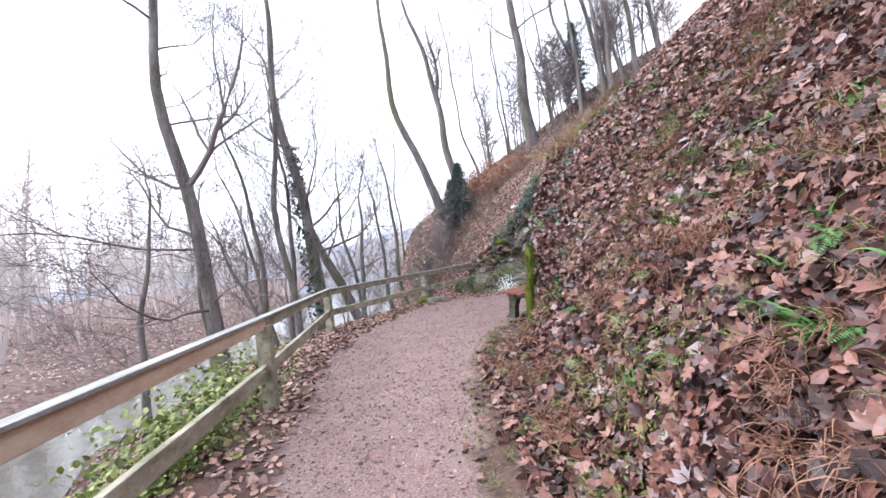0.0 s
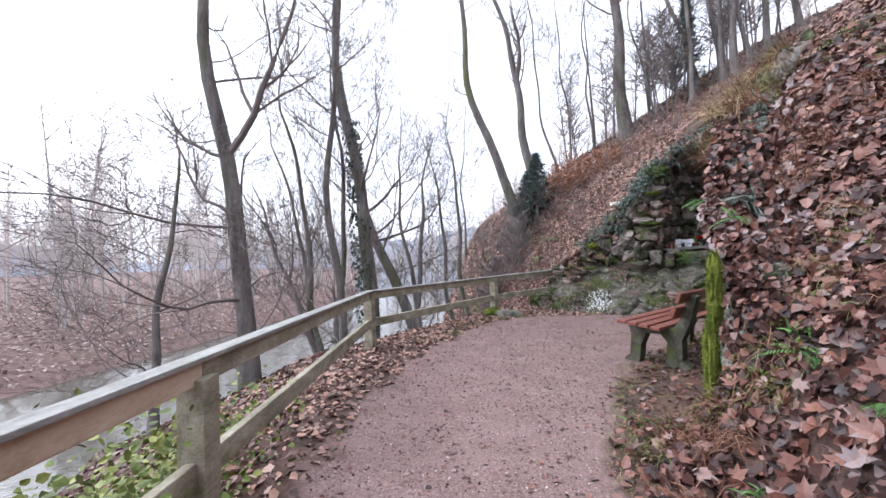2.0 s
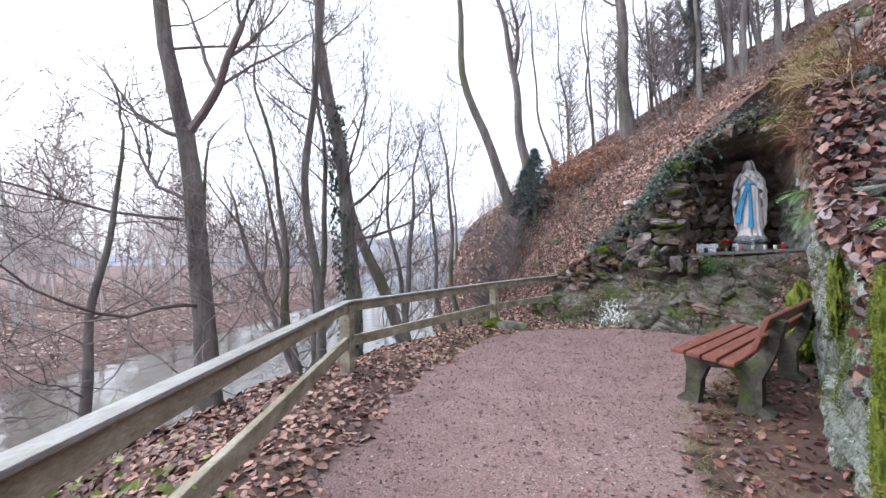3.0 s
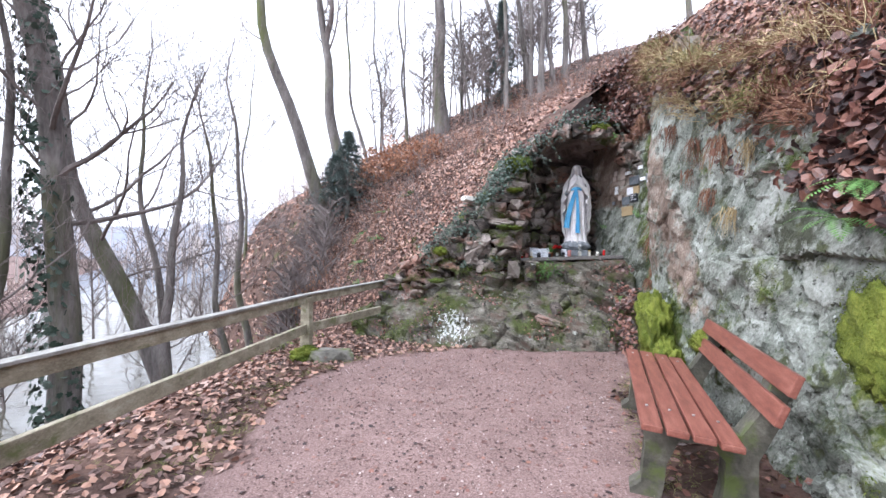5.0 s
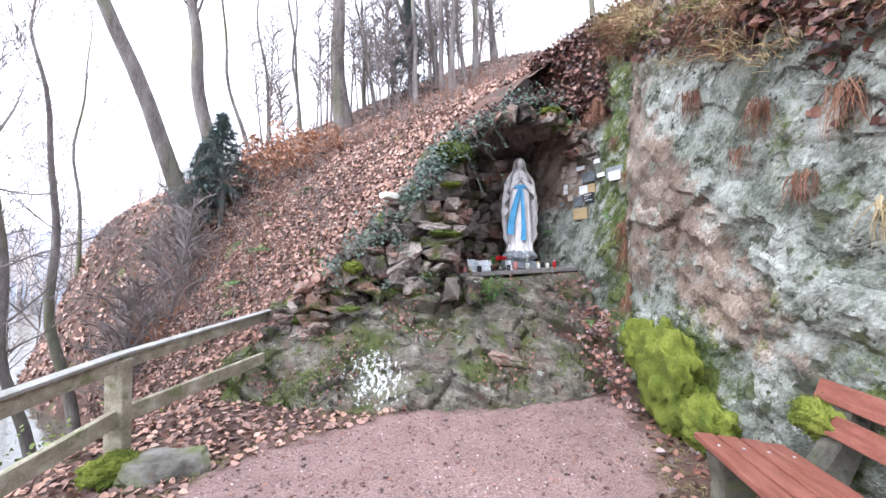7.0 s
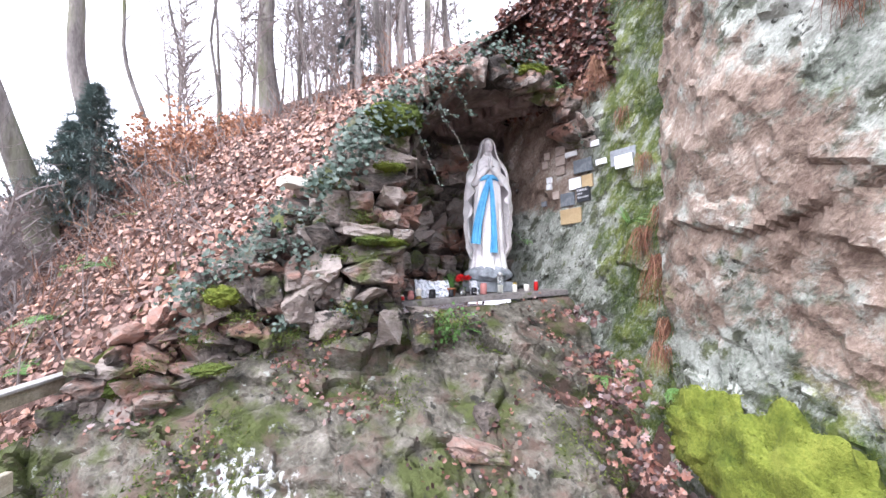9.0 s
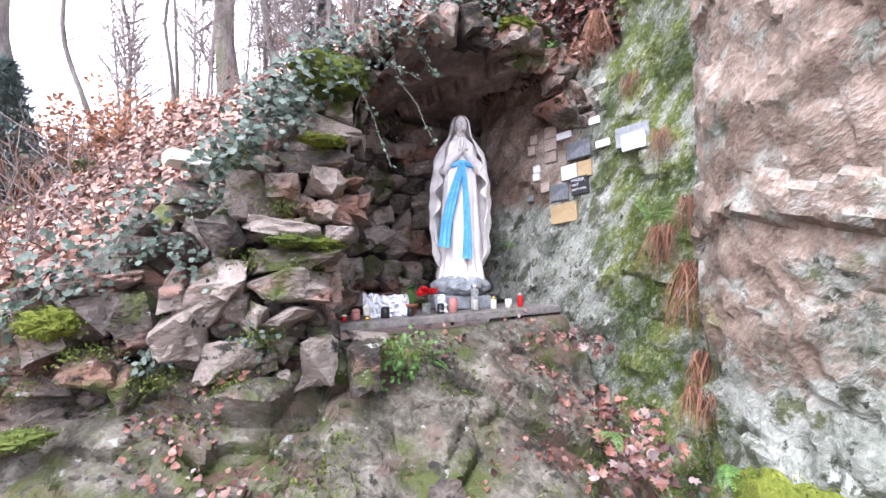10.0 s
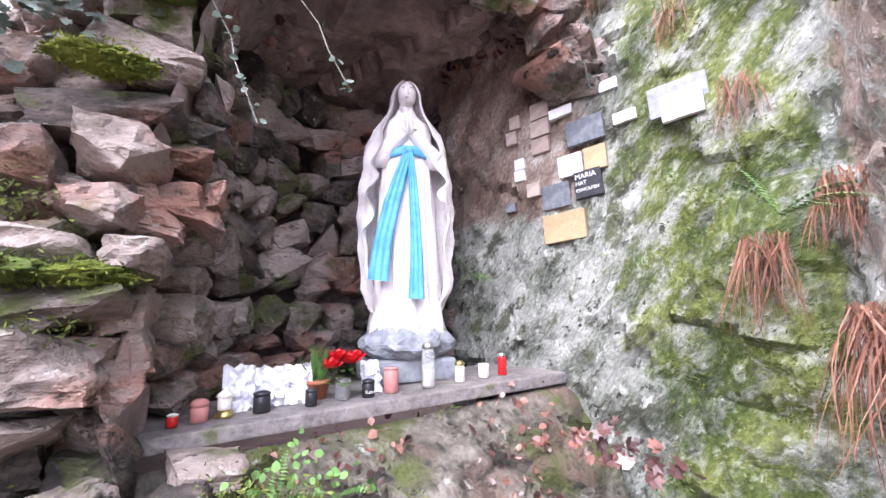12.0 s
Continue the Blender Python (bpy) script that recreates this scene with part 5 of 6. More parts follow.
def blades(bm_verts, bm_faces, at, n, length, width, lean, rnd, droop=0.6, out=None, spread=0.08, segs=4, rise=1.0):
    """Curved grass or bracken blades from one root."""
    for _ in range(n):
        a = rnd.uniform(0, 2 * math.pi)
        d = Vector((math.cos(a), math.sin(a), 0)) * lean
        if out is not None:
            d = d * 0.5 + Vector(out) * lean
        up = Vector((0, 0, rnd.uniform(0.6, 1.0) * rise))
        p = Vector(at) + Vector((rnd.uniform(-1, 1), rnd.uniform(-1, 1), rnd.uniform(-0.3, 0.3))) * spread
        v = (d * rnd.uniform(0.4, 1.2) + up).normalized()
        ln = length * rnd.uniform(0.6, 1.15)
        w = v.cross(Vector((rnd.uniform(-1, 1), rnd.uniform(-1, 1), 0.2))).normalized() * width
        o = len(bm_verts)
        for k in range(segs + 1):
            f = k / segs
            bm_verts += [p - w * (1 - f * 0.85), p + w * (1 - f * 0.85)]
            v = (v + Vector((rnd.gauss(0, 0.16), rnd.gauss(0, 0.16), -droop * 2.2 / segs))).normalized()
            p = p + v * (ln / segs)
        for k in range(segs):
            q = o + 2 * k
            bm_faces.append((q, q + 1, q + 3, q + 2))


def tuft(name, label, at, n, length, width, material, seed, lean=0.7, droop=0.6, out=None, spread=0.08, category="grass", group="", rise=1.0):
    verts, faces = [], []
    blades(verts, faces, (0, 0, 0), n, length, width, lean, random.Random(seed), droop, out, spread, 5, rise)
    ob = new(name, data_mesh(name, verts, faces, M[material]))
    ob.location = at
    return tagged(ob, label, category, group, "stuff")


def cliff_lip(k, inset=0.25):
    """A place on the brow of the rock face, k from 0 to 1 along it, and the way out from it."""
    pts = [Vector((*p, 0)) for p in CLIFF]
    total = sum((b - a).length for a, b in zip(pts, pts[1:]))
    s = k * total
    for a, b in zip(pts, pts[1:]):
        d = (b - a).length
        if s <= d:
            p, t = a.lerp(b, s / d), (b - a) / d
            out = Vector((-t.y, t.x, 0))
            q = p - out * inset
            over = p - out * 0.45
            return Vector((q.x, q.y, float(hill(np.array(over.x), np.array(over.y))) + 0.05)), out
        s -= d


rnd = random.Random(21)
for i in range(84):
    k = 0.2 + 0.62 * i / 83 + rnd.uniform(-0.01, 0.01)
    at, out = cliff_lip(k, rnd.uniform(-0.06, 0.3))
    kind_ = rnd.random()
    rust = kind_ < 0.42
    at.z -= rnd.uniform(-0.05, 0.5)
    tuft("hanging_bracken" if rust else "hanging_grass", "rust-brown dead bracken drooping over the rock" if rust else "straw-coloured dry grass drooping over the rock", at, 110 if rust else 70, rnd.uniform(0.28, 0.55),
         0.0045 if rust else 0.0035, "bracken" if rust else "straw" if kind_ < 0.75 else "grass", 300 + i, 0.5, 0.95, out * 0.5, 0.15, "bracken" if rust else "grass", "plants on the rock's brow", 0.45)
for i, (x, y, z, ln, n) in enumerate([(4.72, 11.45, 3.95, 0.75, 220), (4.62, 11.62, 3.75, 0.6, 120), (4.42, 10.75, 1.75, 0.75, 120), (4.5, 10.85, 2.0, 0.6, 100), (4.3, 10.6, 1.0, 0.4, 70), (4.55, 10.95, 2.75, 0.45, 60), (4.78, 11.1, 3.3, 0.4, 50),
                                      (2.62, 8.55, 2.0, 0.4, 70), (2.35, 8.15, 1.85, 0.4, 60), (2.9, 8.95, 2.3, 0.35, 50), (2.2, 7.9, 2.25, 0.45, 60), (2.75, 8.75, 2.55, 0.5, 90), (3.2, 9.3, 2.9, 0.45, 80), (2.45, 8.3, 2.45, 0.5, 80), (4.5, 10.75, 2.2, 0.45, 80), (4.35, 10.7, 1.2, 0.55, 110)]):
    near = CLIFF_CO[np.argmin(((CLIFF_CO - np.array((x, y, z))) ** 2).sum(1))]
    tuft("hanging_bracken", "tangled rust-brown bracken hanging on the rock", tuple(near), int(n * 1.1), ln * 0.6, 0.0034, "straw" if i in (8, 10) else "bracken", 400 + i, 0.6, 0.9, (-0.3, 0.1, 0), 0.075, "bracken", "plants on the rock's brow", -0.5)


def fern(at, size, n, seed, out=(0, 0, 0), label="fresh green fern growing among dead leaves", material="fern"):
    rr = random.Random(seed)
    verts, faces = [], []
    for _ in range(n):
        a = rr.uniform(0, 2 * math.pi)
        v = (Vector((math.cos(a), math.sin(a), rr.uniform(0.3, 0.9))) + Vector(out) * 1.2).normalized()
        p = Vector((0, 0, 0))
        ln = size * rr.uniform(0.7, 1.1)
        steps = 16
        for k in range(steps):
            f = k / steps
            v = (v + Vector((0, 0, -0.09))).normalized()
            q = p + v * (ln / steps)
            lat = v.cross(Vector((0, 0, 1))).normalized()
            w = ln * 0.26 * math.sin(math.pi * min(1, f * 0.85 + 0.15)) * (1 - f * 0.35)
            for sg in (-1, 1):
                o = len(verts)
                tip = p + lat * sg * w + v * w * 0.35 + Vector((0, 0, -w * 0.25))
                verts += [p, p.lerp(tip, 0.5) + v * ln * 0.022, tip, p.lerp(tip, 0.5) - v * ln * 0.022]
                faces.append((o, o + 1, o + 2, o + 3))
            p = q
    ob = new("fern", data_mesh("fern", verts, faces, M[material]))
    ob.location = at
    return tagged(ob, label, "fern", "ferns")


for i, (x, y, sz, n) in enumerate([(1.35, 5.05, 0.28, 6), (1.3, 4.4, 0.22, 4), (1.55, 3.2, 0.25, 5), (1.9, 2.6, 0.25, 5), (1.2, 2.3, 0.2, 5), (1.75, 1.9, 0.24, 5), (2.3, 3.9, 0.25, 5), (2.5, 3.0, 0.25, 5), (1.0, 3.4, 0.16, 4), (1.45, 1.5, 0.2, 5),
                                   (1.2, 17.0, 0.45, 8), (0.9, 16.6, 0.45, 8), (1.6, 16.4, 0.4, 7), (0.75, 14.9, 0.4, 7), (1.15, 15.2, 0.4, 7), (0.6, 14.3, 0.3, 6), (2.0, 15.6, 0.35, 6)]):
    fern((x, y, ground_z(x, y) + 0.03), sz, n, 500 + i, (-0.5, 0, 0.2))
for i, (x, y, z, sz) in enumerate([(1.62, 6.75, 1.75, 0.34), (1.75, 6.9, 1.6, 0.3), (1.34, 5.7, 1.5, 0.22), (4.3, 10.72, 2.0, 0.22), (4.0, 10.3, 0.8, 0.2), (4.6, 11.5, 3.5, 0.2), (*gp(1.78, 0.62, 2.0)[:], 0.26), (3.55, 12.15, 1.1, 0.22), (3.75, 12.1, 1.05, 0.24), (4.15, 10.9, 0.75, 0.15)]):
    fern((x, y, z), sz, 5, 540 + i, (-0.7, -0.2, 0), "small green fern rooted in a crack of the rock")


# moss cushions on rock: bumpy domes with a nap of short blades
def moss_cushion(at, size, turn, seed, label="bright yellow-green moss cushion on the rock", material="moss"):
    bm = bmesh.new()
    bmesh.ops.create_icosphere(bm, subdivisions=5, radius=1.0)
    for v in bm.verts:
        w = v.co * 2.2 + Vector((seed * 3.1, 0, 0))
        v.co *= 0.85 + 0.3 * noise.fractal(w, 0.9, 2.0, 4) + 0.12 * noise.voronoi(w * 2.2)[0][0]
    me = bpy.data.meshes.new("moss_cushion")
    g = np.random.default_rng(seed)
    bm.normal_update()
    S = Matrix.Diagonal((*size, 1))
    R_ = Matrix.Rotation(turn, 4, "Z")
    bmesh.ops.transform(bm, matrix=R_ @ S, verts=bm.verts)
    bm.normal_update()
    co = np.array([v.co[:] for v in bm.verts])
    no = np.array([v.normal[:] for v in bm.verts])
    bm.to_mesh(me)
    bm.free()
    me.materials.append(M[material])
    me.shade_smooth()
    ob = tagged(new("moss_cushion", me), label, "moss", "moss cushions")
    ob.location = at
    pick = g.integers(0, len(co), int(7000 * max(size)))
    nap = new("nap", leaf_mesh("nap", co[pick] + g.normal(0, 0.012, (len(pick), 3)), np.cross(no[pick], g.normal(0, 1, (len(pick), 3))), (0.012, 0.028), M[material], 2, 0.1, seed, 0.3, 0.0))
    nap.parent = ob
    nap["kind"] = "stuff"
    return ob


CT = math.atan2(0.83, 0.56)
moss_cushion((3.42, 9.55, 0.42), (0.55, 0.17, 0.5), CT, 1)
moss_cushion((3.75, 10.0, 0.62), (0.38, 0.13, 0.28), CT, 2)
moss_cushion((3.15, 9.15, 0.22), (0.4, 0.14, 0.26), CT, 3)
moss_cushion((1.75, 6.72, 1.0), (0.3, 0.05, 0.3), CT, 4, "olive-green moss spread on the rock")
moss_cushion((1.08, 5.57, 0.4), (0.1, 0.05, 0.45), CT, 6, "long strip of lime-green moss on the rock's edge")
moss_cushion((1.14, 5.62, 0.98), (0.11, 0.055, 0.3), CT, 7, "lime-green moss on the rock's edge")
moss_cushion((2.62, 8.3, 0.62), (0.18, 0.1, 0.12), CT, 8)
moss_cushion((-0.62, 11.3, 0.05), (0.2, 0.15, 0.12), 0.5, 12, "green moss round the foot of a fence post")
for i, (u, v, z, a, b, c) in enumerate([(-0.12, -0.32, 2.56, 0.15, 0.09, 0.035), (-0.3, -0.38, 1.88, 0.14, 0.1, 0.04), (-0.1, -0.34, 1.87, 0.12, 0.1, 0.04), (-0.05, -0.24, 3.05, 0.26, 0.18, 0.16), (-1.45, -0.42, 1.42, 0.13, 0.1, 0.08),
                                        (-2.2, -0.3, 0.78, 0.17, 0.12, 0.08), (1.45, -0.25, 3.72, 0.18, 0.1, 0.08), (-1.5, -0.55, 0.9, 0.14, 0.1, 0.04)]):
    moss_cushion(gp(u, v, z), (a, b, c), math.atan2(E1.y, E1.x), 20 + i, "olive-green moss on the grotto stones", "dark_moss" if i % 2 else "moss")

# nap of short moss on the rock wherever it is grown over
g = np.random.default_rng(41)
damp = np.array([noise.fractal(Vector(c) * 1.7, 0.7, 2, 4) for c in CLIFF_CO])
pick = np.flatnonzero(CLIFF_MOSS + 0.5 * damp + g.uniform(-0.1, 0.1, len(CLIFF_MOSS)) > 0.6)
pick = pick[g.integers(0, len(pick), 18000)]
pp = CLIFF_CO[pick] + g.normal(0, 0.015, (18000, 3)) + np.array((-0.008, 0.004, 0))
tagged(new("rock_moss", leaf_mesh("rock_moss", pp, g.normal(0, 1, (18000, 3)), (0.01, 0.026), M["dark_moss"], 2, 0.1, 42, 0.2, 0.0)), "short dark green moss growing on the rock", "moss", kind="stuff")
pick = g.integers(0, len(OUTCROP), 30000)
gate = np.array([noise.noise(Vector(OUTCROP[i]) * 1.6) for i in pick])
pk = pick[gate > 0.12][:7000]
tagged(new("rock_moss", leaf_mesh("rock_moss", OUTCROP[pk] + g.normal(0, 0.02, (len(pk), 3)) + np.array((0, 0, 0.01)), g.normal(0, 1, (len(pk), 3)), (0.02, 0.045), M["dark_moss"], 2, 0.1, 43, 0.2, 0.0)),
       "patches of short moss on the bedrock", "moss", kind="stuff")
gate2 = np.array([noise.noise(Vector(OUTCROP[i]) * 1.9 + Vector((30, 0, 0))) for i in pick])
pk = pick[gate2 > 0.2][:1100]
tagged(new("outcrop_leaves", leaf_mesh("outcrop_leaves", OUTCROP[pk] + g.normal(0, 0.03, (len(pk), 3)) + np.array((0, 0, 0.025)), np.tile((-0.2, -0.5, 0.8), (len(pk), 1)), (0.02, 0.05), M["leaf"], 0, 0.4, 44, 0.5, 0.02)),
       "dead leaves caught on the bedrock apron", "leaves", kind="stuff")
gully = np.stack([g.uniform(3.5, 4.75, 1500), np.zeros(1500), np.zeros(1500)], 1)
gully = gully[np.array([noise.noise(Vector((a * 3, 1, 0))) for a in gully[:, 0]]) > 0.0][:420]
ng = len(gully)
gully[:, 1] = 10.1 + (gully[:, 0] - 3.5) * 1.15 + g.normal(0, 0.14, ng)
gully[:, 2] = 0.02 + (gully[:, 0] - 3.5) * 0.98 + np.abs(g.normal(0, 0.04, ng))
tagged(new("gully_leaves", leaf_mesh("gully_leaves", gully, np.tile((-0.4, -0.3, 0.85), (ng, 1)), (0.035, 0.07), M["leaf"], 1, 0.4, 45, 0.5, 0.03)), "dead leaves drifted into the cleft beside the rock", "leaves", kind="stuff")

mc = np.array([v.co[:] for v in outer.data.vertices])
mc = mc[mc[:, 2] > 3.3]
pk = g.integers(0, len(mc), 2200)
tagged(new("mound_leaves", leaf_mesh("mound_leaves", mc[pk] + g.normal(0, 0.07, (2200, 3)) + np.array((0, 0, 0.05)), np.tile((-0.2, -0.5, 0.85), (2200, 1)), (0.04, 0.085), M["leaf"], 0, 0.45, 47, 0.6, 0.05)),
       "dead leaves lying over the grotto arch", "leaves", kind="stuff")
brow = np.flatnonzero(np.arange(len(CLIFF_CO)) % 121 > 111)
pk = brow[g.integers(0, len(brow), 4500)]
tagged(new("brow_leaves", leaf_mesh("brow_leaves", CLIFF_CO[pk] + g.normal(0, 0.05, (4500, 3)) + np.array((0.03, -0.02, 0.02)), np.tile((-0.5, 0.1, 0.8), (4500, 1)), (0.045, 0.085), M["leaf"], 0, 0.45, 48, 0.6, 0.05)),
       "dead leaves along the brow of the rock", "leaves", kind="stuff")
nose = np.flatnonzero((CLIFF_CO[:, 1] < 7.3 + 0.3 * np.sin(CLIFF_CO[:, 2] * 5)) & (CLIFF_CO[:, 2] > 1.0 + 0.45 * (CLIFF_CO[:, 1] - 5.5)) | (CLIFF_CO[:, 1] < 8.9) & (CLIFF_CO[:, 2] > 2.3 + 0.5 * (CLIFF_CO[:, 1] - 7.3)) | (CLIFF_CO[:, 1] > 11.2) & (CLIFF_CO[:, 2] > 3.55))
pk = nose[g.integers(0, len(nose), 6200)]
tagged(new("nose_leaves", leaf_mesh("nose_leaves", CLIFF_CO[pk] + g.normal(0, 0.025, (6200, 3)) + np.array((-0.02, 0.0, 0.01)), np.tile((-0.6, -0.35, 0.7), (6200, 1)), (0.05, 0.09), M["leaf"], 0, 0.45, 46, 0.6, 0.05)),
       "dead leaves clinging to the rock's nose", "leaves", kind="stuff")
tip = np.flatnonzero((CLIFF_CO[:, 1] < 6.3) & (CLIFF_CO[:, 2] > 0.5) | (CLIFF_CO[:, 1] < 8.4) & (CLIFF_CO[:, 2] > 1.5 + 0.3 * (CLIFF_CO[:, 1] - 6.3)))
pk = tip[g.integers(0, len(tip), 9000)]
back = g.uniform(0, 0.42, (9000, 1)) * np.array((0.87, -0.49, 0))
tagged(new("nose_leaves", leaf_mesh("nose_leaves", CLIFF_CO[pk] + back + g.normal(0, 0.03, (9000, 3)) + np.array((0.0, -0.03, 0.01)), np.tile((-0.35, -0.75, 0.5), (9000, 1)), (0.05, 0.09), M["leaf"], 0, 0.45, 47, 0.6, 0.05)),
       "dead leaves heaped behind the rock's nose", "leaves", kind="stuff")
litter("nose_litter", (0.95, 4.9), (2.8, 7.4), 3500, (0.05, 0.09), "dead leaves on the steep end of the bank", 48, 0, lambda x, y: (side(x, y, CLIFF) > 0.05), tilt=0.7, lift=0.07, curl=0.4, steep_max=30.0)

# ivy over the shoulder of the arch
g = np.random.default_rng(77)


def ivy_patch(name, label, pts, nrm, n, size, spread, seed):
    gg = np.random.default_rng(seed)
    idx_ = gg.integers(0, len(pts), n)
    p = np.array([pts[i] for i in idx_]) + gg.normal(0, spread, (n, 3))
    nr = np.array([nrm[i] for i in idx_])
    return tagged(new(name, leaf_mesh(name, p, nr, size, M["ivy"], 1, 0.15, seed, 0.5, 0.05)), label, "ivy", kind="stuff")


front = -E2 * 0.8 + Vector((0, 0, 0.6))
shoulder = [gp(u + 0.13, -0.36 + 0.2 * (z - 2.8), z - 0.12) for u, z in [(-0.55, 2.72), (-0.65, 2.85), (-0.55, 2.95), (-0.45, 3.1), (-0.3, 3.25), (-0.12, 3.38), (0.1, 3.52), (0.3, 3.62), (0.5, 3.72), (-0.7, 2.6), (-0.85, 2.45), (-0.4, 2.9), (-0.2, 3.1), (0.0, 3.3)]]
ivy_patch("ivy", "dark blue-green ivy spilling over the arch's shoulder", shoulder, [front] * len(shoulder), 1350, (0.028, 0.055), 0.075, 31)
low = [gp(u, -0.36, z) for u, z in [(-1.05, 2.1), (-1.15, 2.0), (-1.35, 1.85), (-1.5, 1.7), (-1.75, 1.45)]]
ivy_patch("ivy", "ivy creeping along the top of the stone wall", low, [front] * len(low), 180, (0.028, 0.05), 0.08, 32)
crest = [gp(u, -0.2, z) for u, z in [(0.7, 3.82), (0.9, 3.86), (1.1, 3.9), (1.3, 3.92), (1.5, 3.92)]]
ivy_patch("ivy", "ivy trailing over the top of the arch", crest, [front] * len(crest), 420, (0.028, 0.05), 0.1, 33)
creep = [gp(u, -0.44 + 0.14 * (z - 0.9), z) for u, z in [(-1.7, 1.42), (-1.55, 1.5), (-1.35, 1.62), (-1.2, 1.78), (-1.0, 1.85), (-0.85, 1.72), (-0.5, 1.26), (-1.0, 1.2), (-1.65, 1.2), (-0.8, 2.1), (-0.72, 2.35)]]
ivy_patch("ivy", "small ivy sprays between the stones of the wall", creep, [front] * len(creep), 620, (0.018, 0.04), 0.06, 35)
for nm_, spots_, n_, sd in (("wall_moss", [(-1.9, 0.95), (-1.6, 1.1), (-1.3, 1.25), (-0.6, 1.05), (-0.45, 1.3), (-0.2, 1.72), (-0.5, 1.76), (0.3, 1.2), (0.5, 1.15), (-0.95, 1.1), (-1.5, 1.45), (-0.6, 2.4), (-0.35, 2.1)], 3600, 36),):
    gm = np.random.default_rng(sd)
    at_ = np.array([gp(u, -0.46 + 0.14 * (z - 0.9), z) for u, z in spots_])[gm.integers(0, len(spots_), n_)] + gm.normal(0, 1, (n_, 3)) * np.array((0.075, 0.05, 0.035))
    tagged(new(nm_, leaf_mesh(nm_, at_, gm.normal(0, 1, (n_, 3)), (0.015, 0.035), M["dark_moss"], 2, 0.1, sd, 0.2, 0.0)), "olive moss in the joints of the wall", "moss", kind="stuff")
foot = [gp(u, -0.28, z) for u, z in [(0.45, 1.12), (0.55, 1.02), (0.4, 1.0), (0.6, 1.15)]]
tagged(new("herb", leaf_mesh("herb", np.array([foot[i % 4] for i in range(160)]) + g.normal(0, 0.07, (160, 3)), np.array([front] * 160), (0.02, 0.038), M["fern"], 0, 0.2, 34, 0.6, 0.04)),
       "small green herbs growing under the ledge", "herb", kind="stuff")


def vine(points, seed, label="thin bare ivy vine hanging from the arch"):
    v = thing("vine", label, "vine", "hanging vines")
    cu = bpy.data.curves.new("stem", "CURVE")
    cu.dimensions, cu.bevel_depth, cu.bevel_resolution = "3D", 0.0026, 1
    sp = cu.splines.new("POLY")
    sp.points.add(len(points) - 1)
    for q, p in zip(sp.points, points):
        q.co = (*p, 1)
    cu.materials.append(M["bark"])
    st_ = new("stem", cu)
    st_.parent = v
    gg = np.random.default_rng(seed)
    n = 60
    t = gg.uniform(0, len(points) - 1.001, n)
    p = np.array([points[int(a)].lerp(points[int(a) + 1], a - int(a))[:] for a in t]) + gg.normal(0, 0.012, (n, 3))
    lf = new("leaves", leaf_mesh("leaves", p, np.array([front] * n), (0.02, 0.035), M["ivy"], 0, 0.2, seed, 0.6, 0.01))
    lf.parent = v


rnd = random.Random(9)
for k, (u, z, du, dz, n) in enumerate([(0.15, 3.4, 0.5, -0.8, 8), (0.35, 3.55, 0.35, -0.45, 7), (-0.1, 3.3, 0.65, -0.25, 8), (1.75, 3.6, 0.18, -0.7, 8), (1.65, 3.75, 0.2, -0.4, 6), (0.0, 3.1, 0.35, -0.7, 8)]):
    vine([gp(u + du * i / n + rnd.uniform(-0.02, 0.02), -0.34 - 0.06 * math.sin(i), z + dz * (i / n) ** 1.6) for i in range(n + 1)], 60 + k)


# ---- trees ----
def tube(verts, faces, pts, radii, sides):
    o = len(verts)
    ref = Vector((0.31, 0.17, 0.93))
    for k, (p, r) in enumerate(zip(pts, radii)):
        d = (pts[min(k + 1, len(pts) - 1)] - pts[max(k - 1, 0)]).normalized()
        a = d.cross(ref if abs(d.dot(ref)) < 0.95 else Vector((1, 0, 0))).normalized()
        b = d.cross(a)
        for i in range(sides):
            t = 2 * math.pi * i / sides
            verts.append(p + (a * math.cos(t) + b * math.sin(t)) * r)
    for k in range(len(pts) - 1):
        for i in range(sides):
            q, w = o + k * sides + i, o + k * sides + (i + 1) % sides
            faces.append((q, w, w + sides, q + sides))


def sprout(verts, faces, p, d, ln, r, level, rnd, up=0.12, kinds=(7, 6, 4), minr=0.004):
    segs = 8 if level < 2 else 4
    pts, radii = [p.copy()], [r]
    kids = []
    for k in range(segs):
        d = (d + Vector((rnd.gauss(0, 0.17), rnd.gauss(0, 0.17), rnd.gauss(0, 0.13) + up))).normalized()
        p = p + d * (ln / segs)
        rr_ = max(r * (1 - 0.82 * (k + 1) / segs), minr)
        pts.append(p.copy())
        radii.append(rr_)
        kids.append((p.copy(), d.copy(), rr_, (k + 1) / segs))
    tube(verts, faces, pts, radii, 6 if level == 0 else 4 if level == 1 else 3)
    if level < len(kinds) - 1 or (level < len(kinds) and kinds[level] > 0 and level < 3):
        n = kinds[level] if level < len(kinds) else 0
        for _ in range(n):
            q, dd, rr_, f = kids[rnd.randrange(1, len(kids))]
            a = Vector((rnd.gauss(0, 1), rnd.gauss(0, 1), rnd.gauss(0.1, 0.5)))
            side_ = (a - dd * a.dot(dd)).normalized()
            nd = (dd * rnd.uniform(0.5, 1.0) + side_ * rnd.uniform(0.5, 1.0)).normalized()
            sprout(verts, faces, q, nd, ln * rnd.uniform(0.32, 0.58), max(rr_ * 0.6, minr), level + 1, rnd, up, kinds, minr)


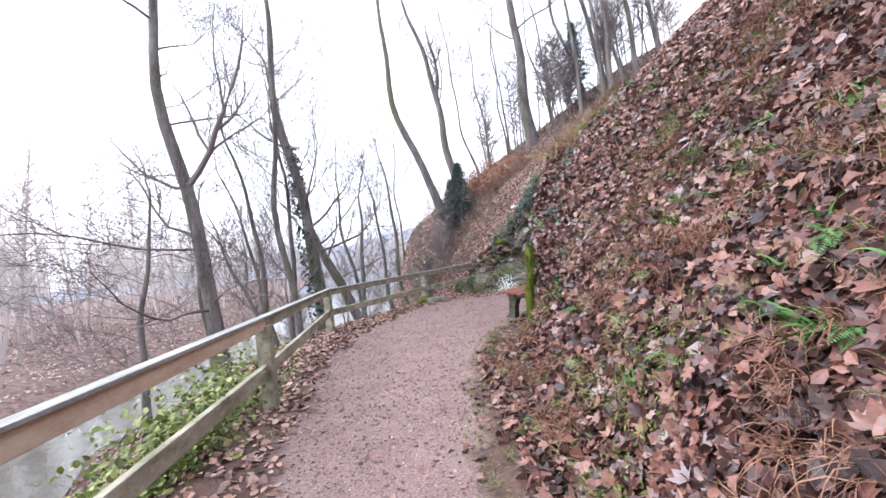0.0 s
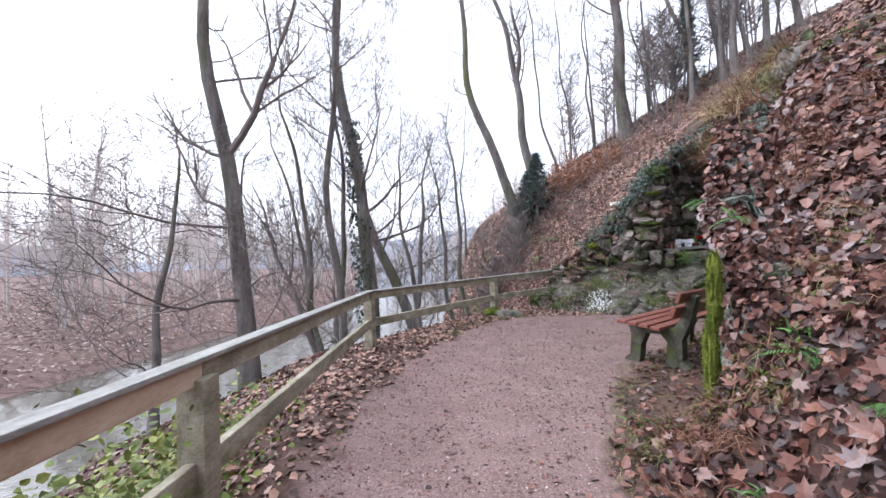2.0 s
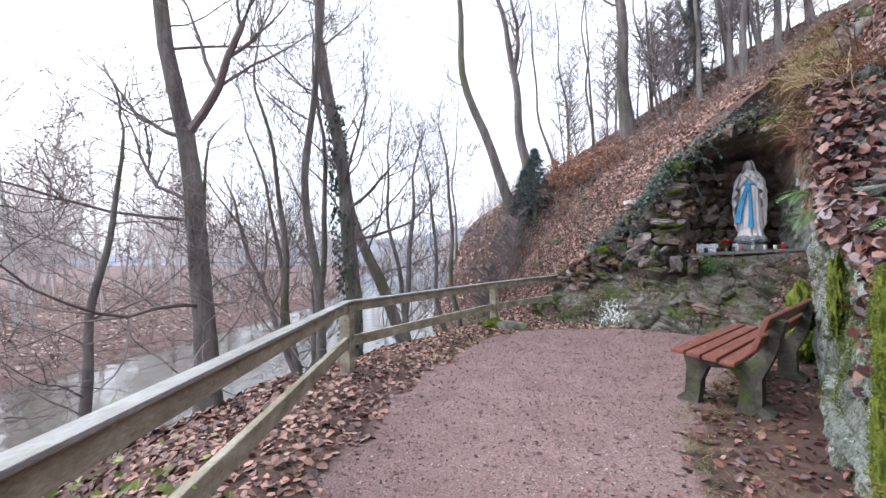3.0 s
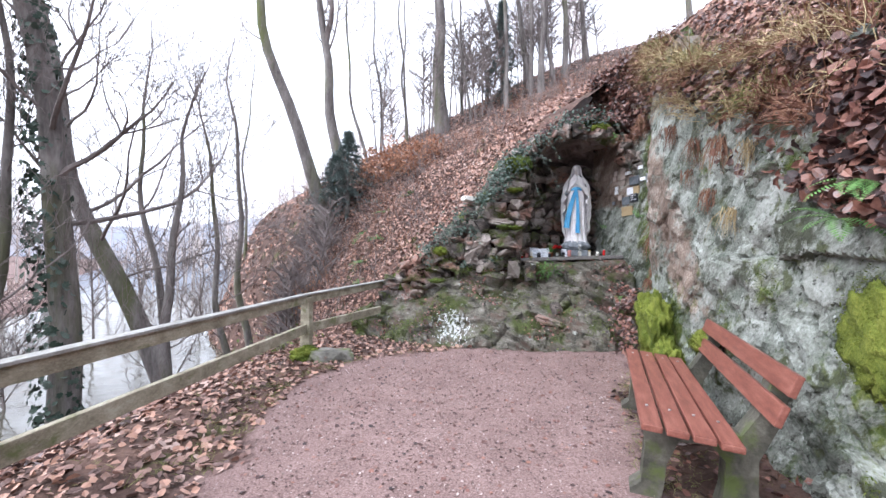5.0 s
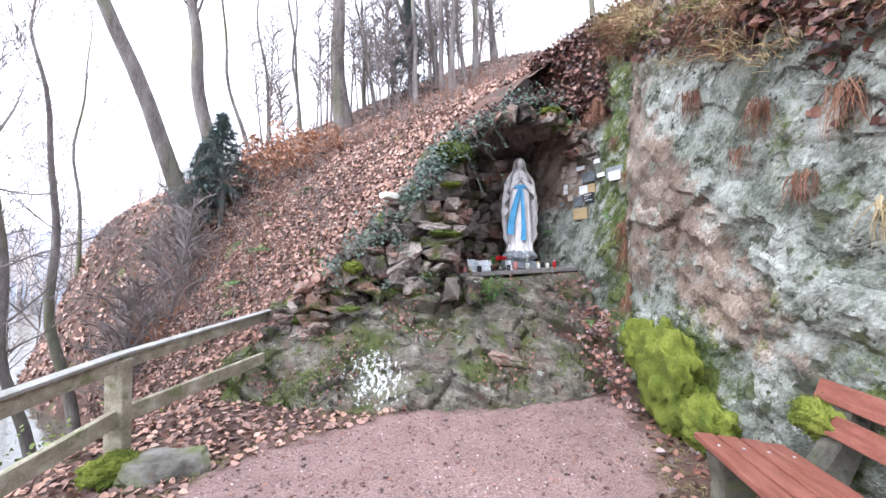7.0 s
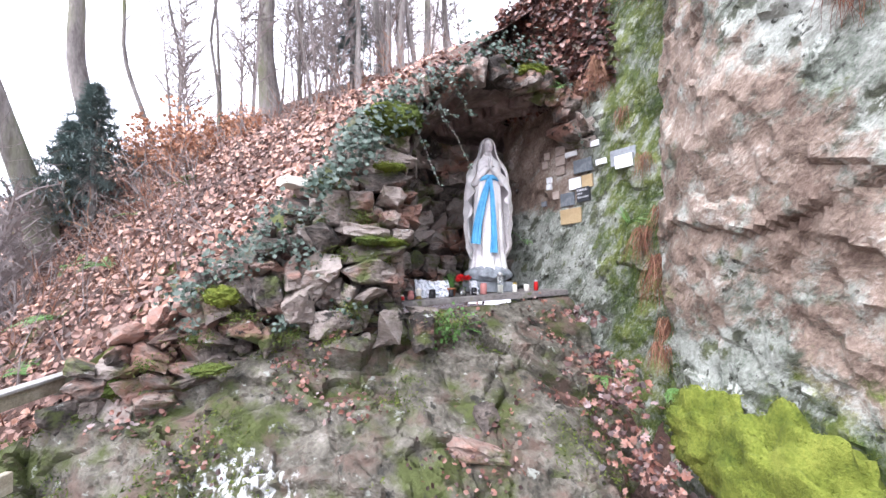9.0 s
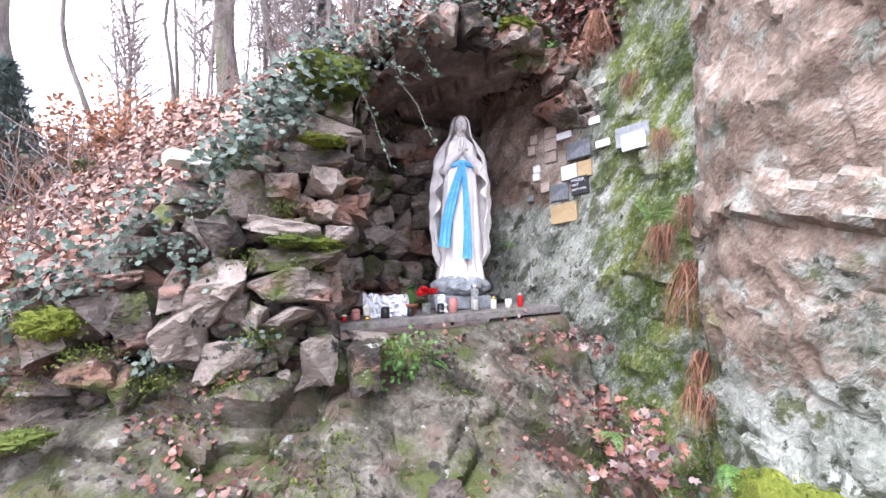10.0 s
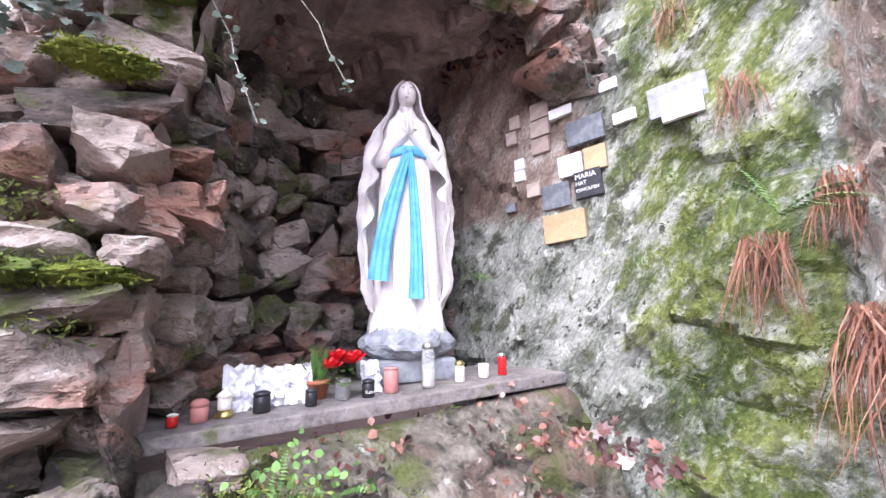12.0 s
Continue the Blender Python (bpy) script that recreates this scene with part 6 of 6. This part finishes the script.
def tree(base, lean, h, r, seed, label, bend=0.0, limbs=9, first=0.3, kinds=(6, 5, 3), up=0.1, reach=0.32, sink=0.25, fork=None, droop=0.0):
    """A bare tree: trunk with flared foot, limbs, branches and twigs. lean: sideways metres per metre of height."""
    rr = random.Random(seed)
    x, y = base
    z0 = ground_z(x, y)
    t = thing("tree", label, "tree", "bare trees", (x, y, z0))
    verts, faces, pts, radii = [], [], [], []
    n = 16
    wob = rr.uniform(0, 6)
    for k in range(n + 1):
        f = k / n
        s = h * f
        pts.append(Vector((lean[0] * s + bend * h * math.sin(f * math.pi) + 0.017 * h * math.sin(f * 7 + wob) * min(1, f * 3) + 0.006 * h * math.sin(f * 17 + 2 * wob) * min(1, f * 3), lean[1] * s + 0.05 * math.cos(f * 6 + wob), s - sink * (1 if k == 0 else 0))))
        radii.append(r * (1 - 0.72 * f) * (1.35 if k == 0 else 1.1 if k == 1 else 1))
    tube(verts, faces, pts, radii, 10)
    me = data_mesh("trunk", verts, faces, M["bark"], True)
    ob = new("trunk", me)
    ob.parent = t
    verts, faces = [], []
    for k in range(limbs):
        f = first + (1 - first) * (k + rr.random()) / limbs
        i = min(int(f * n), n - 1)
        p = pts[i].lerp(pts[i + 1], f * n - i)
        a = rr.uniform(0, 2 * math.pi)
        d = Vector((math.cos(a), math.sin(a), rr.uniform(0.15, 0.9) - droop)).normalized()
        sprout(verts, faces, p, d, h * reach * rr.uniform(0.6, 1.15) * (1.15 - 0.5 * f), radii[i] * rr.uniform(0.12, 0.3), 0, rr, up, kinds)
    sprout(verts, faces, pts[-1], (pts[-1] - pts[-3]).normalized(), h * 0.3, radii[-1], 0, rr, up, kinds)
    if fork:
        f, d, ln, k_ = fork
        i = int(f * n)
        sprout(verts, faces, pts[i], Vector(d).normalized(), ln, r * k_, 0, rr, 0.1, kinds)
    cr = new("crown", data_mesh("crown", verts, faces, M["twig"]))
    cr.parent = t
    return t


tree((-6.0, 10.95), (-0.065, -0.02), 14, 0.215, 1, "tall bare alder with a grey-brown trunk on the river bank", limbs=16, first=0.1, fork=(0.38, (0.55, -0.1, 1), 4.5, 0.42), droop=0.25, up=0.03, kinds=(8, 6, 4))
ivy_tree = tree((-4.3, 14.6), (-0.06, -0.01), 14, 0.26, 2, "leaning bare tree with ivy climbing its trunk", limbs=12, first=0.3, kinds=(7, 6, 4))
tree((-2.75, 16.4), (-0.31, 0.05), 12, 0.23, 3, "dark bare tree leaning out over the river", limbs=13, first=0.2, bend=-0.02, kinds=(7, 6, 4))
tree((0.5, 20.4), (-0.2, 0.02), 13, 0.22, 4, "bare tree with a curved trunk on the hillside", bend=-0.045, limbs=7, first=0.45)
tree((1.36, 23.0), (-0.17, 0.02), 11, 0.24, 5, "bare forked tree on the wooded hillside", limbs=10, first=0.42, fork=(0.5, (0.35, -0.1, 1), 3.5, 0.6))
tree((5.45, 22.5), (-0.074, 0.03), 15, 0.29, 6, "thick-trunked bare tree on the hill's crest", limbs=7, first=0.3)
tree((-1.9, 17.7), (-0.13, 0.0), 7.5, 0.11, 7, "slender bare young tree by the water", limbs=9, first=0.3)
tree((-4.75, 13.4), (-0.015, -0.01), 13, 0.14, 8, "slim straight bare tree on the river bank", limbs=9, first=0.2)
tree((-5.5, 14.3), (-0.14, -0.02), 9, 0.13, 9, "bare many-stemmed tree on the river bank", limbs=12, first=0.12, up=0.25, fork=(0.15, (-0.3, 0.1, 1), 6, 0.8))
tree((-5.35, 14.6), (0.02, -0.02), 9.5, 0.12, 10, "bare many-stemmed tree on the river bank", limbs=12, first=0.12, up=0.25)
tree((-5.7, 14.9), (-0.22, 0.0), 8, 0.1, 11, "thin bare leaning stem on the river bank", limbs=10, first=0.15, up=0.2)
tree((-2.4, 14.4), (-0.05, 0.1), 6, 0.12, 12, "crooked bare sapling beside the railing", limbs=10, first=0.1, bend=-0.06, up=0.2)
tree((-6.8, 9.2), (0.04, 0.08), 5.0, 0.09, 13, "low spreading bare shrub over the water", limbs=14, first=0.1, reach=0.6, up=0.02)
tree((-7.0, 12.3), (0.05, -0.1), 5.5, 0.1, 14, "low spreading bare alder over the water", limbs=14, first=0.1, reach=0.6, up=0.0)
tree((-3.4, 17.5), (-0.1, 0.05), 8, 0.12, 15, "bare tree with twisted branches by the river", limbs=12, first=0.15)
tree((-1.6, 19.6), (-0.1, 0.0), 9, 0.13, 16, "bare tree on the slope above the river", limbs=10, first=0.3)
rnd = random.Random(44)
for k, (x, y, h, r) in enumerate([(3.4, 25.5, 9, 0.1), (2.7, 25.0, 10, 0.11), (6.5, 21.9, 8, 0.08), (7.64, 20.9, 12, 0.14), (8.83, 20.9, 12, 0.15), (9.17, 20.7, 12, 0.19), (9.8, 20.7, 12, 0.13), (8.32, 21.8, 10, 0.16), (9.5, 22.2, 12, 0.2),
                                  (10.52, 21.0, 12, 0.19), (12.2, 21.5, 12, 0.18), (14.5, 18.0, 12, 0.18), (4.4, 24.5, 9, 0.09), (4.8, 26.0, 10, 0.1), (-2.5, 27, 9, 0.1), (7.0, 24.0, 10, 0.1)]):
    tree((x, y), (rnd.uniform(-0.16, 0.04), rnd.uniform(-0.05, 0.05)), h, 0.68 * r, 100 + k, "bare woodland tree on the leafy hill", limbs=10, first=0.25, kinds=(6, 5, 3), up=0.12, reach=0.3, bend=rnd.uniform(-0.05, 0.03))

# ivy on the trunk
gg = np.random.default_rng(5)
n = 900
tt = gg.uniform(0.1, 0.62, n) * 14
an = gg.uniform(0, 2 * np.pi, n)
rad = 0.26 * (1 - 0.72 * tt / 14) + 0.04
pp = np.stack([-4.3 - 0.06 * tt + rad * np.cos(an), 14.6 - 0.01 * tt + rad * np.sin(an), ground_z(-4.3, 14.6) + tt], 1)
tagged(new("trunk_ivy", leaf_mesh("trunk_ivy", pp, np.stack([np.cos(an), np.sin(an), 0.3 + 0 * an], 1), (0.07, 0.13), M["ivy"], 1, 0.15, 6, 0.4, 0.12)), "dark ivy leaves climbing the tree trunk", "ivy", kind="stuff")


def fir(at, h, r, seed):
    rr = random.Random(seed)
    t = thing("fir_tree", "dense dark blue-green young fir on the hillside", "tree", "", at)
    verts, faces = [], []
    tube(verts, faces, [Vector((0, 0, -0.2)), Vector((0, 0, h * 0.5)), Vector((0, 0, h))], [0.09, 0.05, 0.01], 6)
    o = new("trunk", data_mesh("trunk", verts, faces, M["bark"]))
    o.parent = t
    verts, faces = [], []
    for k in range(130):
        f = (k / 130) ** 0.8
        z = 0.05 + (h - 0.1) * f
        a = k * 2.4 + rr.uniform(-0.3, 0.3)
        ln = r * (1 - f) ** 1.1 * (0.55 + 0.45 * math.sin(k * 0.42) ** 2) * rr.uniform(0.55, 1.25) + 0.06
        d = Vector((math.cos(a), math.sin(a), rr.uniform(0.1, 0.4)))
        for j in range(2, 12):
            q = Vector((0, 0, z)) + d * ln * (j + 0.5) / 12 + Vector((0, 0, -0.35 * ln * (j / 12) ** 2))
            for _ in range(3 + j // 2):
                dd = (d * 0.7 + Vector((rr.gauss(0, 1.0), rr.gauss(0, 1.0), rr.gauss(-0.1, 0.5)))).normalized()
                lat = dd.cross(Vector((0, 0, 1))).normalized() * rr.uniform(0.008, 0.018)
                w = rr.uniform(0.12, 0.28)
                ob_ = len(verts)
                verts.extend([q - lat, q + lat, q + dd * w])
                faces.append((ob_, ob_ + 1, ob_ + 2))
    o = new("crown", data_mesh("crown", verts, faces, M["needle"]))
    o.parent = t


fir((1.1, 20.0, ground_z(1.1, 20.0) - 0.3), 3.1, 1.9, 3)
fir((0.75, 20.6, ground_z(0.75, 20.6) - 0.3), 2.3, 1.6, 4)
fir((7.9, 21.9, ground_z(7.9, 21.9)), 4.6, 1.3, 5)


def shrub(at, h, n, seed, label):
    rr = random.Random(seed)
    t = thing("beech_shrub", label, "shrub", "beech shrubs", at)
    verts, faces, pts = [], [], []
    for _ in range(n):
        a = rr.uniform(0, 6.28)
        d = Vector((math.cos(a) * 0.6, math.sin(a) * 0.6, 1)).normalized()
        sprout(verts, faces, Vector((rr.uniform(-0.3, 0.3), rr.uniform(-0.3, 0.3), -0.1)), d, h * rr.uniform(0.7, 1.1), 0.012, 0, rr, 0.05, (5, 3), 0.003)
    o = new("branchwork", data_mesh("branchwork", verts, faces, M["twig"]))
    o.parent = t
    g_ = np.random.default_rng(seed)
    vv = np.array([v[:] for v in verts])
    vv = vv[vv[:, 2] > h * 0.15]
    p = vv[g_.integers(0, len(vv), 700)] + g_.normal(0, 0.06, (700, 3))
    o = new("foliage", leaf_mesh("foliage", p, g_.normal(0, 1, (700, 3)), (0.05, 0.09), M["beech"], 0, 0.3, seed, 0.3, 0.02))
    o.parent = t


for k, (x, y, h) in enumerate([(2.3, 19.9, 1.3), (2.9, 19.8, 1.1), (-0.2, 17.4, 0.8), (3.4, 19.7, 0.9), (1.9, 20.3, 1.2), (0.3, 17.9, 0.6), (4.1, 20.1, 0.8)]):
    shrub((x, y, ground_z(x, y)), h, 6, 700 + k, "young beech holding orange-brown winter leaves")

# brambles and nettles beyond the railing
g = np.random.default_rng(15)
for k, (x, y, n, sp) in enumerate([(-2.15, 3.2, 2000, 0.2), (-2.3, 3.9, 2200, 0.24), (-2.1, 2.6, 1300, 0.18), (-2.5, 4.7, 1300, 0.28), (-1.05, 12.6, 160, 0.25), (-0.75, 13.4, 160, 0.25)]):
    p = np.stack([x + g.normal(0, sp, n), y + g.normal(0, sp * 1.2, n), np.zeros(n)], 1)
    p[:, 2] = [ground_z(a, b) for a, b in p[:, :2]] + np.abs(g.normal(0.02, 0.26 if y < 6 else 0.16, n))
    tagged(new("bramble", leaf_mesh("bramble", p, np.tile((0.2, -0.2, 0.9), (n, 1)), (0.02, 0.055), M["bramble"], 0, 0.25, 800 + k, 0.5, 0.05)), "low green bramble growing on the bank beside the railing", "bramble", "brambles", "stuff")

# grass, dead bracken and moss among the leaves of the bank
rr = random.Random(91)
for name, label, cat, mat, count, blade, ln, wd, drp in [
        ("bank_grass", "yellow-green grass tufts among the bank's leaves", "grass", "grass", 300, 16, 0.17, 0.003, 0.8),
        ("bank_bracken", "dark brown dead bracken strands on the bank", "bracken", "bracken", 620, 16, 0.24, 0.004, 1.0),
        ("bank_greenery", "small dark green leaves among the bank's litter", "plants", "fern", 90, 12, 0.13, 0.009, 0.6)]:
    verts, faces = [], []
    made = 0
    while made < count:
        x, y = rr.uniform(0.45, 4.2), rr.uniform(0.2, 6.5)
        if not bank_zone(np.array([x]), np.array([y]))[0] or noise.noise(Vector((x * 1.6, y * 1.6, 7.0 * len(name)))) < 0.08:
            continue
        made += 1
        blades(verts, faces, (x, y, ground_z(x, y) + 0.05), blade, ln * rr.uniform(0.7, 1.3), wd, 0.9, rr, drp, (-0.6, -0.1, 0), 0.07, 4)
    tagged(new(name, data_mesh(name, verts, faces, M[mat])), label, cat, kind="stuff")
g = np.random.default_rng(92)
bx, by = g.uniform(0.5, 4.2, 26000), g.uniform(0.2, 7.5, 26000)
hold = bank_zone(bx, by) & (np.array([noise.noise(Vector((a * 1.2, b * 1.2, 3.0))) for a, b in zip(bx, by)]) > 0.28)
bp, bn, _ = on_ground(bx[hold][:5000], by[hold][:5000])
tagged(new("bank_moss", leaf_mesh("bank_moss", bp + bn * 0.075, bn, (0.02, 0.05), M["dark_moss"], 2, 0.1, 93, 0.5, 0.03)), "olive moss patches between the bank's leaves", "moss", kind="stuff")

# low brushwood on the hillside beyond the grotto
for name, label, mat, count, ln, seed in [("hill_brush", "thin leafless brushwood on the leafy hillside", "twig", 620, 0.9, 95), ("hill_bracken", "red-brown dead bracken stems on the hillside", "bracken", 560, 0.6, 96)]:
    rr = random.Random(seed)
    verts, faces = [], []
    made = 0
    while made < count:
        x, y = rr.uniform(-1.5, 11.0), rr.uniform(13.6, 26.0)
        u_, v_ = (float(q) for q in uv_of(x, y))
        if (u_ > -1.6 and v_ < 1.7) or ground_z(x, y) < -1.0 or noise.noise(Vector((x * 0.6, y * 0.6, seed * 1.0))) < -0.1:
            continue
        made += 1
        d = Vector((rr.gauss(-0.15, 0.4), rr.gauss(-0.1, 0.4), 1)).normalized()
        sprout(verts, faces, Vector((x, y, ground_z(x, y) - 0.03)), d, ln * rr.uniform(0.5, 1.3), 0.008, 1, rr, 0.03, (0, 4, 0), 0.0035)
    tagged(new(name, data_mesh(name, verts, faces, M[mat])), label, "brushwood", kind="stuff")

# thin grass on the path's edge
verts, faces = [], []
rr = random.Random(61)
for _ in range(900):
    y = rr.uniform(1.5, 9.5)
    x = float(lane(y, [q[::-1] for q in PATH_R])) + abs(rr.gauss(0, 0.3)) - 0.1
    blades(verts, faces, (x, y, ground_z(x, y)), 5, 0.05, 0.0022, 0.9, rr, 0.3, None, 0.05, 2)
for _ in range(260):
    y = rr.uniform(8.5, 12.2)
    x = float(lane(y, [q[::-1] for q in PATH_L])) - abs(rr.gauss(0.1, 0.3))
    blades(verts, faces, (x, y, ground_z(x, y)), 6, 0.07, 0.0025, 0.9, rr, 0.3, None, 0.05, 2)
tagged(new("verge_grass", data_mesh("verge_grass", verts, faces, M["grass"])), "thin yellow-green winter grass on the path's edge", "grass", kind="stuff")


# ---- far woods and distance ----
def woods(name, label, spots, material, seed, h, twigs=46):
    rr = random.Random(seed)
    verts, faces = [], []
    for x, y in spots:
        z = ground_z(x, y)
        hh = h * rr.uniform(0.65, 1.2)
        ln = Vector((rr.gauss(0, 0.09), rr.gauss(0, 0.09), 1))
        base = Vector((x, y, z - 0.2))
        tube(verts, faces, [base, base + ln * hh * 0.5, base + ln * hh], [0.010 * hh, 0.0065 * hh, 0.002 * hh], 4)
        for k in range(twigs):
            f = rr.uniform(0.25, 1)
            p = base + ln * hh * f
            a = rr.uniform(0, 6.28)
            d = Vector((math.cos(a), math.sin(a), rr.uniform(0.3, 1.4))).normalized()
            l_ = hh * 0.26 * (1.25 - f) * rr.uniform(0.5, 1.2) + 0.4
            q = p + d * l_
            tube(verts, faces, [p, p.lerp(q, 0.5) + Vector((0, 0, 0.05)), q], [0.022, 0.015, 0.006], 3)
            for _ in range(3):
                s_ = p.lerp(q, rr.uniform(0.3, 0.95))
                e = s_ + Vector((rr.gauss(0, 0.5), rr.gauss(0, 0.5), rr.uniform(0.1, 0.9))) * l_ * 0.45
                tube(verts, faces, [s_, e], [0.011, 0.005], 3)
    return tagged(new(name, data_mesh(name, verts, faces, material)), label, "woods", kind="stuff")


rr = random.Random(71)
# the woods' pale tone carries painted haze
woods("far_woods", "grey-brown leafless wood on the far river bank, paled for haze", [(rr.uniform(-44, -17.5), rr.uniform(-14, 62)) for _ in range(170)], M["hazed_twig"], 72, 8.5, 66)
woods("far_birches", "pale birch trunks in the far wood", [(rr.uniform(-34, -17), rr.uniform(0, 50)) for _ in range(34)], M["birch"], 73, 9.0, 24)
woods("valley_woods", "leafless woods down the valley", [(rr.uniform(-16, 6), rr.uniform(46, 90)) for _ in range(70)], M["hazed_twig"], 74, 8.0)
woods("hill_woods", "leafless woods along the hilltop", [(rr.uniform(6, 40), rr.uniform(26, 60)) for _ in range(26)], M["hazed_twig"], 75, 7.0, 60)
woods("bank_saplings", "thin leafless saplings along the river bank", [(rr.uniform(-8.0, -3.5), rr.uniform(18, 40)) for _ in range(9)], M["twig"], 76, 5.0, 26)

rr = random.Random(171)
woods("hill_saplings", "thin leafless saplings on the hill's crest", [(rr.uniform(2.5, 13), rr.uniform(20.8, 27)) for _ in range(46)], M["twig"], 77, 4.6, 30)

rr = random.Random(181)
woods("flank_saplings", "thin leafless saplings on the steep flank of the hill", [(rr.uniform(-1.1, 0.4), rr.uniform(16.2, 20.5)) for _ in range(14)], M["twig"], 78, 2.6, 26)

# hazy ridge closing the valley, its blue haze put into the base colour
verts, faces = [], []
n = 260
for i in range(n + 1):
    a = radians(-20 + 230 * i / n)
    x, y = 150 * math.cos(a) - 10, 150 * math.sin(a)
    top = 7.0 + 3.5 * math.sin(a * 5) + 1.6 * math.sin(a * 13 + 1) + 1.0 * noise.fractal(Vector((a * 30, 0, 0)), 0.7, 2, 4)
    verts += [(x, y, -4), (x * 1.02, y * 1.02, top)]
faces = [(2 * i, 2 * i + 2, 2 * i + 3, 2 * i + 1) for i in range(n)]
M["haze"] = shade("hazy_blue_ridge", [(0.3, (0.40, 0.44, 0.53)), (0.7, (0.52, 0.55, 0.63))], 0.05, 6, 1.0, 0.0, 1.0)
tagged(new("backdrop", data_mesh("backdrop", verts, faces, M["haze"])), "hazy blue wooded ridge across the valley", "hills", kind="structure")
